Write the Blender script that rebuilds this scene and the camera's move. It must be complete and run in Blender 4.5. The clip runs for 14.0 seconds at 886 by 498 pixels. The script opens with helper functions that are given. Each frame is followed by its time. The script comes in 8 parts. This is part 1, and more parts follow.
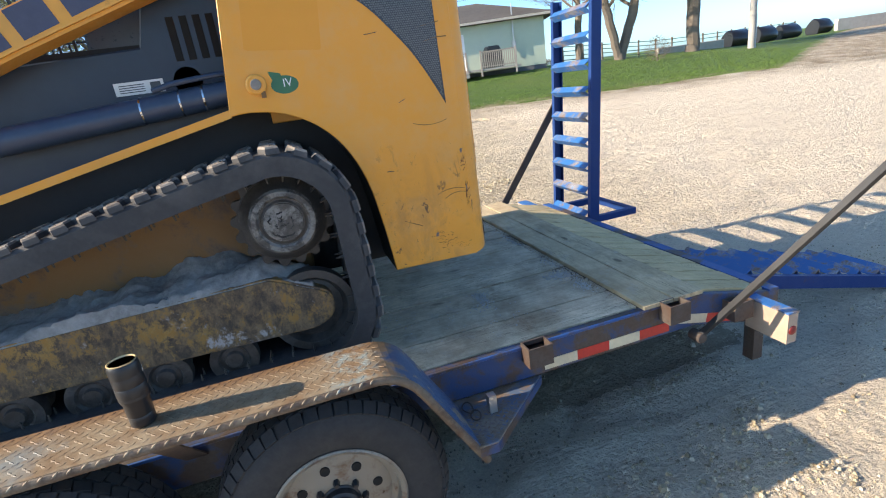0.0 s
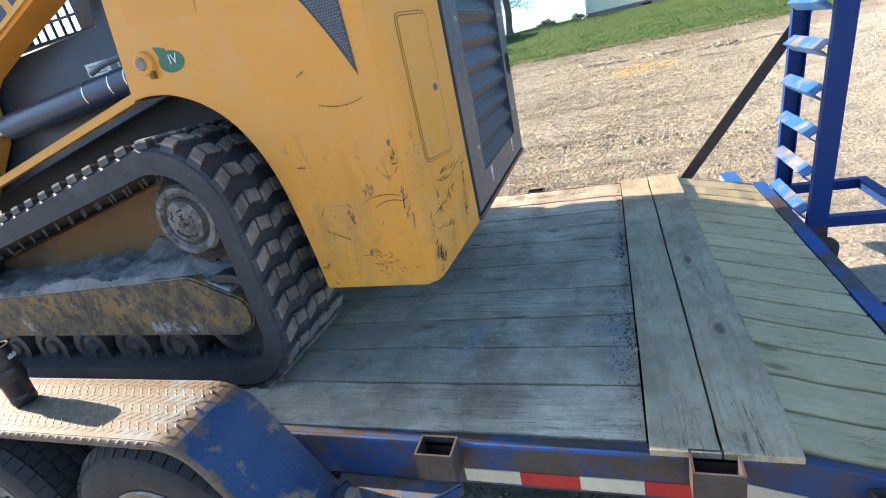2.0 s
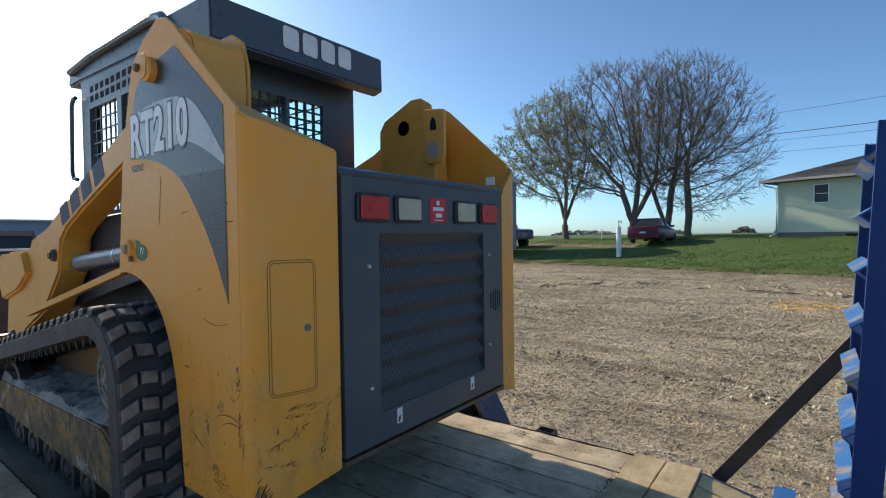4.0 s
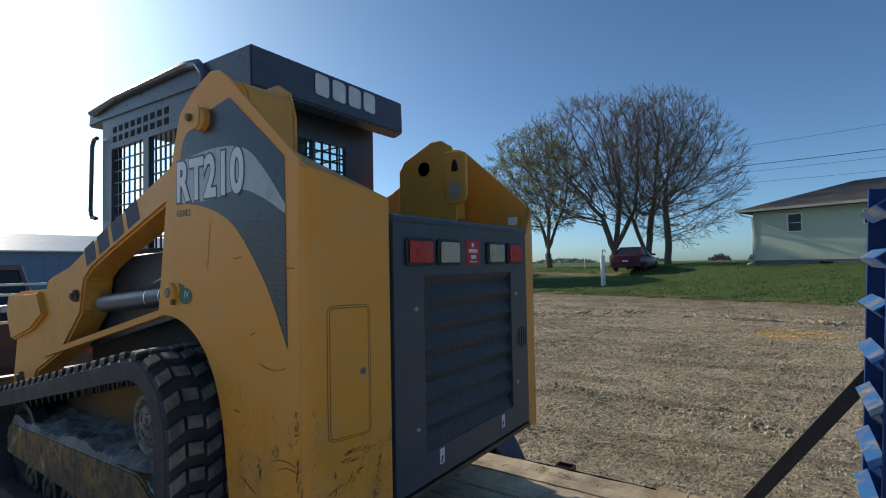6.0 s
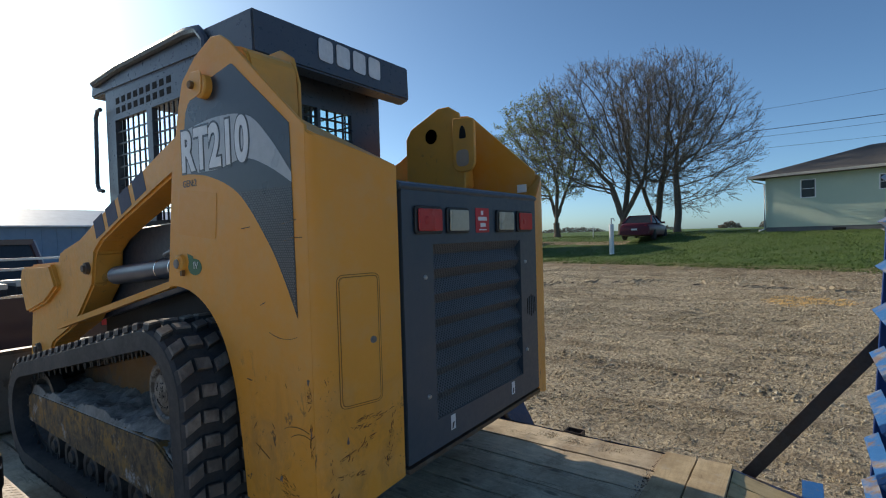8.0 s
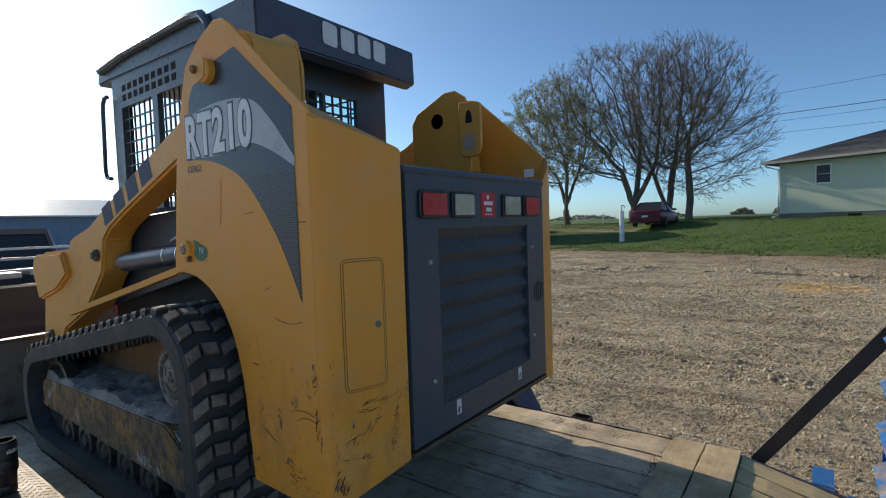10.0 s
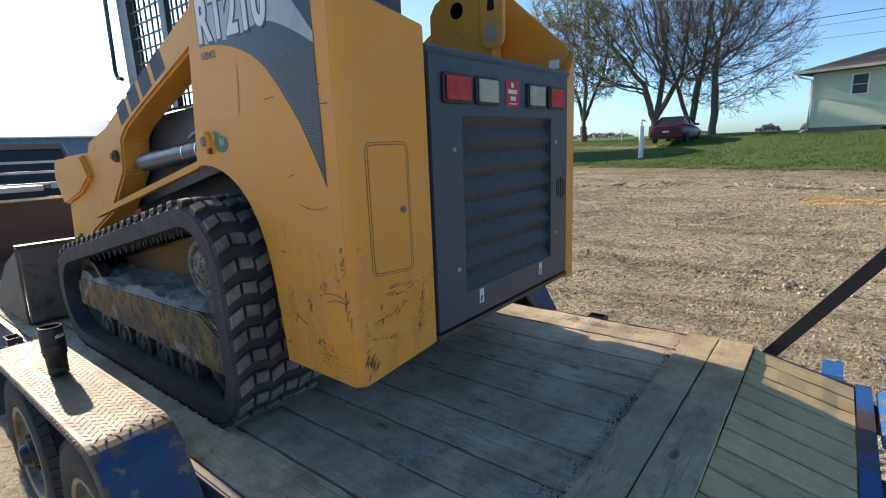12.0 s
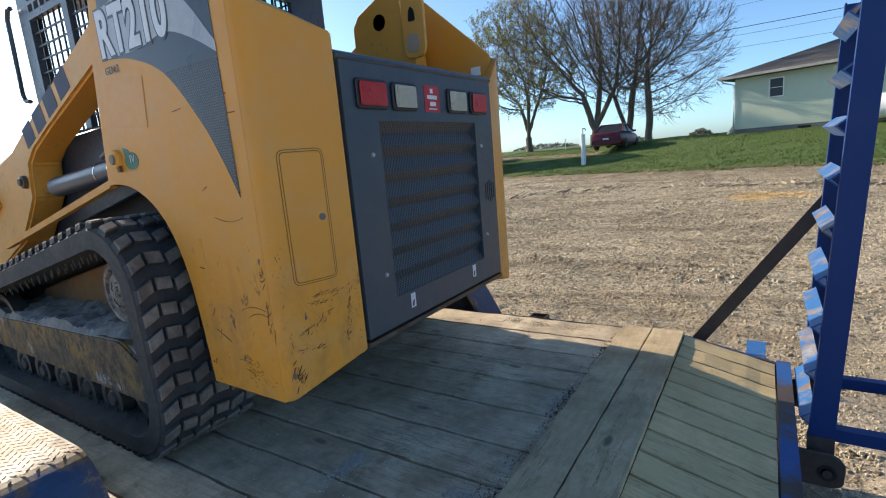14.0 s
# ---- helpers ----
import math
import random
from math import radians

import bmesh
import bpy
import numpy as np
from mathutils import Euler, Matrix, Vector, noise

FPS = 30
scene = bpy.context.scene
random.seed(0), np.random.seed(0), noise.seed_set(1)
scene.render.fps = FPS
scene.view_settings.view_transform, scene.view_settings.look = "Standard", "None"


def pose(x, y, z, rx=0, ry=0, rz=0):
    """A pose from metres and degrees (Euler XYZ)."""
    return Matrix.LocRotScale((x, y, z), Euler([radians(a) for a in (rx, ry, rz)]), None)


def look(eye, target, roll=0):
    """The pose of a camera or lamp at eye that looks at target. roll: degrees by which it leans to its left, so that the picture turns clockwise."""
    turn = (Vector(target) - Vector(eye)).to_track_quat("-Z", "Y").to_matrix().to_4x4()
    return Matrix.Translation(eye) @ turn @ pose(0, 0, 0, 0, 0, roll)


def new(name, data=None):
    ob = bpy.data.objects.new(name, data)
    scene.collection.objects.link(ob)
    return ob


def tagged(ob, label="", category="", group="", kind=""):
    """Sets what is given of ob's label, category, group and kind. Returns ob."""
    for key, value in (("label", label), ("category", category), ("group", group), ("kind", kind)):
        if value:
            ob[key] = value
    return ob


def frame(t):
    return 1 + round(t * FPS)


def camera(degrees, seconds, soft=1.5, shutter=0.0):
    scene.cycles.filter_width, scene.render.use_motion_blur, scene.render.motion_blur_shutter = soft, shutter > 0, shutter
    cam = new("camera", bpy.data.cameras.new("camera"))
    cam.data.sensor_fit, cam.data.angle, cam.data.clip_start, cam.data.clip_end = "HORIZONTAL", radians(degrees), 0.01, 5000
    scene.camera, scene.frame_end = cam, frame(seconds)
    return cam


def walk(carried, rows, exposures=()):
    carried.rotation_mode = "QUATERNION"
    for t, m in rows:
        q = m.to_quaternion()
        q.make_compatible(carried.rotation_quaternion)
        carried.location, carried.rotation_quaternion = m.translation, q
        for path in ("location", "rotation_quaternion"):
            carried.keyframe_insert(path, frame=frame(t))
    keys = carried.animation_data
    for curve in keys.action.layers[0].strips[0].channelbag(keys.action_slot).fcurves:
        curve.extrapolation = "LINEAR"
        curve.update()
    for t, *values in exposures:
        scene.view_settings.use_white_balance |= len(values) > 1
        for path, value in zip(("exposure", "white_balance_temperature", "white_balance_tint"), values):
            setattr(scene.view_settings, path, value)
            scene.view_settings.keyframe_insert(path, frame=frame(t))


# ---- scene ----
cam = camera(83.5, 14.0, 1.1)
PATH = [
    (0, (0.786, -0.255, 1.912), (0.973, 1.631, 1.273), -8.2),
    (0.5, (1.118, -0.085, 1.855), (1.095, 1.814, 1.227), -7.7),
    (1, (1.497, 0.132, 1.859), (1.406, 1.906, 0.938), -7.7),
    (1.5, (1.807, 0.306, 1.876), (1.063, 2.026, 1.178), -12.6),
    (2, (1.924, 0.607, 1.836), (0.964, 2.204, 1.108), -12.8),
    (2.5, (2.034, 0.872, 1.882), (0.971, 2.407, 1.165), -9.8),
    (3, (2.339, 1.036, 1.896), (1.12, 2.488, 1.259), -9.4),
    (3.5, (2.471, 1.191, 1.919), (1.178, 2.656, 1.492), -6.4),
    (4, (2.597, 1.228, 2.015), (1.144, 2.601, 1.967), -0.8),
    (4.2, (2.658, 1.239, 2.018), (1.173, 2.579, 1.999), -1.1),
    (6.3, (2.473, 1.013, 2.073), (1.079, 2.445, 2.142), -1.1),
    (6.5, (2.469, 1.02, 2.067), (1.068, 2.446, 2.112), -1.3),
    (7, (2.461, 1.027, 2.064), (1.053, 2.446, 2.052), -1.4),
    (7.5, (2.465, 1.034, 2.064), (1.05, 2.447, 2.025), -1.5),
    (8, (2.47, 1.038, 2.061), (1.046, 2.442, 2.009), -1.7),
    (10.5, (2.471, 1.059, 2.036), (1.019, 2.428, 1.897), -2.3),
    (11, (2.461, 1.056, 1.963), (1.021, 2.417, 1.69), -3.1),
    (11.5, (2.438, 1.027, 1.932), (0.982, 2.313, 1.457), -2.8),
    (12, (2.444, 1.025, 1.937), (0.981, 2.326, 1.526), -2.4),
    (12.5, (2.439, 1.013, 1.934), (0.992, 2.338, 1.542), -2.5),
    (13, (2.44, 1.031, 1.922), (1.033, 2.384, 1.486), -2.8),
    (13.5, (2.447, 1.043, 1.917), (1.072, 2.419, 1.456), -3.3),
    (14, (2.525, 1.094, 1.89), (1.178, 2.528, 1.529), -5.0),
]
EXPOSURES = [(0.0, 1.27, 7100, 14), (1.0, 1.44, 7000, 14), (1.5, 1.54, 6950, 14), (2.5, 1.63, 6900, 14), (3.0, 1.54, 6950, 14), (3.4, 1.25, 7000, 12), (3.8, 0.65, 7100, 11), (4.2, 0.2, 6950, 10), (6.3, -0.2, 6800, 10),
             (7.0, -0.12, 6900, 10), (8.2, -0.06, 7000, 11), (10.3, 0.1, 7000, 11), (11.0, 0.38, 7150, 12), (12.0, 0.66, 7250, 13), (13.6, 0.64, 7250, 14), (14.0, 0.72, 7250, 14)]
YARD = pose(0, 0, -0.238, 0, 0, -9.7)
walk(cam, [(t, YARD @ look(eye, target, roll)) for t, eye, target, roll in PATH], EXPOSURES)

# ---- world, sun, exposure ----
SUN_EL, SUN_AZ = 26.0, -83.3          # degrees; azimuth from +y towards +x
world = bpy.data.worlds.new("world")
scene.world = world
world.use_nodes = True
wn = world.node_tree
sky = wn.nodes.new("ShaderNodeTexSky")
sky.sky_type, sky.sun_disc = "NISHITA", False
sky.sun_elevation, sky.sun_rotation = radians(SUN_EL), radians(SUN_AZ)
sky.air_density, sky.dust_density, sky.ozone_density = 0.62, 0.9, 3.2
tint = wn.nodes.new("ShaderNodeMix")
tint.data_type, tint.blend_type = "RGBA", "MULTIPLY"
tint.inputs[0].default_value, tint.inputs[7].default_value = 1.0, (0.76, 1.005, 1.075, 1)
wn.links.new(sky.outputs[0], tint.inputs[6])
wn.links.new(tint.outputs[2], wn.nodes["Background"].inputs[0])
wn.nodes["Background"].inputs[1].default_value = 0.15
SUN_DIR = Vector((math.sin(radians(SUN_AZ)) * math.cos(radians(SUN_EL)),
                  math.cos(radians(SUN_AZ)) * math.cos(radians(SUN_EL)), math.sin(radians(SUN_EL))))
lamp = bpy.data.lights.new("sun", "SUN")
lamp.energy, lamp.angle, lamp.color = 4.3, radians(0.55), (1.0, 0.9, 0.75)
sun = new("sun", lamp)
sun.matrix_world = look(SUN_DIR * 60, (0, 0, 0))


# ---- materials ----
class Nodes:
    """A small wrapper to write node materials briefly."""

    def __init__(self, name):
        self.m = bpy.data.materials.new(name)
        self.m.use_nodes = True
        self.t = self.m.node_tree
        self.bsdf = self.t.nodes["Principled BSDF"]
        self.co = None

    def node(self, kind, **values):
        n = self.t.nodes.new("ShaderNode" + kind)
        for k, v in values.items():
            if k in n.inputs:
                self.put(n.inputs[k], v)
        return n

    def put(self, socket, v):
        if isinstance(v, bpy.types.NodeSocket):
            self.t.links.new(v, socket)
        else:
            socket.default_value = v

    def coords(self, scale=(1, 1, 1), shuffle=0.0, world_space=False):
        if world_space:
            src = self.node("NewGeometry").outputs["Position"]
        else:
            src = self.node("TexCoord").outputs["Object"]
        mp = self.node("Mapping")
        self.t.links.new(src, mp.inputs["Vector"])
        mp.inputs["Scale"].default_value = scale
        if shuffle:
            rnd = self.node("ObjectInfo").outputs["Random"]
            mul = self.math("MULTIPLY", rnd, shuffle)
            comb = self.node("CombineXYZ", X=mul, Y=mul, Z=mul)
            self.t.links.new(comb.outputs[0], mp.inputs["Location"])
        return mp.outputs[0]

    def math(self, op, a, b=0.5):
        n = self.t.nodes.new("ShaderNodeMath")
        n.operation = op
        self.put(n.inputs[0], a), self.put(n.inputs[1], b)
        return n.outputs[0]

    def noise(self, vec, scale, detail=5.0, rough=0.6, distort=0.0):
        n = self.node("TexNoise", Scale=scale, Detail=detail, Roughness=rough, Distortion=distort)
        self.t.links.new(vec, n.inputs["Vector"])
        return n.outputs["Fac"]

    def voronoi(self, vec, scale, feature="F1", out="Distance"):
        n = self.node("TexVoronoi", Scale=scale)
        n.feature = feature
        self.t.links.new(vec, n.inputs["Vector"])
        return n.outputs[out]

    def ramp(self, fac, *stops):
        n = self.t.nodes.new("ShaderNodeValToRGB")
        e = n.color_ramp.elements
        while len(e) < len(stops):
            e.new(0.5)
        for el, (p, c) in zip(e, stops):
            el.position = p
            el.color = (c, c, c, 1) if not isinstance(c, tuple) else (*c, 1)
        self.put(n.inputs[0], fac)
        return n.outputs[0]

    def mix(self, fac, a, b, blend="MIX"):
        n = self.t.nodes.new("ShaderNodeMix")
        n.data_type, n.blend_type = "RGBA", blend
        self.put(n.inputs[0], fac)
        for s, v in ((n.inputs[6], a), (n.inputs[7], b)):
            self.put(s, (*v, 1) if isinstance(v, tuple) else v)
        return n.outputs[2]

    def bump(self, height, strength=0.3, dist=0.01):
        n = self.node("Bump", Strength=strength, Distance=dist, Height=height)
        self.t.links.new(n.outputs[0], self.bsdf.inputs["Normal"])

    def done(self, color, rough=0.6, metal=0.0, **more):
        self.put(self.bsdf.inputs["Base Color"], (*color, 1) if isinstance(color, tuple) else color)
        self.put(self.bsdf.inputs["Roughness"], rough)
        self.put(self.bsdf.inputs["Metallic"], metal)
        for k, v in more.items():
            self.put(self.bsdf.inputs[k.replace("_", " ")], v)
        return self.m


def painted(name, color, dirt=(0.25, 0.2, 0.14), chip=(0.08, 0.05, 0.035), amount=0.5, chips=0.0, rough=0.42, low_wear=None):
    """Paint with dust, faded patches and chips; low_wear: height below which it is scratched more."""
    n = Nodes(name)
    v = n.coords(world_space=True)
    broad = n.noise(v, 1.7, 4, 0.55)
    fine = n.noise(v, 38, 6, 0.7)
    c = n.mix(n.ramp(broad, (0.3, 0.0), (0.75, 0.35)), color, tuple(min(1, k * 1.18 + 0.02) for k in color))
    c = n.mix(n.math("MULTIPLY", n.ramp(n.noise(v, 6, 6, 0.7), (0.45, 0.0), (0.8, 1.0)), amount), c, dirt)
    if chips:
        spk = n.math("MULTIPLY", n.ramp(n.noise(v, 75, 4, 0.6), (0.64, 0.0), (0.67, 1.0)), n.ramp(n.noise(v, 4.5, 3, 0.6), (0.5, 0.0), (0.62, 1.0)))
        vs = n.coords((1.0, 1.0, 0.55), world_space=True)
        m = n.math("MULTIPLY", n.ramp(n.noise(vs, 21, 7, 0.72, 0.6), (0.6, 0.0), (0.63, 1.0)),
                   n.ramp(n.noise(v, 3.1, 3, 0.55), (0.46, 0.0), (0.6, 1.0)))
        if low_wear is not None:
            z = n.node("SeparateXYZ", Vector=n.node("NewGeometry").outputs["Position"]).outputs["Z"]
            mr = n.node("MapRange", Value=z)
            mr.inputs[1].default_value, mr.inputs[2].default_value = low_wear, low_wear - 0.35
            m = n.math("MAXIMUM", n.math("MULTIPLY", m, mr.outputs[0]), n.math("MULTIPLY", spk, mr.outputs[0]))
            grime = n.math("MULTIPLY", mr.outputs[0], n.ramp(n.noise(vs, 8, 8, 0.75, 0.5), (0.46, 0.0), (0.66, 0.5)))
            c = n.mix(grime, c, (0.3, 0.15, 0.05))
        c = n.mix(n.math("MULTIPLY", m, chips), c, chip)
    n.bump(fine, 0.06, 0.004)
    return n.done(c, n.ramp(fine, (0.3, rough - 0.08), (0.8, min(1, rough + 0.2))))


def plain(name, color, rough=0.5, metal=0.0, scale=30.0, vary=0.25, bump=0.1, **more):
    """One colour with two scales of variation."""
    n = Nodes(name)
    v = n.coords(world_space=True)
    a, b = n.noise(v, scale, 5, 0.65), n.noise(v, scale / 9, 3, 0.5)
    c = n.mix(n.ramp(a, (0.3, 0.0), (0.8, 1.0)), color, tuple(k * (1 - vary) for k in color))
    c = n.mix(n.ramp(b, (0.4, 0.0), (0.75, 0.5)), c, tuple(min(1, k * (1 + vary)) for k in color))
    n.bump(a, bump, 0.004)
    return n.done(c, n.ramp(b, (0.2, max(0.03, rough - 0.08)), (0.8, min(1, rough + 0.1))), metal, **more)


def worn(name, paint, bare, rust, keep=0.5, scale=9.0, rough=0.65, metal=0.0, **more):
    """Old paint worn through to rust and bare metal."""
    n = Nodes(name)
    v = n.coords(world_space=True)
    big, mid, fine = n.noise(v, scale * 0.35, 5, 0.65), n.noise(v, scale, 7, 0.72, 0.4), n.noise(v, scale * 6, 5, 0.7)
    c = n.mix(n.ramp(mid, (0.4, 0.0), (0.62, 1.0)), rust, bare)
    c = n.mix(n.ramp(fine, (0.45, 0.0), (0.7, 0.5)), c, tuple(k * 0.5 for k in rust))
    m = n.math("ADD", n.math("MULTIPLY", big, 0.6), n.math("MULTIPLY", mid, 0.4))
    c = n.mix(n.ramp(m, (1 - keep - 0.04, 0.0), (1 - keep + 0.03, 1.0)), c, paint)
    n.bump(n.math("ADD", mid, n.math("MULTIPLY", fine, 0.5)), 0.25, 0.006)
    return n.done(c, n.ramp(mid, (0.3, rough - 0.15), (0.8, rough + 0.15)), metal, **more)


def timber(name, color, dark, stain=0.4, mud=None):
    """Planks: grain along x, knots, dirt, a different tone for each plank."""
    n = Nodes(name)
    v = n.coords((1.2, 16, 16), 37.0)
    v2 = n.coords((1, 3.2, 3.2), 53.0)
    vw = n.coords((1, 1, 1), world_space=True)
    g = n.noise(v, 5, 8, 0.76, 0.8)
    rings = n.noise(v2, 2.2, 3, 0.5, 1.5)
    mean = tuple(d + (k - d) * 0.66 for k, d in zip(color, dark))
    c = n.mix(n.ramp(g, (0.36, 0.0), (0.66, 1.0)), mean, color)
    c = n.mix(n.ramp(n.noise(vw, 6.5, 9, 0.8), (0.42, 0.0), (0.62, 0.6)), c, dark)
    c = n.mix(n.ramp(n.noise(vw, 95, 5, 0.75), (0.56, 0.0), (0.64, 0.3)), c, tuple(k * 0.5 for k in dark))
    c = n.mix(n.ramp(n.noise(vw, 70, 5, 0.75), (0.58, 0.0), (0.66, 0.2)), c, tuple(min(1, k * 1.05) for k in color))
    # drying cracks that run with the grain, here and there
    check = n.ramp(n.noise(n.coords((1.6, 34, 34), 11.0), 1.0, 6, 0.6, 0.25), (0.488, 0.0), (0.5, 1.0), (0.512, 0.0))
    check = n.math("MULTIPLY", check, n.ramp(n.noise(n.coords((1.4, 5, 5), 23.0), 1.0, 4, 0.6), (0.5, 0.0), (0.56, 1.0)))
    c = n.mix(check, c, tuple(k * 0.2 for k in dark))
    c = n.mix(n.math("MULTIPLY", n.ramp(rings, (0.42, 0.0), (0.5, 1.0), (0.58, 0.0)), 0.2), c, dark)
    growth = n.math("SINE", n.math("MULTIPLY", n.noise(n.coords((0.5, 4.2, 4.2), 29.0), 1.5, 2, 0.4, 0.3), 85.0))
    c = n.mix(n.ramp(growth, (0.3, 0.0), (0.95, 0.2)), c, tuple(k * 0.85 for k in dark))
    # a few knots
    vk = n.node("TexVoronoi", Scale=1.0, Vector=n.coords((1.9, 4.4, 4.4), 19.0))
    vk.voronoi_dimensions = "2D"
    few = n.math("GREATER_THAN", n.node("SeparateXYZ", Vector=vk.outputs["Color"]).outputs["X"], 0.68)
    kn = n.math("ADD", vk.outputs["Distance"], n.math("MULTIPLY", n.math("SUBTRACT", n.noise(vw, 30, 4, 0.7), 0.5), 0.06))
    c = n.mix(n.math("MULTIPLY", few, n.ramp(kn, (0.035, 0.9), (0.06, 0.5), (0.085, 0.0))), c, tuple(k * 0.35 for k in dark))
    c = n.mix(n.math("MULTIPLY", few, n.ramp(kn, (0.08, 0.0), (0.12, 0.35), (0.19, 0.0))), c, tuple(k * 0.8 for k in dark))
    c = n.mix(n.ramp(n.noise(vw, 13, 7, 0.75, 0.6), (0.58, 0.0), (0.66, 0.5)), c, tuple(k * 0.5 for k in dark))
    rnd = n.node("ObjectInfo").outputs["Random"]
    c = n.mix(n.math("MULTIPLY", rnd, 0.45), c, tuple(k * 0.6 for k in color))
    st = n.ramp(n.noise(vw, 2.6, 6, 0.65), (0.42, 0.0), (0.7, 1.0))
    c = n.mix(n.math("MULTIPLY", st, stain), c, (dark[0] * 0.55, dark[1] * 0.46, dark[2] * 0.36))
    st2 = n.ramp(n.noise(vw, 9.0, 6, 0.75), (0.55, 0.0), (0.75, 1.0))
    c = n.mix(n.math("MULTIPLY", st2, stain * 0.7), c, (0.44, 0.41, 0.36))
    if mud is not None:
        # brown mud dropped in a band across the planks
        px = n.node("SeparateXYZ", Vector=vw).outputs["X"]
        band = n.node("MapRange", Value=n.math("ADD", n.math("ABSOLUTE", n.math("SUBTRACT", px, mud)), n.math("MULTIPLY", n.noise(vw, 6.0, 6, 0.7), 0.35)))
        band.inputs[1].default_value, band.inputs[2].default_value = 0.26, 0.14
        c = n.mix(n.math("MULTIPLY", n.math("MULTIPLY", band.outputs[0], n.ramp(n.noise(vw, 40.0, 5, 0.7), (0.38, 0.15), (0.6, 1.0))), 0.75), c, (0.2, 0.125, 0.07))
    n.bump(n.math("SUBTRACT", n.math("ADD", n.math("MULTIPLY", g, 0.4), n.math("MULTIPLY", n.noise(vw, 40, 5, 0.7), 0.6)), n.math("MULTIPLY", check, 2.0)), 0.45, 0.005)
    return n.done(c, 0.88)


YELLOW = painted("yellow_paint", (0.71, 0.295, 0.028), (0.52, 0.37, 0.2), (0.05, 0.035, 0.028), 0.35, 0.95, 0.45, 1.5)
YELLOW_ARM = painted("yellow_arm_paint", (0.7, 0.315, 0.045), (0.36, 0.24, 0.1), (0.12, 0.07, 0.04), 0.35, 0.5, 0.45)
YELLOW_DEEP = painted("orange_patch", (0.69, 0.275, 0.014), (0.6, 0.25, 0.02), amount=0.15, rough=0.4)
GREY = painted("dark_grey_paint", (0.037, 0.058, 0.08), (0.11, 0.11, 0.105), amount=0.3, rough=0.38)
CAB = painted("cab_grey_paint", (0.05, 0.064, 0.086), (0.12, 0.12, 0.115), amount=0.3, rough=0.3)
PANEL = painted("dark_blue_grey_panel", (0.011, 0.024, 0.045), (0.04, 0.045, 0.05), amount=0.15, rough=0.36)
DARK = plain("dark_cavity", (0.02, 0.02, 0.022), 0.7)
BLACK = plain("black_plastic", (0.018, 0.018, 0.02), 0.42)
GAP = plain("black_joint", (0.01, 0.009, 0.008), 0.9)
DECAL = plain("dark_decal", (0.035, 0.04, 0.05), 0.3, bump=0.02)
SILVER_DECAL = plain("silver_decal", (0.42, 0.43, 0.44), 0.3, bump=0.02)
WHITE_DECAL = plain("white_decal", (0.72, 0.73, 0.74), 0.4, bump=0.02)
BLUE_GREY_DECAL = plain("blue_grey_decal", (0.06, 0.07, 0.115), 0.65, bump=0.02)
GREEN_DECAL = plain("green_decal", (0.02, 0.13, 0.06), 0.35, bump=0.02)
RED_DECAL = plain("red_decal", (0.5, 0.02, 0.03), 0.4, bump=0.02)
RUBBER = painted("track_rubber", (0.03, 0.031, 0.034), (0.16, 0.15, 0.14), amount=0.4, rough=0.7)
LUG_RUBBER = painted("lug_rubber", (0.12, 0.1, 0.085), (0.44, 0.39, 0.33), amount=0.9, rough=0.8)
HUB_STEEL = plain("dusty_hub_steel", (0.23, 0.21, 0.19), 0.65, 0.1, scale=34, vary=0.85, bump=0.9)
HUB_FACE = worn("smeared_hub_steel", (0.2, 0.19, 0.175), (0.1, 0.09, 0.08), (0.05, 0.045, 0.04), 0.52, 24.0, 0.6)
TYRE = painted("tyre_rubber", (0.02, 0.021, 0.023), (0.09, 0.082, 0.072), amount=0.3, rough=0.75)
CASTING = worn("dusty_casting", (0.17, 0.085, 0.025), (0.13, 0.11, 0.09), (0.085, 0.048, 0.03), 0.5, 8.0)
ROLLER = worn("roller_steel", (0.045, 0.042, 0.04), (0.095, 0.085, 0.075), (0.04, 0.034, 0.03), 0.45, 12.0, 0.5)
DUST = plain("caked_dust", (0.275, 0.255, 0.235), 0.95, scale=38, vary=0.75, bump=1.0)
CHROME = plain("chrome_rod", (0.7, 0.71, 0.72), 0.16, 1.0, bump=0.02)
HOSE = plain("blue_grey_hydraulic_paint", (0.035, 0.055, 0.095), 0.35)
BOLT = plain("zinc_bolt", (0.5, 0.5, 0.5), 0.35, 0.9)
BLUE = worn("blue_paint", (0.009, 0.042, 0.165), (0.09, 0.08, 0.07), (0.09, 0.05, 0.03), 0.62, 11.0, 0.55, Specular_IOR_Level=0.25)
BLUE_WORN = worn("worn_blue_rail", (0.02, 0.055, 0.15), (0.085, 0.07, 0.058), (0.07, 0.045, 0.034), 0.465, 9.0, 0.6)
BLUE_SLAT = worn("scuffed_blue_slat", (0.022, 0.125, 0.34), (0.3, 0.36, 0.42), (0.2, 0.13, 0.09), 0.53, 17.0, 0.5)
BLUE_EDGE = worn("chipped_blue_edge", (0.016, 0.085, 0.28), (0.085, 0.07, 0.06), (0.07, 0.045, 0.034), 0.5, 7.0, 0.55)
RUST = worn("rusty_steel", (0.065, 0.048, 0.04), (0.085, 0.07, 0.06), (0.07, 0.042, 0.03), 0.4, 10.0, 0.7)
BLUE_BAR = worn("scuffed_blue_tread_bar", (0.07, 0.115, 0.2), (0.2, 0.18, 0.15), (0.16, 0.105, 0.065), 0.5, 12.0, 0.5)
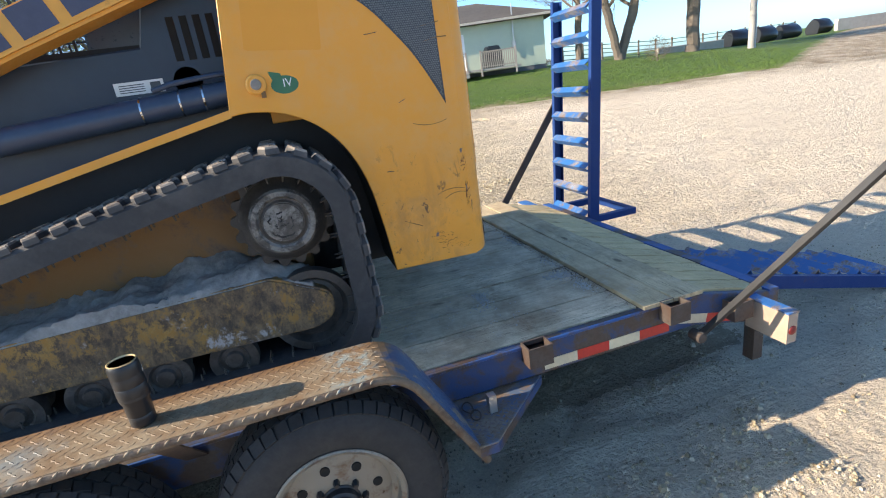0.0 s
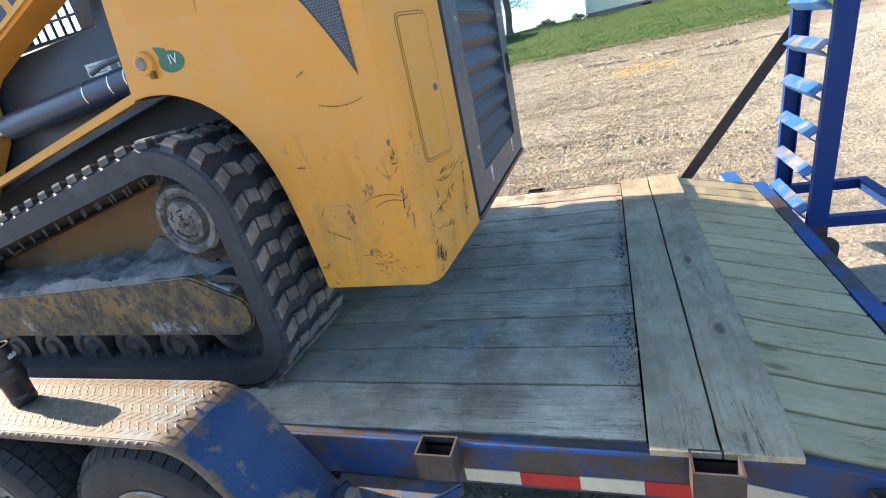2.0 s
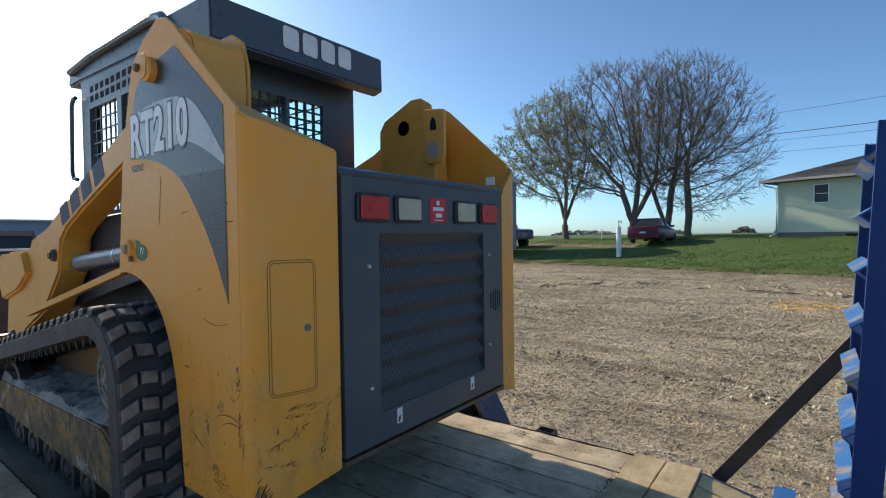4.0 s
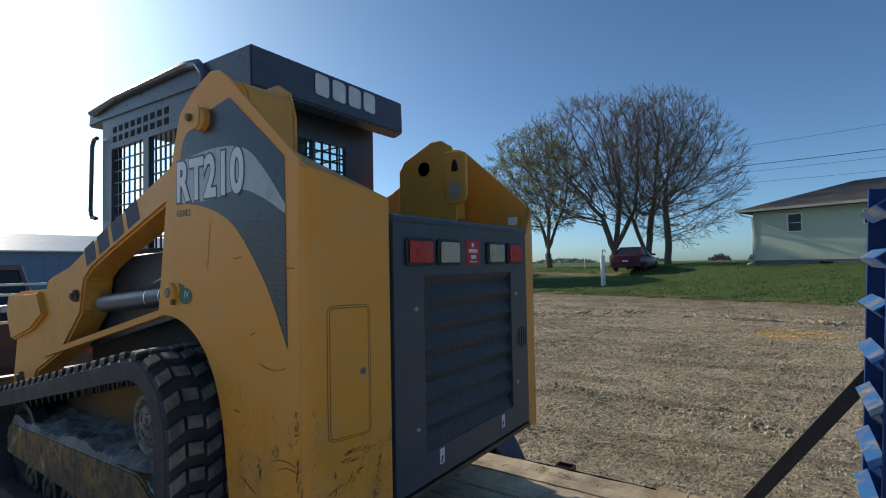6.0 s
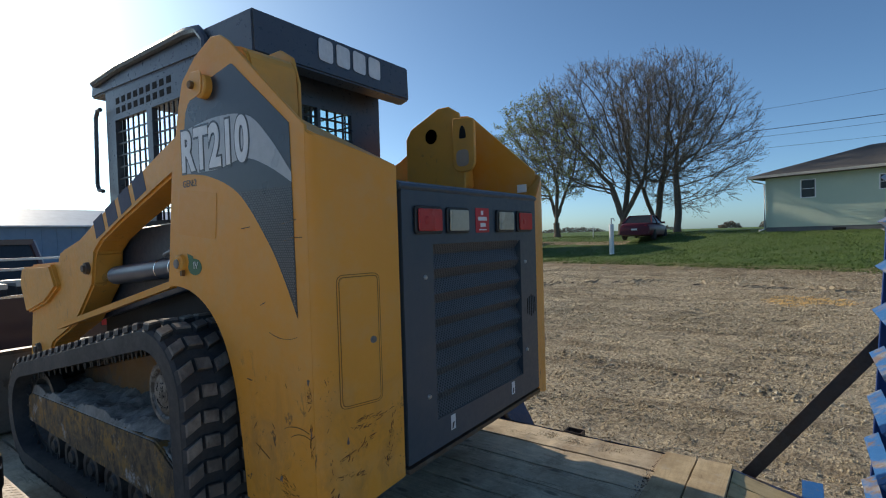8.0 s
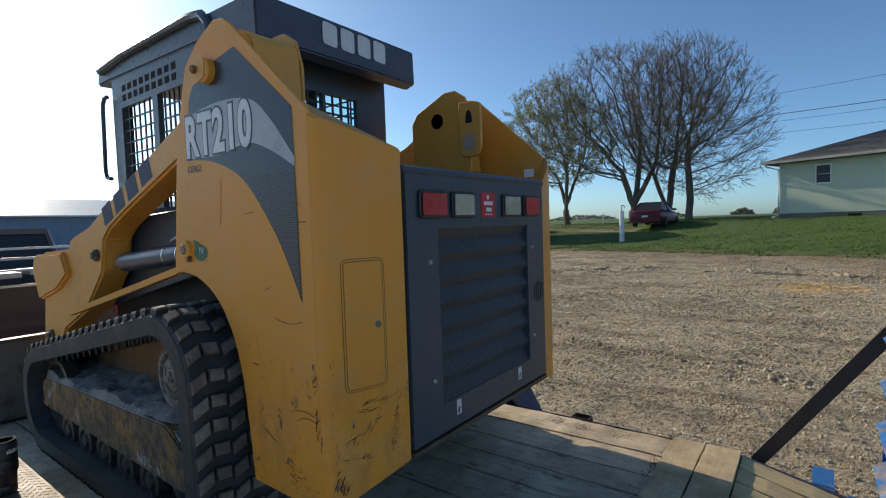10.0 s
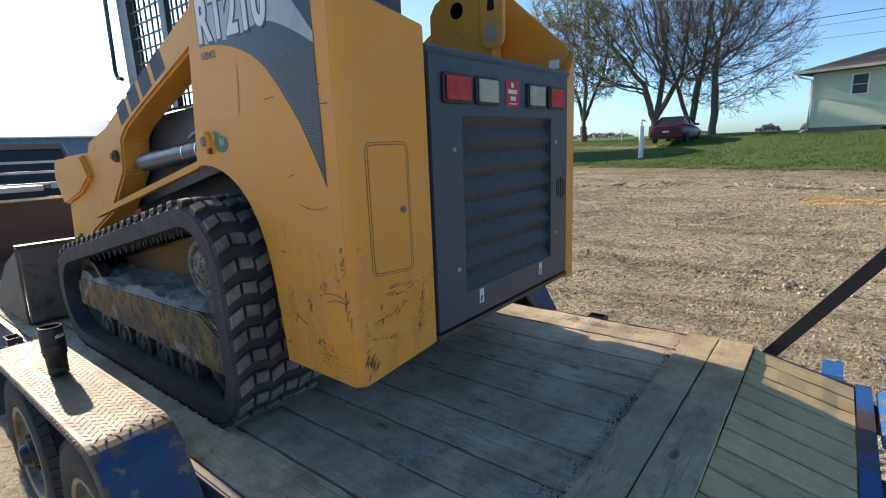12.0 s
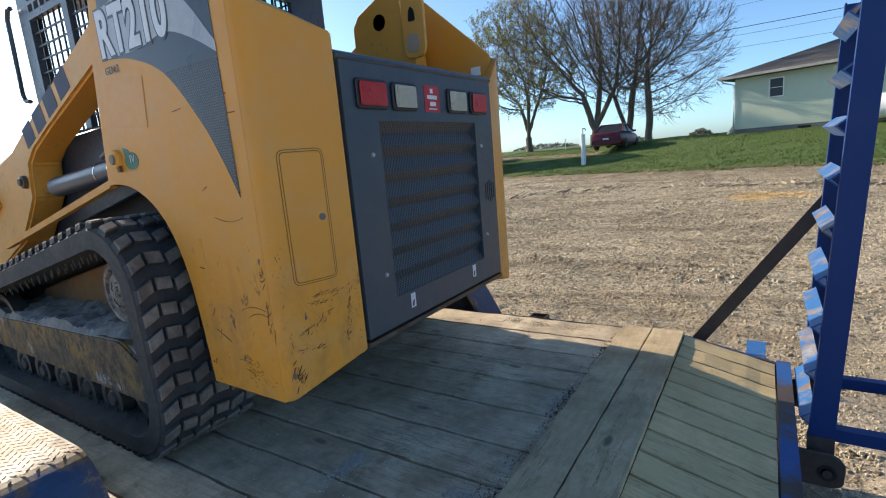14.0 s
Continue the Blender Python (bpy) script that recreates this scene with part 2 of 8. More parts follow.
LOUVRE = plain("dusty_louvre_steel", (0.012, 0.013, 0.015), 0.5, scale=16, vary=0.3)
OLD_WOOD = timber("weathered_oak", (0.86, 0.715, 0.5), (0.34, 0.27, 0.19), stain=0.7, mud=1.55)
NEW_WOOD = timber("treated_pine", (0.78, 0.595, 0.32), (0.5, 0.375, 0.19), stain=0.35)
TAPE_RED = plain("red_reflective_tape", (0.55, 0.03, 0.025), 0.35, scale=60)
TAPE_WHITE = plain("white_reflective_tape", (0.62, 0.55, 0.39), 0.4, scale=45)
BLUE_DUSTY = worn("dusty_blue_tread", (0.075, 0.115, 0.18), (0.23, 0.205, 0.17), (0.17, 0.11, 0.07), 0.47, 13.0, 0.55)
CROSS_WOOD = timber("stained_pine", (0.66, 0.52, 0.32), (0.34, 0.26, 0.155), stain=0.75)
CREAM = plain("cream_scuffed_steel", (0.43, 0.32, 0.24), 0.6, scale=12)
RIM_STEEL = worn("old_wheel_paint", (0.25, 0.222, 0.18), (0.17, 0.145, 0.115), (0.15, 0.085, 0.05), 0.53, 10.0, 0.4, 0.25)
RED_LENS = plain("red_lens", (0.5, 0.008, 0.012), 0.3, bump=0.02, Coat_Weight=0.1)
CLEAR_LENS = plain("clear_lens", (0.46, 0.44, 0.35), 0.3, bump=0.02, Coat_Weight=0.1)
GLASS = plain("dark_glass", (0.03, 0.036, 0.042), 0.12, bump=0.0, Specular_IOR_Level=0.25)
SIDING = plain("pale_siding", (0.47, 0.545, 0.44), 0.6, scale=3, vary=0.08)
TRIM_WHITE = plain("white_trim", (0.8, 0.8, 0.8), 0.5, vary=0.08)
SHINGLE = plain("dark_shingles", (0.085, 0.078, 0.072), 0.9, scale=6, vary=0.4)
CONCRETE = plain("concrete", (0.38, 0.36, 0.33), 0.9, scale=4)
BARK = plain("bark", (0.17, 0.138, 0.108), 0.9, scale=12, vary=0.4, bump=0.5)
TWIG = plain("twig", (0.15, 0.115, 0.09), 0.85, scale=5)
FLAP_JOINT = plain("dark_yellow_joint", (0.2, 0.085, 0.012), 0.6)
SCUFF = plain("scraped_steel", (0.1, 0.034, 0.018), 0.8, scale=60, vary=0.5)
SMEAR = plain("grey_rub_mark", (0.17, 0.13, 0.12), 0.6, scale=90, vary=0.6)
DECK_GRIT = plain("blue_grey_grit", (0.47, 0.45, 0.42), 0.9, scale=60, vary=0.4)
BUD = plain("spring_bud", (0.27, 0.21, 0.12), 0.7, scale=2, vary=0.4)
BUD_GREEN = plain("young_leaf", (0.36, 0.38, 0.12), 0.6, scale=2, vary=0.4)
CAR_RED = plain("maroon_car_paint", (0.1, 0.01, 0.022), 0.35, scale=4, vary=0.1, bump=0.0, Specular_IOR_Level=0.35)
TRUCK_PAINT = plain("dark_red_truck_paint", (0.07, 0.022, 0.022), 0.3, scale=4, bump=0.0, Coat_Weight=0.5)
TRUCK_BLUE = plain("dark_blue_truck_paint", (0.03, 0.04, 0.09), 0.25, scale=4, bump=0.0, Coat_Weight=0.6)
ROOF_METAL = plain("pale_roof_metal", (0.55, 0.58, 0.62), 0.45, 0.2, scale=1)
WALL_METAL = plain("blue_grey_wall_metal", (0.2, 0.27, 0.36), 0.5, scale=1)
PVC = plain("white_pvc", (0.78, 0.79, 0.8), 0.45, vary=0.08)
WRAP = plain("black_plastic_wrap", (0.015, 0.015, 0.018), 0.3, scale=3, vary=0.5, bump=0.5)
GREEN_STEEL = plain("green_gate_steel", (0.14, 0.24, 0.18), 0.5)
CORN = plain("spilled_corn", (0.7, 0.44, 0.16), 0.7, scale=30)
DARK_STEEL = plain("dark_worn_steel", (0.03, 0.032, 0.036), 0.4, 0.3, scale=20, vary=0.4)
PERF = plain("grey_perforation", (0.13, 0.135, 0.14), 0.4)
GRILLE = plain("dark_grille_steel", (0.1, 0.104, 0.108), 0.36)
GUTTER = plain("beige_gutter", (0.4, 0.38, 0.34), 0.5)
FOUNDATION = plain("grey_foundation", (0.13, 0.135, 0.14), 0.9, scale=4)
WEATHERED = plain("weathered_picket_wood", (0.36, 0.32, 0.28), 0.85, scale=8)
BUCKET = worn("dusty_bucket_steel", (0.13, 0.12, 0.105), (0.2, 0.18, 0.15), (0.075, 0.06, 0.045), 0.5, 6.0, 0.65)
RUSTY_EDGE = worn("rusty_fender_edge", (0.14, 0.095, 0.06), (0.19, 0.145, 0.1), (0.085, 0.048, 0.03), 0.45, 12.0)
RED_DULL = plain("dull_red_lens", (0.22, 0.016, 0.014), 0.45, bump=0.02)
LABEL = plain("white_label", (0.72, 0.71, 0.68), 0.5, vary=0.08)


def stone_material(name="gravel_stone", dim=1.0):
    """Limestone pieces and clods, each with a tone of its own; dim below 1 darkens them to brown."""
    n = Nodes(name)
    v = n.coords(world_space=True)
    isl = n.node("NewGeometry").outputs["Random Per Island"]
    c = n.ramp(isl, (0.0, (0.16, 0.12, 0.075)), (0.4, (0.4, 0.325, 0.2)), (0.8, (0.56, 0.475, 0.335)), (1.0, (0.7, 0.62, 0.48)))
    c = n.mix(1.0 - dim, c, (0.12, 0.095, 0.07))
    c = n.mix(n.ramp(n.noise(v, 60, 4, 0.7), (0.4, 0.0), (0.7, 0.4)), c, (0.3, 0.23, 0.15))
    n.bump(n.noise(v, 120, 4, 0.7), 0.4, 0.004)
    return n.done(c, 0.93)


def beam_material():
    """Ochre paint scraped to dark steel, with pale dried mud."""
    n = Nodes("worn_beam")
    v = n.coords((1.3, 1.3, 0.9), world_space=True)
    a = n.noise(v, 9.0, 10, 0.82, 0.15)
    b = n.noise(v, 15.0, 9, 0.8, 0.2)
    k = n.noise(n.coords((1.3, 1, 1), world_space=True), 5.0, 7, 0.72, 0.5)
    c = n.mix(n.ramp(b, (0.42, 0.0), (0.6, 1.0)), (0.06, 0.042, 0.03), (0.2, 0.13, 0.068))
    c = n.mix(n.math("MULTIPLY", n.ramp(a, (0.5, 0.0), (0.58, 1.0)), n.ramp(n.noise(v, 3.0, 4, 0.6), (0.36, 0.35), (0.62, 1.0))), c, (0.4, 0.225, 0.06))
    c = n.mix(n.ramp(n.math("MULTIPLY", a, n.math("ADD", b, 0.5)), (0.55, 0.0), (0.6, 0.7)), c, (0.29, 0.135, 0.025))
    c = n.mix(n.math("MULTIPLY", n.ramp(k, (0.58, 0.0), (0.63, 1.0)), n.ramp(n.noise(v, 42, 5, 0.7), (0.42, 0.0), (0.52, 0.9))), c, (0.4, 0.37, 0.36))
    n.bump(n.math("ADD", a, b), 0.35, 0.006)
    return n.done(c, 0.75)


def fender_material():
    """Tread plate: rust and bare steel on top, blue paint left on the sloping ends."""
    n = Nodes("rusty_tread_plate")
    v = n.coords(world_space=True)
    x = n.node("SeparateXYZ", Vector=v).outputs["X"]
    mid, fine, big = n.noise(v, 9, 7, 0.72, 0.4), n.noise(v, 46, 5, 0.7), n.noise(v, 3.0, 5, 0.65)
    c = n.mix(n.ramp(mid, (0.38, 0.0), (0.64, 1.0)), (0.19, 0.12, 0.065), (0.26, 0.21, 0.14))
    c = n.mix(n.ramp(fine, (0.46, 0.0), (0.7, 0.55)), c, (0.11, 0.07, 0.045))
    c = n.mix(n.ramp(big, (0.56, 0.0), (0.66, 0.75)), c, (0.16, 0.2, 0.21))
    ends = n.node("MapRange", Value=n.math("ADD", n.math("ABSOLUTE", n.math("SUBTRACT", x, 0.215)), n.math("MULTIPLY", n.math("SUBTRACT", mid, 0.5), 0.3)))
    ends.inputs[1].default_value, ends.inputs[2].default_value = 0.655, 0.7
    chip = n.math("MAXIMUM", n.ramp(n.noise(v, 7, 8, 0.74), (0.56, 0.0), (0.62, 1.0)), n.ramp(fine, (0.68, 0.0), (0.73, 1.0)))
    blue = n.mix(n.ramp(n.noise(v, 5, 5, 0.7), (0.4, 0.0), (0.7, 1.0)), (0.013, 0.052, 0.135), (0.025, 0.08, 0.165))
    blue = n.mix(n.math("MULTIPLY", chip, 0.85), blue, n.mix(n.ramp(n.noise(v, 7, 4, 0.6), (0.5, 0.0), (0.6, 1.0)), (0.14, 0.08, 0.045), (0.3, 0.215, 0.12)))
    c = n.mix(ends.outputs[0], c, blue)
    # ochre rust along the inner edge
    yy = n.node("SeparateXYZ", Vector=v).outputs["Y"]
    inner = n.node("MapRange", Value=n.math("ADD", yy, n.math("MULTIPLY", n.math("SUBTRACT", mid, 0.5), 0.16)))
    inner.inputs[1].default_value, inner.inputs[2].default_value = 1.13, 1.19
    c = n.mix(n.math("MULTIPLY", inner.outputs[0], n.math("SUBTRACT", 0.8, n.math("MULTIPLY", ends.outputs[0], 0.5))), c, n.mix(n.ramp(fine, (0.4, 0.0), (0.6, 1.0)), (0.2, 0.1, 0.035), (0.1, 0.05, 0.025)))
    # pale turquoise left where boots rub over the bend
    rub = n.node("MapRange", Value=n.math("ABSOLUTE", n.math("SUBTRACT", x, 0.77)))
    rub.inputs[1].default_value, rub.inputs[2].default_value = 0.11, 0.04
    c = n.mix(n.math("MULTIPLY", rub.outputs[0], n.ramp(n.noise(v, 14, 7, 0.75), (0.48, 0.0), (0.6, 0.55))), c, (0.22, 0.34, 0.36))
    n.bump(n.math("ADD", mid, n.math("MULTIPLY", fine, 0.5)), 0.25, 0.005)
    return n.done(c, n.ramp(mid, (0.3, 0.52), (0.8, 0.75)), 0.0)


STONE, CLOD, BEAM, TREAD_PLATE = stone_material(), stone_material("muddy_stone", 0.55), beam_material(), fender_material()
TINTED = plain("tinted_cab_glass", (0.62, 0.9, 0.9), 0.05, bump=0.0, vary=0.02, Transmission_Weight=1.0, IOR=1.1)


def ground_material():
    n = Nodes("gravel_and_grass")
    v = n.coords(world_space=True)
    sep = n.node("SeparateXYZ", Vector=v)
    x, y = sep.outputs["X"], sep.outputs["Y"]
    # gravel: fine stones, dark and pale patches, wheel ruts across the yard
    st = n.voronoi(v, 42, "F1", "Color")
    peb = n.voronoi(v, 16)
    fine = n.noise(v, 90, 4, 0.7)
    mid = n.noise(v, 5, 7, 0.72)
    broad = n.noise(v, 0.35, 5, 0.6)
    rutv = n.coords((0.16, 1.3, 1), world_space=True)
    rut = n.noise(rutv, 1.6, 8, 0.75, 0.5)
    g = n.mix(n.ramp(mid, (0.3, 0.0), (0.7, 1.0)), (0.34, 0.265, 0.16), (0.74, 0.605, 0.418))
    g = n.mix(0.4, g, n.mix(n.node("SeparateXYZ", Vector=st).outputs["X"], (0.16, 0.12, 0.075), (0.82, 0.71, 0.5)))
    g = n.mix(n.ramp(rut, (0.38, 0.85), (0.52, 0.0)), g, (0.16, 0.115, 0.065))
    g = n.mix(n.ramp(broad, (0.4, 0.0), (0.7, 0.4)), g, (0.82, 0.7, 0.5))
    # darker where the clod noise is low
    cl = n.noise(v, 21, 6, 0.7)
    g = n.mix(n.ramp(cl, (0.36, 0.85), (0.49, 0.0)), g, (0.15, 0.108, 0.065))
    g = n.mix(n.ramp(fine, (0.55, 0.0), (0.68, 0.55)), g, (0.9, 0.79, 0.58))
    # paler crushed limestone round the trailer
    yn = n.node("MapRange", Value=n.math("ADD", y, n.math("MULTIPLY", mid, 2.0)))
    yn.inputs[1].default_value, yn.inputs[2].default_value = 6.5, 4.0
    xn = n.node("MapRange", Value=n.math("ADD", n.math("SUBTRACT", x, n.math("MULTIPLY", y, 0.22)), n.math("MULTIPLY", mid, 1.5)))
    xn.inputs[1].default_value, xn.inputs[2].default_value = 2.0, 5.5
    # darker brown soil under the trailer, part of its shade put into the colour
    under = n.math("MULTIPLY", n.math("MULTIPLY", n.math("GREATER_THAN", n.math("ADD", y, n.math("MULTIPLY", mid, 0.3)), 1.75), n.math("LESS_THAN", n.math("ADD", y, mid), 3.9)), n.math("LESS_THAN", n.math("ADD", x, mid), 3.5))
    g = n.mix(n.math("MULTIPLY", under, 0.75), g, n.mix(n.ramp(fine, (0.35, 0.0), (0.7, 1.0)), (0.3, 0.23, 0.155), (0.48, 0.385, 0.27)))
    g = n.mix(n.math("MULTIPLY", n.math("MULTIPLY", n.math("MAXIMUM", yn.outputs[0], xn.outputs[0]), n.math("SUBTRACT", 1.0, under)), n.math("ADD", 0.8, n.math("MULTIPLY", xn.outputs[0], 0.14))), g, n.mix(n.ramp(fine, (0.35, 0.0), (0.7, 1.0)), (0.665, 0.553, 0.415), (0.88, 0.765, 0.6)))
    behind = n.node("MapRange", Value=y)
    behind.inputs[1].default_value, behind.inputs[2].default_value, behind.inputs[3].default_value = 1.5, 4.0, 0.2
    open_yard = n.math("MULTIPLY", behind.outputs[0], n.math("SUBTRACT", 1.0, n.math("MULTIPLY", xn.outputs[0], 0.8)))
    # shade of small hollows between clods, painted dark in drifts along the ruts
    clod_shade = n.voronoi(n.coords((0.8, 1.25, 1), world_space=True), 24)
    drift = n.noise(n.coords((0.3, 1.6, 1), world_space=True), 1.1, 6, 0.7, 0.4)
    g = n.mix(n.math("MULTIPLY", n.ramp(clod_shade, (0.18, 0.68), (0.36, 0.0)), n.math("MULTIPLY", n.ramp(drift, (0.42, 0.2), (0.56, 1.0)), open_yard)), g, (0.085, 0.062, 0.038))
    # finer dark specks of the same painted shade
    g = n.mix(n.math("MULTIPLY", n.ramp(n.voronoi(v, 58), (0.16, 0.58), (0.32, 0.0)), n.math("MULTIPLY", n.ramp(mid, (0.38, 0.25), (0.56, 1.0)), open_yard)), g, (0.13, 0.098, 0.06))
    # lawn begins where the rise begins, with a ragged edge
    wob = n.math("ADD", n.math("MULTIPLY", n.math("SUBTRACT", n.noise(v, 0.55, 5, 0.6), 0.5), 2.2), n.math("MULTIPLY", n.math("SUBTRACT", n.noise(v, 3.5, 4, 0.7), 0.5), 1.4))
    edge = n.math("ADD", n.math("ADD", y, n.math("MULTIPLY", x, 0.32)), wob)
    mr = n.node("MapRange", Value=edge)
    mr.inputs[1].default_value, mr.inputs[2].default_value = 18.0, 19.0
    lawn = mr.outputs[0]
    # bare brown soil along the edge of the lawn
    soil = n.node("MapRange", Value=edge)
    soil.inputs[1].default_value, soil.inputs[2].default_value = 15.6, 18.0
    g = n.mix(n.math("MULTIPLY", soil.outputs[0], n.ramp(n.noise(v, 1.3, 6, 0.7), (0.35, 0.35), (0.6, 0.95))), g, n.mix(n.ramp(cl, (0.35, 0.0), (0.65, 1.0)), (0.15, 0.105, 0.06), (0.34, 0.26, 0.16)))
    # the lawn ends to the right, where the drive goes on
    side = n.math("ADD", n.math("SUBTRACT", x, n.math("MULTIPLY", y, 1.6)), wob)
    mr2 = n.node("MapRange", Value=side)
    mr2.inputs[1].default_value, mr2.inputs[2].default_value = -3.2, -4.2
    far_field = n.node("MapRange", Value=y)
    far_field.inputs[1].default_value, far_field.inputs[2].default_value = 33.0, 34.0
    lawn = n.math("MULTIPLY", lawn, n.math("MAXIMUM", mr2.outputs[0], far_field.outputs[0]))
    # gravel strip of the side drive up to the parked car
    off = n.math("ADD", n.math("ABSOLUTE", n.math("SUBTRACT", n.math("ADD", y, n.math("MULTIPLY", x, 0.44)), 25.9)), n.math("MULTIPLY", wob, 0.3))
    band = n.math("MULTIPLY", n.math("LESS_THAN", off, 0.75), n.math("LESS_THAN", x, -4.9))
    lawn = n.math("MULTIPLY", lawn, n.math("SUBTRACT", 1.0, band))
    gr = n.mix(n.ramp(n.noise(v, 3.0, 7, 0.75), (0.3, 0.0), (0.72, 1.0)), (0.045, 0.1, 0.01), (0.095, 0.17, 0.02))
    gr = n.mix(n.ramp(n.noise(v, 0.5, 5, 0.6), (0.45, 0.0), (0.75, 0.6)), gr, (0.115, 0.15, 0.026))
    fringe = n.node("MapRange", Value=n.math("ADD", edge, n.math("MULTIPLY", n.noise(v, 5.0, 5, 0.7), 1.0)))
    fringe.inputs[1].default_value, fringe.inputs[2].default_value = 20.4, 19.0
    gr = n.mix(n.math("MULTIPLY", fringe.outputs[0], n.ramp(n.noise(v, 14, 5, 0.7), (0.4, 0.25), (0.6, 0.9))), gr, (0.24, 0.185, 0.085))
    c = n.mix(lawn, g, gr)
    rough = n.mix(lawn, (0.92, 0.92, 0.92), (0.85, 0.85, 0.85))
    h = n.math("ADD", n.math("ADD", n.math("MULTIPLY", peb, -0.5), n.math("ADD", n.math("MULTIPLY", fine, 0.6), n.math("MULTIPLY", n.voronoi(v, 31), -0.5))),
               n.math("ADD", n.math("ADD", n.math("MULTIPLY", mid, 1.6), n.math("MULTIPLY", cl, 1.1)), n.math("MULTIPLY", rut, 3.0)))
    n.bump(h, 1.0, 0.05)
    return n.done(c, rough)


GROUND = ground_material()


# ---- mesh helpers ----
def finish(name, bm, material, smooth=False):
    bmesh.ops.recalc_face_normals(bm, faces=bm.faces)
    me = bpy.data.meshes.new(name)
    if smooth:
        for f in bm.faces:
            f.smooth = True
    bm.to_mesh(me)
    bm.free()
    for mt in (material if isinstance(material, (list, tuple)) else [material]):
        me.materials.append(mt)
    if smooth:
        me.set_sharp_from_angle(angle=radians(38))
    return me


def part(name, bm, material, parent=None, label="", smooth=False, at=None):
    """Links a bmesh as one mesh object under a thing or part."""
    ob = new(name, finish(name, bm, material, smooth))
    if parent is not None:
        ob.parent = parent
    if at is not None:
        ob.matrix_basis = at
    return tagged(ob, label)


def thing(name, label, category, group="", kind="", at=(0, 0, 0)):
    ob = new(name)
    ob.location = at
    ob.empty_display_size = 0.1
    return tagged(ob, label, category, group, kind)


def same_mesh(src, parent, m, name=None):
    """Another object on the same mesh."""
    ob = new(name or src.name.split(".")[0], src.data)
    ob.parent = parent
    ob.matrix_basis = m
    return ob


def box(bm, x0, x1, y0, y1, z0, z1, m=None):
    v = [bm.verts.new((x, y, z)) for x in (x0, x1) for y in (y0, y1) for z in (z0, z1)]
    for f in ((0, 1, 3, 2), (4, 6, 7, 5), (0, 4, 5, 1), (2, 3, 7, 6), (0, 2, 6, 4), (1, 5, 7, 3)):
        bm.faces.new([v[i] for i in f])
    if m is not None:
        bmesh.ops.transform(bm, matrix=m, verts=v)
    return v


def bevel(bm, width, seg=1, angle=30):
    edges = [e for e in bm.edges if len(e.link_faces) == 2 and e.calc_face_angle(0) > radians(angle)]
    bmesh.ops.bevel(bm, geom=edges, offset=width, segments=seg, affect="EDGES", clamp_overlap=True)


def rbox(x0, x1, y0, y1, z0, z1, w=0.01, seg=2, m=None):
    bm = bmesh.new()
    box(bm, x0, x1, y0, y1, z0, z1, m)
    bevel(bm, w, seg)
    return bm


def prism(bm, pts, lo, hi, axis="y"):
    """Extrudes a polygon. axis y: points are (x, z); x: (y, z); z: (x, y)."""
    def at(p, k):
        return {"y": (p[0], k, p[1]), "x": (k, p[0], p[1]), "z": (p[0], p[1], k)}[axis]
    a = [bm.verts.new(at(p, lo)) for p in pts]
    b = [bm.verts.new(at(p, hi)) for p in pts]
    bm.faces.new(a)
    bm.faces.new(b[::-1])
    for i in range(len(pts)):
        j = (i + 1) % len(pts)
        bm.faces.new((a[i], b[i], b[j], a[j]))
    return a + b


def rprism(pts, lo, hi, axis="y", w=0.006, seg=1):
    bm = bmesh.new()
    prism(bm, pts, lo, hi, axis)
    bmesh.ops.recalc_face_normals(bm, faces=bm.faces)
    bevel(bm, w, seg)
    return bm


def rounded(pts, r, n=5):
    """Rounds the corners of a polygon; r: one radius or one for each corner."""
    out = []
    for i, p in enumerate(pts):
        rr = r[i] if isinstance(r, (list, tuple)) else r
        p, a, b = Vector(p), Vector(pts[i - 1]), Vector(pts[(i + 1) % len(pts)])
        if rr <= 0:
            out.append(tuple(p))
            continue
        da, db = (a - p), (b - p)
        k = min(rr, da.length * 0.45, db.length * 0.45)
        s, e = p + da.normalized() * k, p + db.normalized() * k
        for j in range(n + 1):
            t = j / n
            out.append(tuple(s * (1 - t) ** 2 + p * 2 * t * (1 - t) + e * t * t))
    return out


def curve_through(pts, n=5):
    """A smooth line through points (Catmull-Rom)."""
    out = []
    for i in range(len(pts) - 1):
        a, b, c, d = (Vector(pts[max(0, min(len(pts) - 1, k))]) for k in (i - 1, i, i + 1, i + 2))
        for j in range(n):
            t = j / n
            out.append(tuple(0.5 * (2 * b + (c - a) * t + (2 * a - 5 * b + 4 * c - d) * t * t + (3 * b - a - 3 * c + d) * t ** 3)))
    return out + [tuple(pts[-1])]


def rod(bm, p0, p1, r0, r1=None, n=10, caps=True):
    p0, p1 = Vector(p0), Vector(p1)
    d = p1 - p0
    m = Matrix.Translation((p0 + p1) / 2) @ d.to_track_quat("Z", "Y").to_matrix().to_4x4()
    return bmesh.ops.create_cone(bm, cap_ends=caps, segments=n, radius1=r0, radius2=r0 if r1 is None else r1, depth=d.length, matrix=m)["verts"]


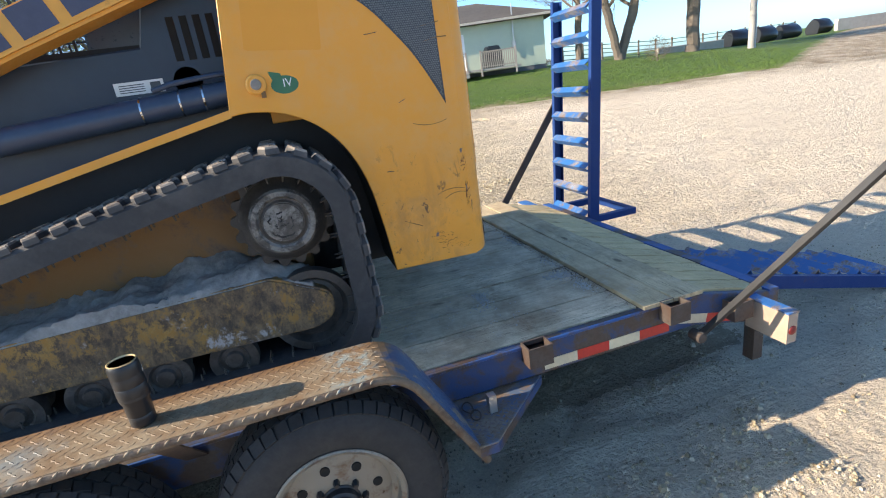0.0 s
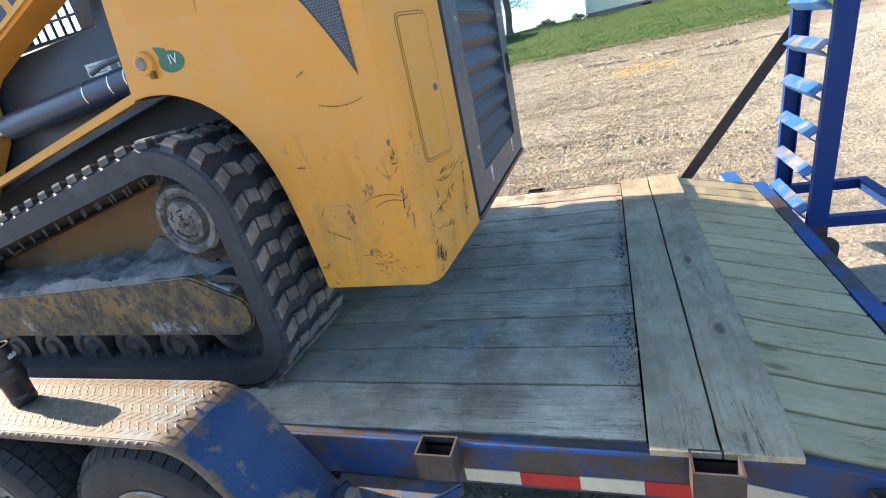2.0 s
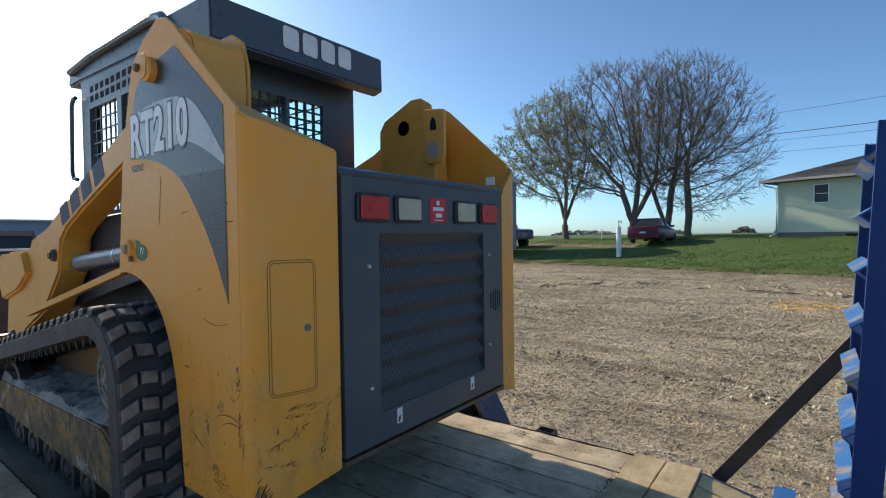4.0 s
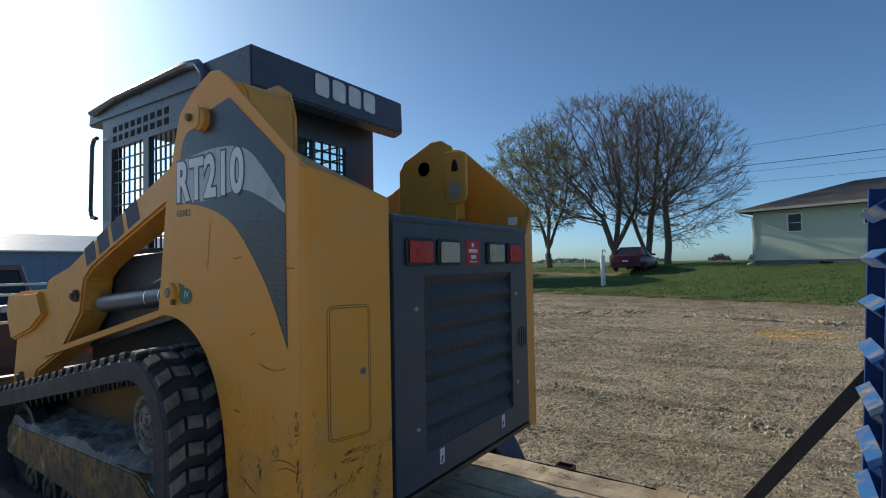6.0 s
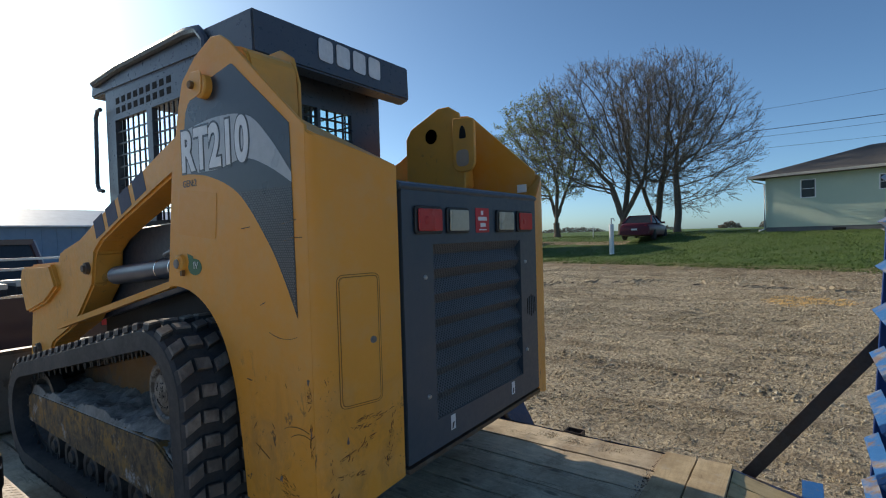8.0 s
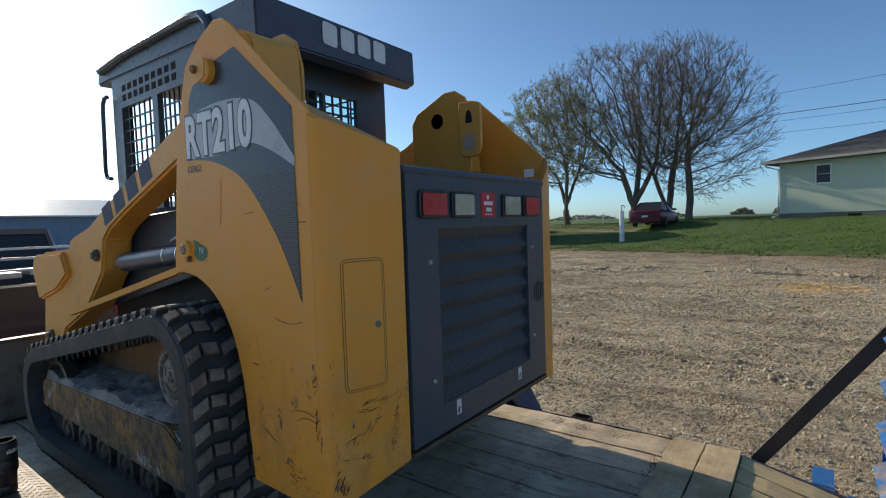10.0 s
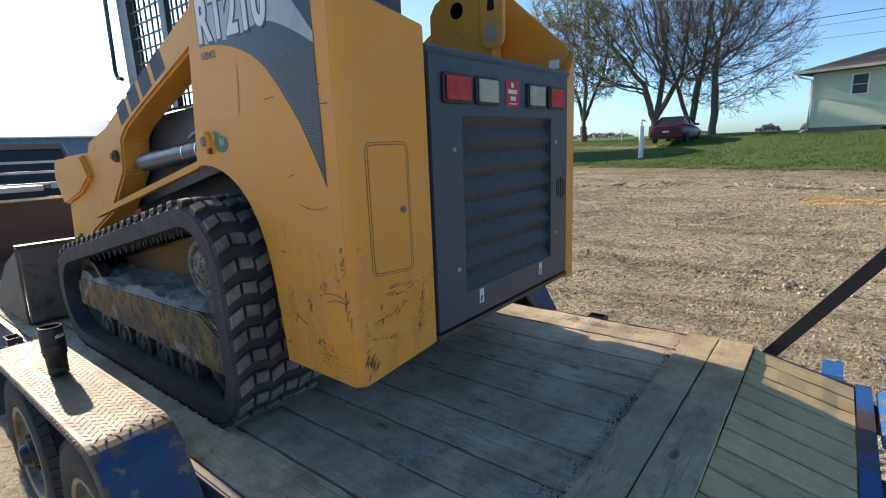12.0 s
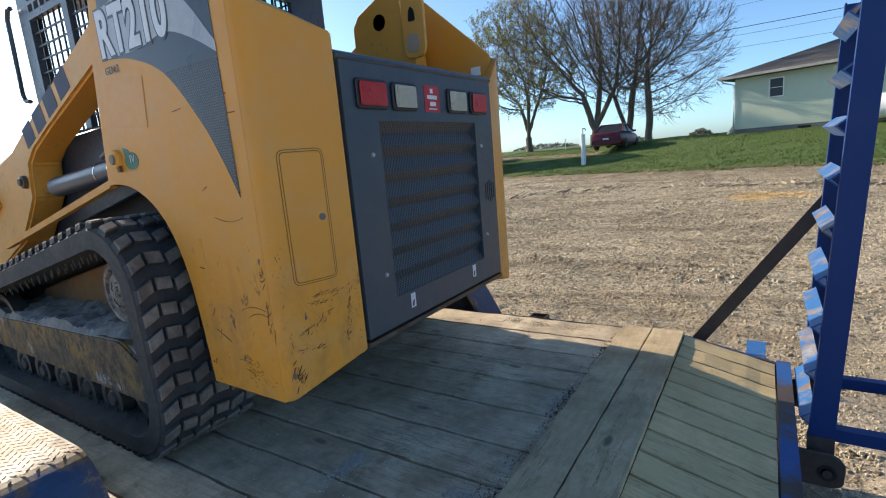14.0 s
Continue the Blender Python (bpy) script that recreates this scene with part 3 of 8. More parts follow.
def pipe(bm, pts, r, n=8):
    """A bent tube through points."""
    rings = []
    pts = [Vector(p) for p in pts]
    for i, p in enumerate(pts):
        d = (pts[min(i + 1, len(pts) - 1)] - pts[max(i - 1, 0)]).normalized()
        q = d.to_track_quat("Z", "Y")
        rings.append([bm.verts.new(p + q @ Vector((math.cos(a) * r, math.sin(a) * r, 0))) for a in (2 * math.pi * k / n for k in range(n))])
    for a, b in zip(rings, rings[1:]):
        for k in range(n):
            bm.faces.new((a[k], a[(k + 1) % n], b[(k + 1) % n], b[k]))
    bm.faces.new(rings[0][::-1])
    bm.faces.new(rings[-1])


def lathe(bm, profile, n=40, axis="y", centre=(0, 0, 0), cap=True):
    """Turns (radius, along) pairs round an axis through centre."""
    rings = []
    for r, t in profile:
        ring = []
        for k in range(n):
            a = 2 * math.pi * k / n
            c, s = math.cos(a) * r, math.sin(a) * r
            p = {"y": (c, t, s), "x": (t, c, s), "z": (c, s, t)}[axis]
            ring.append(bm.verts.new(Vector(centre) + Vector(p)))
        rings.append(ring)
    for a, b in zip(rings, rings[1:]):
        for k in range(n):
            bm.faces.new((a[k], a[(k + 1) % n], b[(k + 1) % n], b[k]))
    for ring in (rings[0], rings[-1]):
        if cap and (ring[0].co - ring[n // 2].co).length > 1e-4:
            bm.faces.new(ring)
    return rings


def lettering(name, text, size, m, material, parent=None, label="", extrude=0.0008, sx=1.0, bold=0.0, gap=1.0):
    """Words with the built-in font, as a mesh."""
    cu = bpy.data.curves.new(name, "FONT")
    cu.body, cu.size, cu.extrude, cu.align_x = text, size, extrude, "LEFT"
    cu.offset, cu.space_character = bold, gap
    tmp = bpy.data.objects.new(name, cu)
    me = bpy.data.meshes.new_from_object(tmp)
    bpy.data.objects.remove(tmp)
    bpy.data.curves.remove(cu)
    me.materials.append(material)
    ob = new(name, me)
    ob.parent = parent
    ob.matrix_basis = m @ Matrix.Diagonal((sx, 1, 1, 1))
    return tagged(ob, label)


# ---- ground ----
def smooth(a, b, t):
    t = max(0.0, min(1.0, (t - a) / (b - a)))
    return t * t * (3 - 2 * t)


def ground_z(x, y):
    """Flat yard round the trailer, rising gently to the lawn and the house."""
    s = y + 0.29 * x
    pts = ((4.0, 0.0), (13.0, 0.36), (18.5, 0.6), (24.0, 0.98), (31.0, 1.64), (36.0, 1.7))
    z = 0.0
    if s >= pts[-1][0]:
        z = pts[-1][1]
    else:
        for (a, za), (b, zb) in zip(pts, pts[1:]):
            if a <= s < b:
                z = za + (zb - za) * (s - a) / (b - a)
    return z * (1 - 0.36 * smooth(14, 34, x)) * (1 - 0.09 * smooth(2, 9, -x))


def axis_steps(lo, hi, a, b, fine):
    """Even fine steps between a and b, growing steps outside."""
    out = [a + (b - a) * i / round((b - a) / fine) for i in range(round((b - a) / fine) + 1)]
    st, v = fine, b
    while v < hi:
        st *= 1.22
        v += st
        out.append(v)
    st, v = fine, a
    while v > lo:
        st *= 1.22
        v -= st
        out.insert(0, v)
    return out


def relief(x, y):
    """Ruts and clods of the yard."""
    f = smooth(-15, -9, x) * (1 - smooth(9, 14, x)) * smooth(-4, -1, y) * (1 - smooth(21, 25, y))
    z = 0.04 * (noise.noise((x * 0.7, y * 2.4 + x * 0.25, 0)) + 0.5 * noise.noise((x * 3, y * 4, 3)))
    c = 1.3 * noise.noise((x * 1.2, y * 6.0 + x * 0.6, 7)) + 0.7 * noise.noise((x * 6, y * 9, 11)) + 0.5 * noise.noise((x * 13, y * 15, 2))
    return z + f * 0.034 * c


def build_ground():
    bm = bmesh.new()
    xs, ys = axis_steps(-1500, 1500, -10, 8, 0.085), axis_steps(-1200, 2500, -1, 19, 0.08)
    grid = [[bm.verts.new((x, y, ground_z(x, y) + (relief(x, y) if abs(x) < 60 and abs(y) < 60 else 0) - 0.02)) for y in ys] for x in xs]
    for a, b in zip(grid, grid[1:]):
        for j in range(len(ys) - 1):
            bm.faces.new((a[j], b[j], b[j + 1], a[j + 1]))
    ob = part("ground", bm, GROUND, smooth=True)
    tagged(ob, "pale gravel farmyard rising to a green lawn", "ground", kind="structure")


build_ground()


def build_pebbles():
    """Loose stones and clods: many small ones by the trailer, coarser ones over the yard, rows along the ruts."""
    rng = random.Random(5)
    verts, faces = [], []

    def stone(x, y, r):
        z = ground_z(x, y) - 0.024 + relief(x, y)
        a = rng.uniform(0, 6.3)
        i = len(verts)
        k2, h = rng.uniform(0.4, 0.75), r * rng.uniform(0.7, 1.2)
        q = [(math.cos(a + k * 1.57) * r * rng.uniform(0.7, 1.2), math.sin(a + k * 1.57) * r * rng.uniform(0.7, 1.2)) for k in range(4)]
        verts.extend((x + u, y + w, z) for u, w in q)
        verts.extend((x + u * k2, y + w * k2, z + h) for u, w in q)
        faces.append((i + 4, i + 5, i + 6, i + 7))
        faces.extend((i + k, i + (k + 1) % 4, i + 4 + (k + 1) % 4, i + 4 + k) for k in range(4))

    n = 0
    while n < 405000:
        u = rng.random()
        if u < 0.16:
            x, y, r = rng.uniform(1.2, 7.0), rng.uniform(-1.0, 5.0), rng.uniform(0.004, 0.012) * (2.0 if rng.random() < 0.08 else 1)
        elif u < 0.8:
            y = 3.4 + 8.0 * rng.random() ** 1.2
            x, r = rng.uniform(-4.5, 5.5), rng.uniform(0.004, 0.0105) * (1.8 if rng.random() < 0.05 else 1)
        else:
            y = rng.uniform(9.0, 18.0)
            x, r = rng.uniform(-8.0, 9.0), rng.uniform(0.007, 0.019)
        n += 1
        if 1.2 < y < 3.5 and x < 2.7:
            continue
        if x - 0.22 * y > 2.4:
            r *= 0.62
            if rng.random() < 0.6:
                continue
        if u < 0.16 and y > 2.2:
            r *= 0.6
        if u < 0.16 and (rng.random() > smooth(-1.0, 0.8, y) or rng.random() > smooth(1.0, 2.4, x)):
            continue
        if rng.random() > (0.9 if u < 0.16 else 0.22 + 2.2 * max(0.0, noise.noise((x * 0.45 - y * 0.2, y * 2.6 + x * 0.25, 4)))):
            continue
        stone(x, y, r)
    # crumbs thrown up beside the wheel tracks near the lawn
    for (ax, ay), (bx, by), m in (((-5.5, 17.2), (-3.0, 18.3), 260), ((-1.2, 14.2), (1.2, 15.9), 420), ((1.2, 15.7), (5.2, 13.2), 700), ((-3.5, 11.0), (3.0, 9.3), 400), ((-2.0, 7.6), (4.0, 6.3), 420), ((0.5, 12.0), (6.5, 10.2), 420)):
        for k in range(m):
            t = rng.random()
            stone(ax + (bx - ax) * t + rng.gauss(0, 0.12), ay + (by - ay) * t + rng.gauss(0, 0.08) + 0.1 * math.sin(t * 40), rng.uniform(0.008, 0.026))
    # stones scattered under the edge of the trailer, its shade put into their colour
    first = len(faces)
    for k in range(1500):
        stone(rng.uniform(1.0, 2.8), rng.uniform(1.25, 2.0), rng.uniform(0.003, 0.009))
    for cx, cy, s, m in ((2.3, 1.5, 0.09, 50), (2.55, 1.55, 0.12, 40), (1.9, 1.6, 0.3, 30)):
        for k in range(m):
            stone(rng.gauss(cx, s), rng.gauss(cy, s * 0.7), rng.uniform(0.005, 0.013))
    # cleat bars of tractor tyres pressed up along two tracks near the lawn
    def cleat(x, y, a, ln, w, h):
        c, n_ = Vector((math.cos(a), math.sin(a))), Vector((-math.sin(a), math.cos(a)))
        i = len(verts)
        for e, q, hh in ((-1, -1, 0), (1, -1, 0), (1, 1, 0), (-1, 1, 0), (-0.9, 0, h), (0.9, 0, h * rng.uniform(0.6, 1))):
            px, py = x + c.x * e * ln / 2 + n_.x * q * w / 2, y + c.y * e * ln / 2 + n_.y * q * w / 2
            verts.append((px, py, ground_z(px, py) - 0.03 + relief(px, py) + hh + rng.uniform(0, 0.006)))
        faces.extend(((i, i + 1, i + 5, i + 4), (i + 2, i + 3, i + 4, i + 5), (i + 1, i + 2, i + 5), (i + 3, i, i + 4)))
    for (ax, ay), (bx, by) in (((0.6, 14.7), (6.6, 13.1)), ((-3.6, 14.2), (0.4, 15.6))):
        d = Vector((bx - ax, by - ay))
        turn = math.atan2(d.y, d.x)
        for k in range(int(d.length / 0.19)):
            c = Vector((ax, ay)) + d.normalized() * 0.19 * k
            for sd in (1, -1):
                if rng.random() < 0.9:
                    cleat(c.x - math.sin(turn) * 0.17 * sd + rng.gauss(0, 0.01), c.y + math.cos(turn) * 0.17 * sd, turn - sd * 0.95, 0.38, 0.07, rng.uniform(0.022, 0.036))
    me = bpy.data.meshes.new("gravel")
    me.from_pydata(verts, [], faces)
    me.materials.append(STONE)
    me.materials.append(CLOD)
    # dimmed copy for the shaded stones, also the brown soil of the cleats
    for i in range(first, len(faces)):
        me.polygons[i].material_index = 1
    tagged(new("gravel", me), "loose pale limestone gravel on the yard", "gravel", kind="stuff")


build_pebbles()

# ---- trailer ----
DECK = 0.63
STRUT_A, STRUT_B = (2.289, 1.20, 0.436), (2.67, 0.755, 1.234)
NEAR, FAR = 1.24, 3.43
trailer = thing("equipment_trailer", "blue equipment trailer with wooden deck, rusty fenders and worn paint", "trailer")


def build_trailer():
    for y0, top in ((NEAR, DECK - 0.003), (FAR - 0.03, DECK - 0.008)):
        bm = rprism([(-3.5, top), (2.3, top), (2.74, 0.525), (2.74, 0.37), (2.3, 0.47), (-3.5, 0.47)], y0, y0 + 0.03, w=0.004)
        part("side_rail", bm, BLUE_WORN, trailer, "rusty blue steel side rail")
        y1 = y0 - 0.008 if y0 == NEAR else y0 + 0.03
        bm = rprism([(-3.5, top), (2.3, top), (2.3, top - 0.014), (-3.5, top - 0.014)], min(y0, y1), max(y0, y1), w=0.002)
        part("rail_flange", bm, BLUE_EDGE, trailer, "chipped bright blue edge")
    bm = bmesh.new()
    for x in [-3.3 + 0.42 * i for i in range(14)]:
        box(bm, x, x + 0.05, NEAR + 0.03, FAR - 0.03, 0.46, 0.58)
    for y in (1.75, 2.9):
        box(bm, -5.2, 2.3, y, y + 0.07, 0.38, 0.5)
    part("under_frame", bm, RUST, trailer)
    bm = bmesh.new()
    box(bm, -3.5, 2.33, NEAR + 0.03, FAR - 0.03, 0.572, 0.578)
    part("deck_backing", bm, GAP, trailer)
    # rear rail, bumper beam, legs
    part("rear_rail", rbox(2.738, 2.795, NEAR, FAR, 0.40, 0.533, 0.005), BLUE_EDGE, trailer, "worn blue and rusty rear rail")
    for y in (1.30, 3.3):
        part("rear_leg", rbox(2.735, 2.795, y, y + 0.06, 0.115, 0.395, 0.006), RUST, trailer)
    for y, inward in ((2.80, 1), (3.44, -1), (1.555, 1), (2.195, -1)):
        lug = part("hinge_lug", rprism(rounded([(2.797, 0.30), (2.797, 0.44), (2.92, 0.435), (2.952, 0.40), (2.945, 0.315), (2.92, 0.30)], [0, 0.01, 0.03, 0.03, 0.03, 0.02], 4), y, y + 0.014, w=0.002), RUST, trailer, "rounded rusty hinge lug")
        bm = bmesh.new()
        lathe(bm, [(0.031, y - 0.004), (0.031, y), (0.02, y), (0.02, y - 0.004)], 20, "y", (2.895, 0, 0.36))
        part("eye_ring", bm, DARK_STEEL, lug, "worn edge of the hinge eye", True)
        bm = bmesh.new()
        rod(bm, (2.895, y - 0.012 if inward > 0 else y - 0.06, 0.36), (2.895, y + 0.075 if inward > 0 else y + 0.03, 0.36), 0.0155, n=14)
        part("hinge_pin", bm, RUST, lug, "", True)
    # tail lamp boxes
    for x0, wd, y0, y1, yl in ((2.6, 0.054, 1.03, 1.238, 1.028), (2.612, 0.078, 3.435, 3.665, 3.667)):
        b = part("lamp_box", rbox(x0, x0 + wd, y0, y1, 0.385, 0.526, 0.005), CREAM, trailer, "scuffed cream tail lamp box")
        part("top_plate", rbox(x0 - 0.003, x0 + wd + 0.004, y0 - 0.003, y1 + 0.002, 0.528, 0.535, 0.002), BLUE_SLAT, b, "blue top plate")
        bm = bmesh.new()
        d = -1 if yl < 2 else 1
        lathe(bm, [(0.001, yl + 0.004 * d), (0.017, yl + 0.0035 * d), (0.021, yl + 0.001 * d), (0.022, yl - 0.002 * d)], 24, "y", (x0 + wd * 0.52, 0, 0.447))
        part("lens", bm, RED_DULL, b, "dull round red marker lens", True)
        bm = bmesh.new()
        lathe(bm, [(0.001, wd + 0.019), (0.035, wd + 0.019), (0.042, wd)], 20, "x", (x0, (y0 + y1) / 2, 0.45))
        part("tail_lens", bm, RED_LENS, b, "round red tail lens", True)
    # stake pockets
    for x, dz in ((-2.1, 0), (-1.4, 0), (1.44, 0), (2.105, 0), (2.455, -0.085)):
        for ys in ((NEAR - 0.075, NEAR - 0.002), (FAR + 0.002, FAR + 0.075)):
            if ys[0] > FAR and x > 2.0:
                continue
            drop = dz - 0.02 if ys[0] > FAR and x > 1.0 else dz
            bm = bmesh.new()
            box(bm, x, x + 0.105, ys[0], ys[0] + 0.006, 0.558, 0.645)
            box(bm, x, x + 0.105, ys[1] - 0.006, ys[1], 0.558, 0.645)
            box(bm, x, x + 0.006, ys[0] + 0.006, ys[1] - 0.006, 0.558, 0.645)
            box(bm, x + 0.099, x + 0.105, ys[0] + 0.006, ys[1] - 0.006, 0.558, 0.645)
            box(bm, x + 0.006, x + 0.099, ys[0] + 0.006, ys[1] - 0.006, 0.558, 0.561)
            bmesh.ops.translate(bm, verts=bm.verts, vec=(0, 0, drop))
            part("stake_pocket", bm, RUST, trailer, "open rusty stake pocket")
    # reflective tape
    for i in range(4):
        x = 1.54 + 0.1555 * i
        part("tape", rbox(x, x + 0.1545, NEAR - 0.0025, NEAR, 0.485, 0.53, 0.0008, 1), (TAPE_WHITE, TAPE_RED)[i % 2], trailer,
             ("white reflective tape", "red reflective tape")[i % 2])
    m = Matrix.Translation((2.3, 0, 0.507)) @ pose(0, 0, 0, 0, 13, 0)
    for i, (a, b) in enumerate(((-0.085, 0.07), (0.071, 0.235))):
        bm = bmesh.new()
        box(bm, a, b, NEAR - 0.0025, NEAR, -0.022, 0.022, m)
        part("tape", bm, (TAPE_WHITE, TAPE_RED)[i], trailer, ("white reflective tape", "red reflective tape")[i])
    # gusset step with a pin
    bm = rprism([(1.13, NEAR), (1.52, NEAR), (1.20, 0.955), (1.13, 0.955)], 0.462, 0.47, "z", 0.002)
    gus = part("gusset_plate", bm, BLUE_DUSTY, trailer, "blue tread plate gusset behind the fender")
    bm = bmesh.new()
    for i in range(10):
        for j in range(15):
            x, y = 1.145 + 0.036 * i + (0.018 if j % 2 else 0), 0.966 + 0.0145 * j
            if x < 1.19 + (y - 0.955) / (NEAR - 0.955) * 0.31:
                tread_bar(bm, Matrix.Translation((x, y, 0.47)) @ pose(0, 0, 0, 0, 0, 42 if j % 2 else -42), 0.0015)
    tagged(part("tread_pattern", bm, BLUE_BAR, gus, "scuffed raised tread bars"), kind="stuff")
    bm = bmesh.new()
    prism(bm, [(1.13, 0.955), (1.20, 0.955), (1.52, NEAR - 0.002), (1.512, NEAR - 0.002), (1.196, 0.961), (1.13, 0.961)], 0.425, 0.4615, "z")
    part("folded_lip", bm, BLUE_WORN, gus, "bent down rusty lip")
    bm = bmesh.new()
    pipe(bm, [(1.165 + 0.02 * math.cos(a), 1.17 + 0.035 * math.sin(a), 0.476 + 0.004 * math.sin(a * 2)) for a in [2 * math.pi * k / 14 for k in range(15)]], 0.0028, 6)
    pipe(bm, [(1.178 + 0.018 * math.cos(a), 1.115 + 0.03 * math.sin(a), 0.477 + 0.005 * math.cos(a)) for a in [2 * math.pi * k / 14 for k in range(15)]], 0.0028, 6)
    part("chain_link", bm, RUST, gus, "rusty chain links", True)
    bm = rprism([(1.20, 0.36), (1.52, 0.46), (1.20, 0.46)], NEAR - 0.012, NEAR - 0.002, w=0.002)
    part("gusset_web", bm, BLUE_WORN, trailer)
    part("pin", rbox(1.232, 1.262, 1.10, 1.13, 0.472, 0.545, 0.006), BOLT, trailer, "short square steel pin")


def tread_bar(bm, m, h):
    p = [(-0.012, 0, 0), (0, -0.0046, 0), (0.012, 0, 0), (0, 0.0046, 0), (-0.006, 0, h), (0.006, 0, h)]
    q = [bm.verts.new(m @ Vector(c)) for c in p]
    for f in ((0, 1, 4), (1, 5, 4), (1, 2, 5), (2, 3, 5), (3, 4, 5), (3, 0, 4)):
        bm.faces.new([q[i] for i in f])


def tread_bars(bm, x0, x1, y0, y1, frame_m, h=0.0014):
    """Raised bars of tread plate on a patch: u along, v across."""
    k = 0
    u = x0 + 0.012
    while u < x1 - 0.008:
        v = y0 + (0.012 if k % 2 else 0.029)
        j = k
        while v < y1 - 0.008:
            m = frame_m @ Matrix.Translation((u, v, 0)) @ pose(0, 0, 0, 0, 0, 42 if j % 2 else -42)
            tread_bar(bm, m, h)
            v += 0.034
            j += 1
        u += 0.017
        k += 1


def build_fender(y0, y1):
    prof = [(-0.735, 0.42), (-0.505, 0.845), (0.925, 0.845), (1.165, 0.42)]
    inner = [(-0.727, 0.415), (-0.5, 0.838), (0.92, 0.838), (1.157, 0.415)]
    top = rounded(prof, [0, 0.1, 0.1, 0], 7)
    low = rounded(inner, [0, 0.1, 0.1, 0], 7)
    bm = bmesh.new()
    prism(bm, top + low[::-1], y0, y1)
    f = part("fender", bm, TREAD_PLATE, trailer, "rust-worn tread plate fender with blue sloping ends")
    # rolled outer lip
    bm = bmesh.new()
    lip = rounded([(-0.729, 0.395), (-0.498, 0.829), (0.918, 0.829), (1.158, 0.395)], [0, 0.1, 0.1, 0], 7)
    pipe(bm, [(x, y0 + 0.006, z) for x, z in lip], 0.016, 10)
    part("rolled_edge", bm, RUSTY_EDGE, f, "", True)
    bm = bmesh.new()
    tread_bars(bm, -0.46, 0.87, y0 + 0.01, y1 - 0.005, Matrix.Translation((0, 0, 0.845)))
    # bars pressed over the rolled edge
    for k in range(38):
        tread_bar(bm, Matrix.Translation((-0.44 + 0.034 * k, y0 - 0.0075, 0.8395)) @ pose(0, 0, 0, 45, 0, 0) @ pose(0, 0, 0, 0, 0, 42), 0.002)
    tagged(part("tread_pattern", bm, TREAD_PLATE, f), "raised worn tread bars", kind="stuff")
    # tread bars on the sloping ends
    for (ax, az), (bx, bz) in (((0.972, 0.762), (1.165, 0.42)), ((-0.55, 0.762), (-0.735, 0.42))):
        d = Vector((bx - ax, 0, bz - az))
        n_ = Vector((-d.z, 0, d.x)).normalized()
        if n_.z < 0:
            n_ = -n_
        m = Matrix((( d.normalized().x, 0, n_.x, ax), (0, 1, 0, 0), (d.normalized().z, 0, n_.z, az), (0, 0, 0, 1)))
        bm = bmesh.new()
        tread_bars(bm, 0.015, d.length, y0 + 0.02, y1 - 0.004, m, 0.0008)
        tagged(part("tread_pattern", bm, TREAD_PLATE, f, "scuffed blue tread bars"), kind="stuff")
    # brace under the fender
    bm = bmesh.new()
    prism(bm, [(y0 + 0.015, 0.815), (y0 + 0.05, 0.815), (y1 + 0.03, 0.60), (y1 + 0.03, 0.575)], 0.175, 0.183, "x")
    prism(bm, [(y0 + 0.015, 0.815), (y0 + 0.023, 0.815), (y1 + 0.03, 0.583), (y1 + 0.03, 0.575)], 0.183, 0.245, "x")
    part("fender_bracket", bm, RUST, f)


def wheel_mesh(s):
    """Tyre, rim, cap and nuts; the outside faces -y when s is 1."""
    made = []
    bm = bmesh.new()
    prof = [(0.212, 0.205), (0.23, 0.215), (0.30, 0.222), (0.35, 0.212), (0.366, 0.192), (0.379, 0.165), (0.383, 0.11), (0.379, 0.055),
            (0.366, 0.028), (0.345, 0.008), (0.30, -0.002), (0.25, 0.003), (0.225, 0.012), (0.212, 0.02)]
    lathe(bm, [(r, t * s) for r, t in prof], 72, cap=False)
    made.append(("tyre", bm, TYRE, "black radial trailer tyre", True))
    bm = bmesh.new()
    for row, (tm, half, r0, lean) in enumerate(((0.027, 0.022, 0.3665, -36), (0.0665, 0.0185, 0.381, -4), (0.11, 0.02, 0.3835, 0), (0.1535, 0.0185, 0.381, 4), (0.193, 0.022, 0.3665, 36))):
        for k in range(50):
            a = 2 * math.pi * (k + (0.5 if row % 2 else 0)) / 50
            w = 0.02 if row in (0, 4) else 0.021
            m = Matrix.Rotation(-a, 4, "Y") @ Matrix.Translation((r0, tm * s, 0)) @ pose(0, 0, 0, 0 if row in (0, 4) else 12 if row % 2 else -12, 0, lean * s)
            box(bm, -0.012, 0.005, -half, half, -w, w, m)
    made.append(("tread_pattern", bm, TYRE, "grooved tyre tread", False))
    bm = bmesh.new()
    lathe(bm, [(r, t * s) for r, t in ((0.222, 0.018), (0.226, 0.008), (0.219, 0.004), (0.205, 0.012), (0.199, 0.045), (0.18, 0.056), (0.162, 0.05), (0.1, 0.042), (0.066, 0.036), (0.06, 0.045), (0.001, 0.045))], 48, cap=False)
    made.append(("rim", bm, RIM_STEEL, "weathered pale steel wheel", True))
    return made


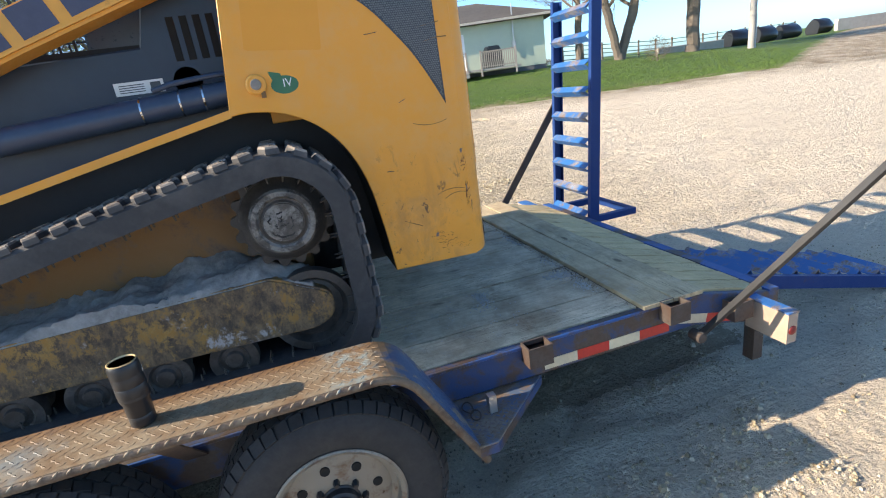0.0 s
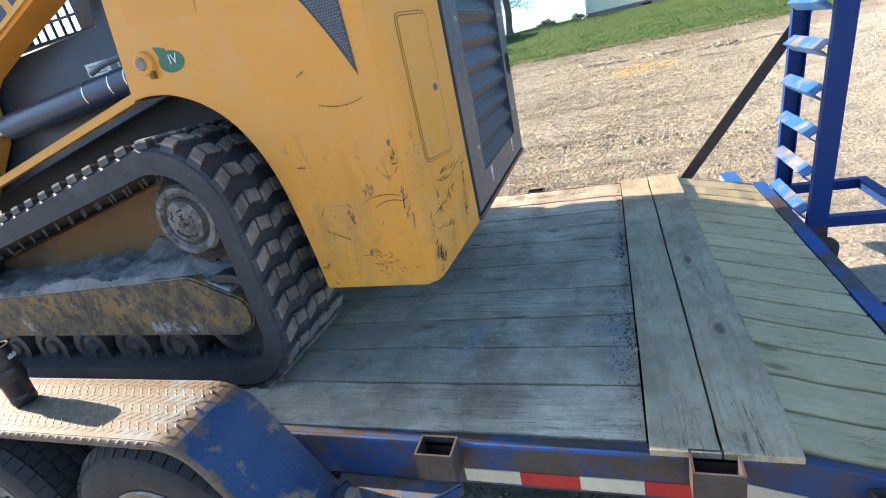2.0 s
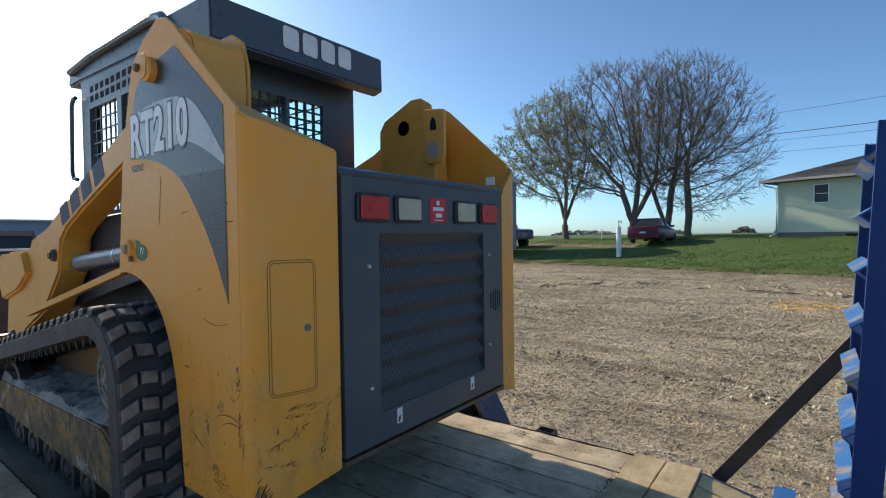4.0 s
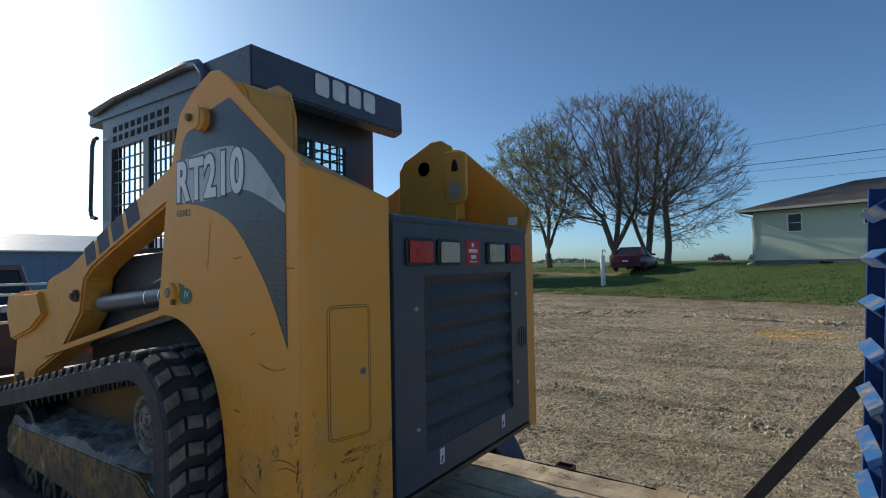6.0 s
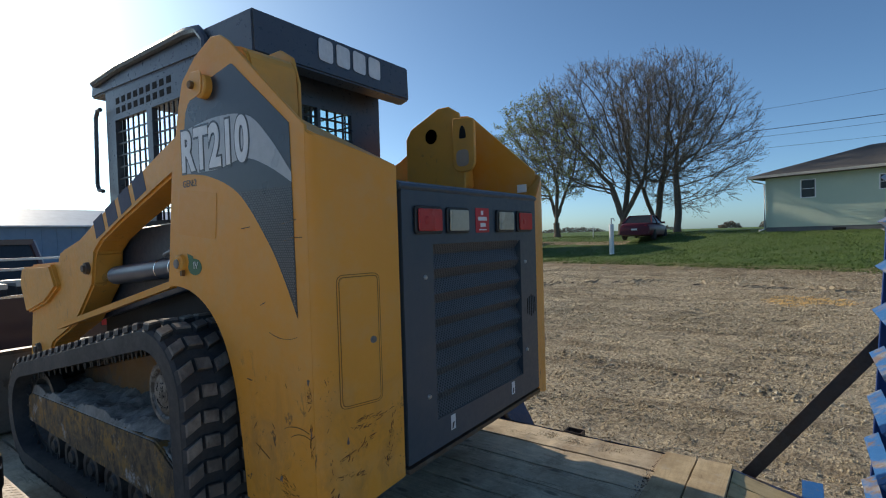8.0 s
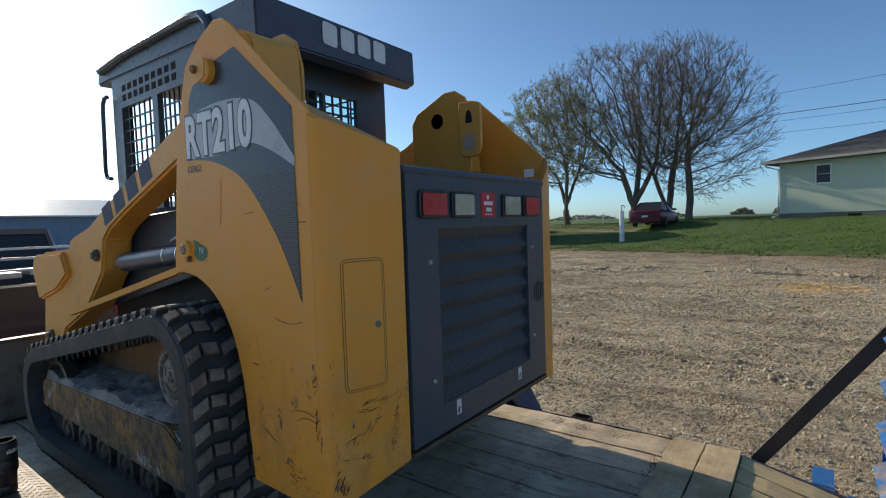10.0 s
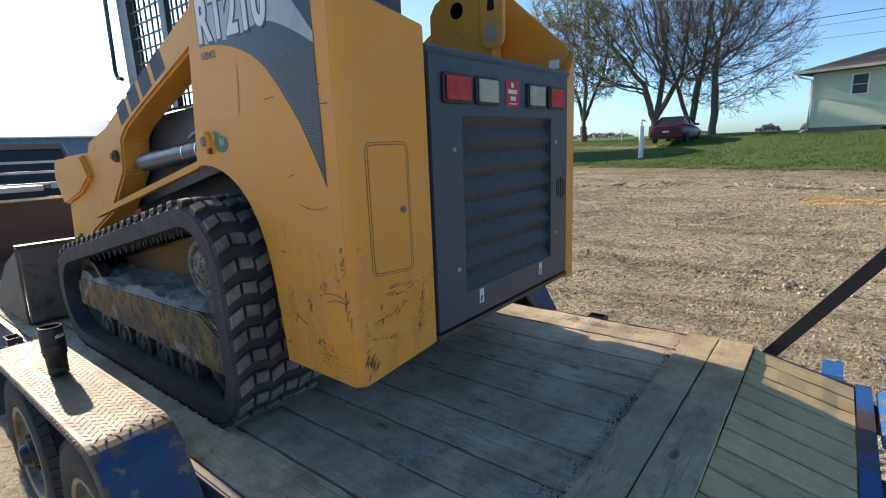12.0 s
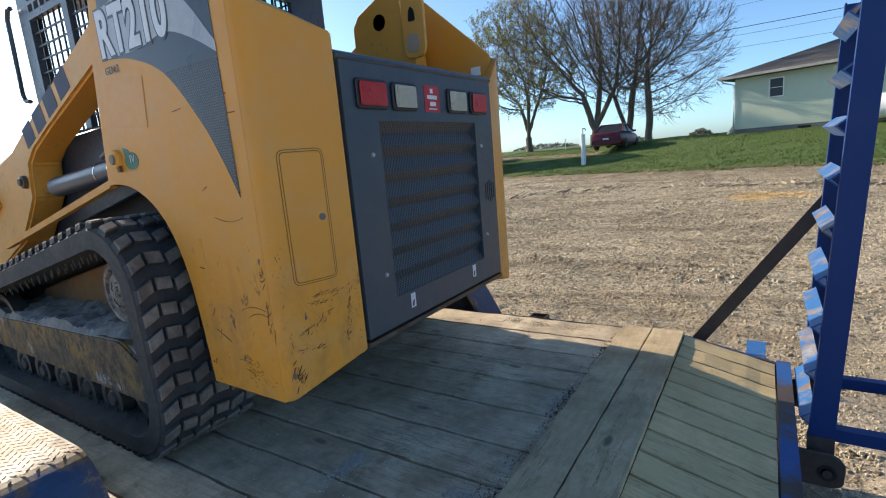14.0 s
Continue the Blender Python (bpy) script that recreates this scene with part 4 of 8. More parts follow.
def build_wheel(x, y, s):
    w = new("wheel")
    w.parent = trailer
    w.location = (x, y, 0.385)
    tagged(w, "dusty trailer wheel with a steel rim")
    for nm, bm, mt, lb, sm in wheel_mesh(s):
        ob = part(nm, bm, mt, w, lb, sm)
        if nm == "tread_pattern":
            tagged(ob, lb, kind="stuff")
    hole = None
    for k in range(8):
        a = 2 * math.pi * k / 8 + 0.2
        m = Matrix.Translation((math.cos(a) * 0.135, 0.0, math.sin(a) * 0.135))
        if hole is None:
            bm = bmesh.new()
            lathe(bm, [(0.001, 0.0425 * s), (0.0165, 0.0425 * s), (0.0175, 0.052 * s)], 16)
            hole = part("hand_hole", bm, GAP, w, "", True, at=m)
        else:
            same_mesh(hole, w, m)
    bm = bmesh.new()
    lathe(bm, [(0.001, -0.026 * s), (0.034, -0.026 * s), (0.046, -0.014 * s), (0.05, 0.004 * s), (0.06, 0.01 * s), (0.064, 0.03 * s), (0.07, 0.034 * s), (0.07, 0.06 * s)], 24)
    part("hub_cap", bm, BLACK, w, "dark greasy hub cap", True)
    nut = None
    for k in range(8):
        a = 2 * math.pi * k / 8
        m = Matrix.Translation((math.cos(a) * 0.083, 0.034 * s, math.sin(a) * 0.083))
        if nut is None:
            bm = bmesh.new()
            lathe(bm, [(0.001, -0.018 * s), (0.009, -0.018 * s), (0.0125, 0.0), (0.0125, 0.014 * s)], 6)
            nut = part("lug_nut", bm, DARK_STEEL, w, at=m)
        else:
            same_mesh(nut, w, m)


build_trailer()
build_fender(0.965, 1.205)
build_fender(FAR + 0.035, FAR + 0.275)
for wx in (0.64, -0.22):
    build_wheel(wx, 0.985, 1)
    build_wheel(wx, FAR + 0.255, -1)


def ramp_frame(label):
    """A ramp in its own axes: u along x from the hinge, across y, treads up."""
    r = new("ramp")
    r.parent = trailer
    tagged(r, label)
    L, W, B = 1.66, 0.56, 0.036
    for y0, y1, web in ((0.0, B, 0), (W - B, W, 1)):
        back, tip = (y0, y1) if web == 0 else (y1, y0)
        inner = back + 0.006 if web == 0 else back - 0.006
        bm = bmesh.new()
        prism(bm, [(back, 0.0), (tip, 0.0), (tip, -0.006), (inner, -0.006), (inner, -0.074), (tip, -0.074), (tip, -0.08), (back, -0.08)], 0, L, "x")
        bmesh.ops.recalc_face_normals(bm, faces=bm.faces)
        part("ramp_rail", bm, BLUE, r, "blue steel channel ramp rail")
    slat = None
    for k in range(9):
        at = Matrix.Translation((0.05 + 0.187 * k, 0, 0))
        if slat is None:
            bm = bmesh.new()
            prism(bm, [(-0.037, -0.014), (0.0, 0.032), (0.037, -0.014), (0.03, -0.014), (0.0, 0.023), (-0.03, -0.014)], B + 0.001, W - B - 0.001)
            slat = part("slat", bm, BLUE_SLAT, r, "scuffed blue angle iron tread", at=at)
        else:
            tagged(same_mesh(slat, r, at), "scuffed blue angle iron tread")
    return r


up = ramp_frame("raised blue steel ladder ramp")
up.matrix_basis = Matrix.Translation((2.838, 2.865, 0.47)) @ pose(0, 0, 0, 0, -87.0, 0)
for y in (2.863, 3.389):
    part("ramp_heel", rbox(2.835, 2.92, y, y + 0.038, 0.33, 0.468, 0.004), RUST, trailer, "rusty heel plate of the raised ramp")
# foot frame of the raised ramp
for nm, b in (("foot_bar", (2.90, 3.27, 2.875, 2.92, 0.455, 0.505)), ("foot_bar", (2.90, 3.27, 3.375, 3.42, 0.455, 0.505)),
              ("foot_bar", (3.225, 3.27, 2.921, 3.374, 0.455, 0.505))):
    bm = rbox(*b, 0.004)
    part(nm, bm, BLUE, trailer, "blue box tube foot of the raised ramp")
down = ramp_frame("lowered blue steel ladder ramp resting on the ground")
down.matrix_basis = Matrix.Translation((2.86, 1.62, 0.44)) @ pose(0, 0, 0, 0, 14.2, 0)
# braces
bm = bmesh.new()
d_ = Vector((0.55, -0.04, 0.79)).normalized()
w_ = Vector((d_.z, 0, -d_.x)).normalized()
t_ = d_.cross(w_)
box(bm, -0.03, 0.03, -0.006, 0.006, 0, 0.95, Matrix(((w_.x, t_.x, d_.x, 2.385), (w_.y, t_.y, d_.y, 3.49), (w_.z, t_.z, d_.z, 0.57), (0, 0, 0, 1))))
part("ramp_brace", bm, RUST, trailer, "dark flat steel brace of the raised ramp")
bm = bmesh.new()
d_ = (Vector(STRUT_B) - Vector(STRUT_A))
w_ = Vector((d_.z, 0, -d_.x)).normalized()
t_ = d_.normalized().cross(w_)
m_ = Matrix(((w_.x, t_.x, d_.normalized().x, STRUT_A[0]), (w_.y, t_.y, d_.normalized().y, STRUT_A[1]), (w_.z, t_.z, d_.normalized().z, STRUT_A[2]), (0, 0, 0, 1)))
prism(bm, [(-0.011, -0.014), (0.011, -0.014), (0.011, 0.012), (0.007, 0.012), (0.007, -0.01), (-0.007, -0.01), (-0.007, 0.012), (-0.011, 0.012)], 0.0, d_.length, "z")
bmesh.ops.transform(bm, matrix=m_, verts=bm.verts)
bmesh.ops.recalc_face_normals(bm, faces=bm.faces)
brace = part("ramp_brace", bm, DARK_STEEL, trailer, "loose worn steel channel brace pinned to the side rail")
bm = bmesh.new()
rod(bm, Vector(STRUT_A) + Vector((0, -0.025, 0)), Vector(STRUT_A) + Vector((0, 0.04, 0)), 0.026, n=18)
bevel(bm, 0.004)
part("pivot_boss", bm, RUST, brace, "rusty round pivot", True)


# ---- compact track loader ----
loader = thing("track_loader", "yellow and grey compact track loader parked on the trailer deck", "loader")
YC = 2.36


def mirror_y(y, s):
    """s 1: the near side as given; s -1: its mirror on the far side."""
    return y if s > 0 else 2 * YC - y


def span(y0, y1, s):
    a, b = mirror_y(y0, s), mirror_y(y1, s)
    return min(a, b), max(a, b)


ARCH = curve_through([(0.565, 1.652), (0.64, 1.656), (0.745, 1.637), (0.854, 1.58), (0.941, 1.485), (1.002, 1.342), (1.036, 1.147), (1.057, 0.945)], 4)
PLATE = ARCH + [(1.425, 0.937), (1.427, 2.165), (1.37, 2.215), (1.05, 2.505), (1.0, 2.537), (0.94, 2.545), (0.83, 2.50), (0.735, 2.43), (0.703, 2.352), (0.628, 2.1)]


def build_track(s, detailed):
    tr = new("track")
    tr.parent = loader
    tagged(tr, "dusty black rubber track")
    circles = [(0.66, 1.262, 0.245), (0.69, 0.882, 0.23), (-0.78, 0.928, 0.275)]
    # outline of the belt round the three wheels
    hull = []
    for cx, cz, r in circles:
        for k in range(180):
            a = 2 * math.pi * k / 180
            hull.append((cx + r * math.cos(a), cz + r * math.sin(a)))
    hull.sort()

    def half(ps):
        o = []
        for p in ps:
            while len(o) > 1 and (o[-1][0] - o[-2][0]) * (p[1] - o[-2][1]) - (o[-1][1] - o[-2][1]) * (p[0] - o[-2][0]) <= 0:
                o.pop()
            o.append(p)
        return o[:-1]
    loop = half(hull) + half(hull[::-1])
    # even steps
    loop = [Vector((p[0], 0, p[1])) for p in loop]
    seg = [(loop[(i + 1) % len(loop)] - p).length for i, p in enumerate(loop)]
    total = sum(seg)

    def at(d):
        d %= total
        for i, p in enumerate(loop):
            if d <= seg[i]:
                q = loop[(i + 1) % len(loop)]
                return p.lerp(q, d / max(seg[i], 1e-9)), (q - p).normalized()
            d -= seg[i]
        return loop[0], Vector((1, 0, 0))
    y0, y1 = span(1.425 if s > 0 else 1.565, 1.825, s)
    n = 150
    bm = bmesh.new()
    rings = []
    for k in range(n):
        p, d = at(total * k / n)
        nrm = Vector((d.z, 0, -d.x))
        row = [p, p + nrm * 0.012, p + nrm * 0.012, p, p - nrm * 0.068, p - nrm * 0.068]
        ys = (y0, y0 + 0.012, y1 - 0.012, y1, y1, y0)
        rings.append([bm.verts.new((q.x, yy, q.z)) for q, yy in zip(row, ys)])
    for a, b in zip(rings, rings[1:] + rings[:1]):
        for k in range(6):
            bm.faces.new((a[k], a[(k + 1) % 6], b[(k + 1) % 6], b[k]))
    part("belt", bm, RUBBER, tr, "ribbed rubber belt", True)
    rows = 57
    shapes = {}
    lugs = bmesh.new()
    for k in range(rows):
        for j, (shift, sk) in enumerate(((-0.008, -0.013), (0.004, 0.004), (-0.002, -0.01), (0.004, 0.004), (-0.002, -0.01), (0.004, 0.004))):
            p, d = at(total * k / rows + shift)
            nrm = Vector((d.z, 0, -d.x))
            m = Matrix(((d.x, 0, nrm.x, p.x), (0, 1, 0, 0), (d.z, 0, nrm.z, p.z), (0, 0, 0, 1)))
            pitch = (y1 - y0 - 0.006) / 6
            w0, w1 = y0 + 0.001 + pitch * j, y0 + 0.001 + pitch * (j + 0.9)
            pts = [(-0.025 + sk, w0), (0.023 + sk, w0), (0.025 - sk, w1), (-0.023 - sk, w1)]
            bm = bmesh.new()
            low = [bm.verts.new((a, b, 0.008)) for a, b in pts]
            mid = [bm.verts.new((a * 0.93, b + (0.004 if b == w0 else -0.004), 0.027)) for a, b in pts]
            top = [bm.verts.new((a * 0.82, b + (0.007 if b == w0 else -0.005), 0.034)) for a, b in pts]
            bm.faces.new(top)
            for q in range(4):
                bm.faces.new((low[q], low[(q + 1) % 4], mid[(q + 1) % 4], mid[q])).material_index = 1
                bm.faces.new((mid[q], mid[(q + 1) % 4], top[(q + 1) % 4], top[q]))
            if detailed:
                if j not in shapes:
                    shapes[j] = part("lug", bm, [LUG_RUBBER, RUBBER], tr, at=m)
                else:
                    bm.free()
                    same_mesh(shapes[j], tr, m, "lug")
            else:
                bmesh.ops.transform(bm, matrix=m, verts=bm.verts)
                tmp = bpy.data.meshes.new("tmp")
                bm.to_mesh(tmp)
                bm.free()
                lugs.from_mesh(tmp)
                bpy.data.meshes.remove(tmp)
    if detailed:
        lugs.free()
    else:
        tagged(part("lug_pattern", lugs, [LUG_RUBBER, RUBBER], tr), kind="stuff")
    # guide pins under the upper run
    bm = bmesh.new()
    for k in range(58):
        p, d = at(total * k / 58)
        nrm = Vector((d.z, 0, -d.x))
        for yy in (0.07, 0.12):
            b = Vector((p.x, y0 + yy, p.z)) - nrm * 0.066
            rod(bm, b, b - nrm * 0.03, 0.006, 0.003, 5)
    tagged(part("guide_pin", bm, ROLLER, tr), kind="stuff")


def build_running_gear(s):
    gear = new("undercarriage")
    gear.parent = loader
    tagged(gear, "dust-caked undercarriage with worn yellow beam")
    y0, y1 = span(1.49, 1.66, s)
    prof = rounded([(-0.96, 0.845), (0.70, 0.815), (0.775, 0.86), (0.775, 0.955), (0.56, 1.06), (-0.90, 1.02), (-0.96, 0.98)], [0.02, 0.04, 0.05, 0.05, 0.03, 0.03, 0.03], 4)
    part("beam", rprism(prof, y0, y1, w=0.008, seg=2), BEAM, gear, "worn yellow and grey track beam")
    # caked dust lying on the beam
    bm = bmesh.new()
    nx, ny = 150, 24
    g = []
    for i in range(nx + 1):
        row = []
        x = -0.9 + 1.62 * i / nx
        for j in range(ny + 1):
            f = j / ny
            y = y0 + 0.004 + (y1 + 0.12 - y0) * f if s > 0 else y1 - 0.004 - (y1 + 0.12 - y0) * f
            base = 1.022 + 0.028 * (x + 0.9) if x < 0.54 else 1.062 - (x - 0.54) * 0.47
            h = 0.012 + 0.085 * f * (0.4 + 0.6 * smooth(-0.1, 0.35, x) * (1 - smooth(0.38, 0.6, x)))
            h += 0.04 * noise.noise((x * 9, y * 9, 1)) + 0.016 * abs(noise.noise((x * 24, y * 24, 4))) + 0.007 * noise.noise((x * 60, y * 60, 9))
            row.append(bm.verts.new((x, y, base + max(h, -0.004) if 0 < i < nx and 0 < j < ny else base - 0.01)))
        g.append(row)
    for a, b in zip(g, g[1:]):
        for j in range(ny):
            bm.faces.new((a[j], b[j], b[j + 1], a[j + 1]))
    part("caked_dust", bm, DUST, gear, "grey dust heaped on the beam", True)
    # inner side of the undercarriage
    a, b = span(1.70, 1.80, s)
    part("inner_frame", rprism([(-0.8, 0.78), (0.72, 0.78), (0.74, 1.1), (0.62, 1.40), (0.42, 1.38), (-0.75, 1.12)], a, b, w=0.01), CASTING, gear, "rusty yellow inner frame")
    # sprocket
    y_out = mirror_y(1.505, s)
    bm = bmesh.new()
    cen = (0.66, 0, 1.262)
    d = 1 if s > 0 else -1
    lathe(bm, [(0.001, y_out - 0.012 * d), (0.075, y_out - 0.012 * d), (0.083, y_out - 0.004 * d), (0.092, y_out - 0.004 * d), (0.1, y_out - 0.014 * d), (0.116, y_out - 0.012 * d), (0.126, y_out + 0.01 * d), (0.14, y_out + 0.03 * d),
               (0.16, y_out + 0.045 * d), (0.165, y_out + 0.14 * d), (0.001, y_out + 0.14 * d)], 40, "y", cen)
    sp = part("drive_hub", bm, ROLLER, gear, "dusty cast drive hub", True)
    bm = bmesh.new()
    rng2 = random.Random(3)
    for k in range(13):
        an, rr, le = rng2.uniform(0, 6.28), rng2.uniform(0.01, 0.062), rng2.uniform(0.3, 1.0)
        pipe(bm, [(0.66 + (rr + 0.004 * math.sin(3 * q + k)) * math.cos(an + le * q / 3), y_out - 0.0155 * d, 1.262 + (rr + 0.004 * math.sin(3 * q + k)) * math.sin(an + le * q / 3)) for q in range(4)], rng2.uniform(0.0018, 0.004), 5)
    part("grease_smear", bm, DARK_STEEL, sp, "dark smears on the hub face")
    bm = bmesh.new()
    lathe(bm, [(0.001, y_out - 0.016 * d), (0.07, y_out - 0.016 * d), (0.073, y_out - 0.011 * d)], 32, "y", cen)
    part("hub_face", bm, HUB_FACE, sp, "pale dusty hub face", True)
    bm = bmesh.new()
    lathe(bm, [(0.088, y_out - 0.006 * d), (0.097, y_out - 0.0165 * d), (0.114, y_out - 0.0155 * d), (0.123, y_out - 0.002 * d)], 40, "y", cen, False)
    part("hub_ring", bm, HUB_FACE, sp, "pale dusty outer ring", True)
    bm = bmesh.new()
    ring = []
    for k in range(17):
        for f, rr in ((0, 0.184), (0.12, 0.189), (0.3, 0.189), (0.42, 0.184), (0.55, 0.17), (0.71, 0.165), (0.87, 0.17)):
            an = 2 * math.pi * (k + f) / 17
            ring.append((0.66 + rr * math.cos(an), 1.262 + rr * math.sin(an)))
    a, b = span(1.56, 1.585, s)
    prism(bm, ring, a, b)
    part("sprocket", bm, BLACK, gear, "toothed drive sprocket")
    # idlers and rollers
    for cx, cz, r in ((0.69, 0.882, 0.168), (-0.78, 0.928, 0.208)):
        bm = bmesh.new()
        y = mirror_y(1.515, s)
        lathe(bm, [(0.001, y + 0.02 * d), (0.06, y + 0.02 * d), (r - 0.05, y + 0.035 * d), (r - 0.03, y), (r, y), (r, y + 0.06 * d), (r - 0.05, y + 0.07 * d), (0.001, y + 0.075 * d)], 40, "y", (cx, 0, cz))
        part("idler_wheel", bm, ROLLER, gear, "steel idler wheel", True)
    roller = None
    for k in range(5):
        m = Matrix.Translation((0.36 - 0.245 * k, 0, 0.765))
        if roller is None:
            bm = bmesh.new()
            y = mirror_y(1.50, s)
            lathe(bm, [(0.001, y), (0.03, y), (0.036, y + 0.012 * d), (0.05, y + 0.014 * d), (0.06, y + 0.004 * d), (0.09, y + 0.004 * d), (0.092, y + 0.05 * d), (0.07, y + 0.06 * d), (0.07, y + 0.15 * d), (0.001, y + 0.15 * d)], 28)
            roller = part("track_roller", bm, ROLLER, gear, "greasy track roller", True, at=m)
        else:
            same_mesh(roller, gear, m)
    # tie-down loop at the front of the beam
    bm = bmesh.new()
    ym = (y0 + y1) / 2
    pipe(bm, [(-0.95, ym, 0.88), (-1.0, ym, 0.88), (-1.015, ym, 0.9), (-1.015, ym, 0.98), (-1.0, ym, 1.0), (-0.95, ym, 1.0)], 0.011)
    part("tie_loop", bm, RUST, gear)


def build_side(s):
    """Outer plate with wheel arch and tower, and the rear corner post."""
    a, b = span(1.57, 1.582, s)
    side = part("side_plate", rprism(PLATE, a, b, w=0.003), YELLOW, loader, "yellow side plate with scratches round the wheel arch")
    # rolled arch edge and dark liner
    bm = bmesh.new()
    pts = [(x, z) for x, z in ARCH] + [(x + 0.012 if x > 0.745 else x, z + 0.012) for x, z in ARCH][::-1]
    a, b = span(1.582, 1.86, s)
    prism(bm, pts, a, b)
    part("arch_liner", bm, DARK, side)
    # sill strip running forward
    bm = bmesh.new()
    a, b = span(1.572, 1.60, s)
    prism(bm, [(0.57, 1.676), (0.57, 1.648), (-0.72, 1.372), (-0.72, 1.40)], a, b)
    bevel(bm, 0.004)
    part("sill_strip", bm, YELLOW, loader, "narrow yellow sill strip")
    # rear corner post: plan from crease to rear door
    def y_(v):
        return mirror_y(v, s)
    bm = bmesh.new()
    plan = [(1.30, y_(1.5705)), (1.418, y_(1.5705)), (1.4385, y_(1.573)), (1.455, y_(1.579)), (1.468, y_(1.592)), (1.4795, y_(1.617)), (1.545, y_(1.845)), (1.30, y_(1.845))]
    zb = [0.937, 0.937, 0.94, 0.945, 0.952, 0.962, 1.03, 1.03]
    zt = [2.24, 2.158, 2.143, 2.136, 2.131, 2.124, 2.058, 2.10]
    if s < 0:
        zt = [1.99, 2.158, 2.143, 2.136, 2.131, 2.124, 1.99, 1.99]
    lo = [bm.verts.new((x, y, z)) for (x, y), z in zip(plan, zb)]
    hi = [bm.verts.new((x, y, z)) for (x, y), z in zip(plan, zt)]
    bm.faces.new(lo), bm.faces.new(hi[::-1])
    for i in range(8):
        j = (i + 1) % 8
        bm.faces.new((lo[i], hi[i], hi[j], lo[j]))
    bmesh.ops.recalc_face_normals(bm, faces=bm.faces)
    bevel(bm, 0.005, 2, 50)
    post = part("corner_post", bm, YELLOW, loader, "yellow rear corner panel with gouges near the bottom", True)
    # fuel flap on the slanting face
    p0, p1 = Vector((1.4645, y_(1.565), 0)), Vector((1.545, y_(1.845), 0))
    u = (p1 - p0).normalized()
    nrm = Vector((u.y, -u.x, 0)) * (1 if s > 0 else -1)
    m = Matrix(((u.x, 0, nrm.x, p0.x), (u.y, 0, nrm.y, p0.y), (0, 1, 0, 0), (0, 0, 0, 1)))
    if s > 0:
        outer = rounded([(0.06, 1.305), (0.21, 1.305), (0.21, 1.715), (0.06, 1.715)], 0.025, 4)
        def inset(k):
            return rounded([(0.06 + k, 1.305 + k), (0.21 - k, 1.305 + k), (0.21 - k, 1.715 - k), (0.06 + k, 1.715 - k)], 0.025 - k, 4)
        bm = bmesh.new()
        prism(bm, outer, 0.0005, 0.001, "z")
        bmesh.ops.transform(bm, matrix=m, verts=bm.verts)
        part("flap_joint", bm, FLAP_JOINT, post)
        bm = rprism(inset(0.0022), 0.0008, 0.002, "z", 0.0006)
        bmesh.ops.transform(bm, matrix=m, verts=bm.verts)
        part("flap_surround", bm, YELLOW, post, "yellow rolled surround of the flap")
        bm = bmesh.new()
        prism(bm, inset(0.0072), 0.0015, 0.0024, "z")
        bmesh.ops.transform(bm, matrix=m, verts=bm.verts)
        part("flap_joint", bm, FLAP_JOINT, post)
        bm = rprism(inset(0.0095), 0.001, 0.0045, "z", 0.0015)
        bmesh.ops.transform(bm, matrix=m, verts=bm.verts)
        flap = part("fuel_flap", bm, YELLOW, post, "yellow hinged flap with a round lock")
        bm = bmesh.new()
        lathe(bm, [(0.001, 0.009), (0.004, 0.009), (0.0045, 0.006), (0.011, 0.006), (0.012, 0.003)], 18, "z", (0.18, 1.505, 0))
        bmesh.ops.transform(bm, matrix=m, verts=bm.verts)
        part("lock", bm, HUB_STEEL, flap, "round steel lock", True)
    return side


build_track(1, True)
build_track(-1, False)
for sd in (1, -1):
    build_running_gear(sd)
side_near = build_side(1)
build_side(-1)


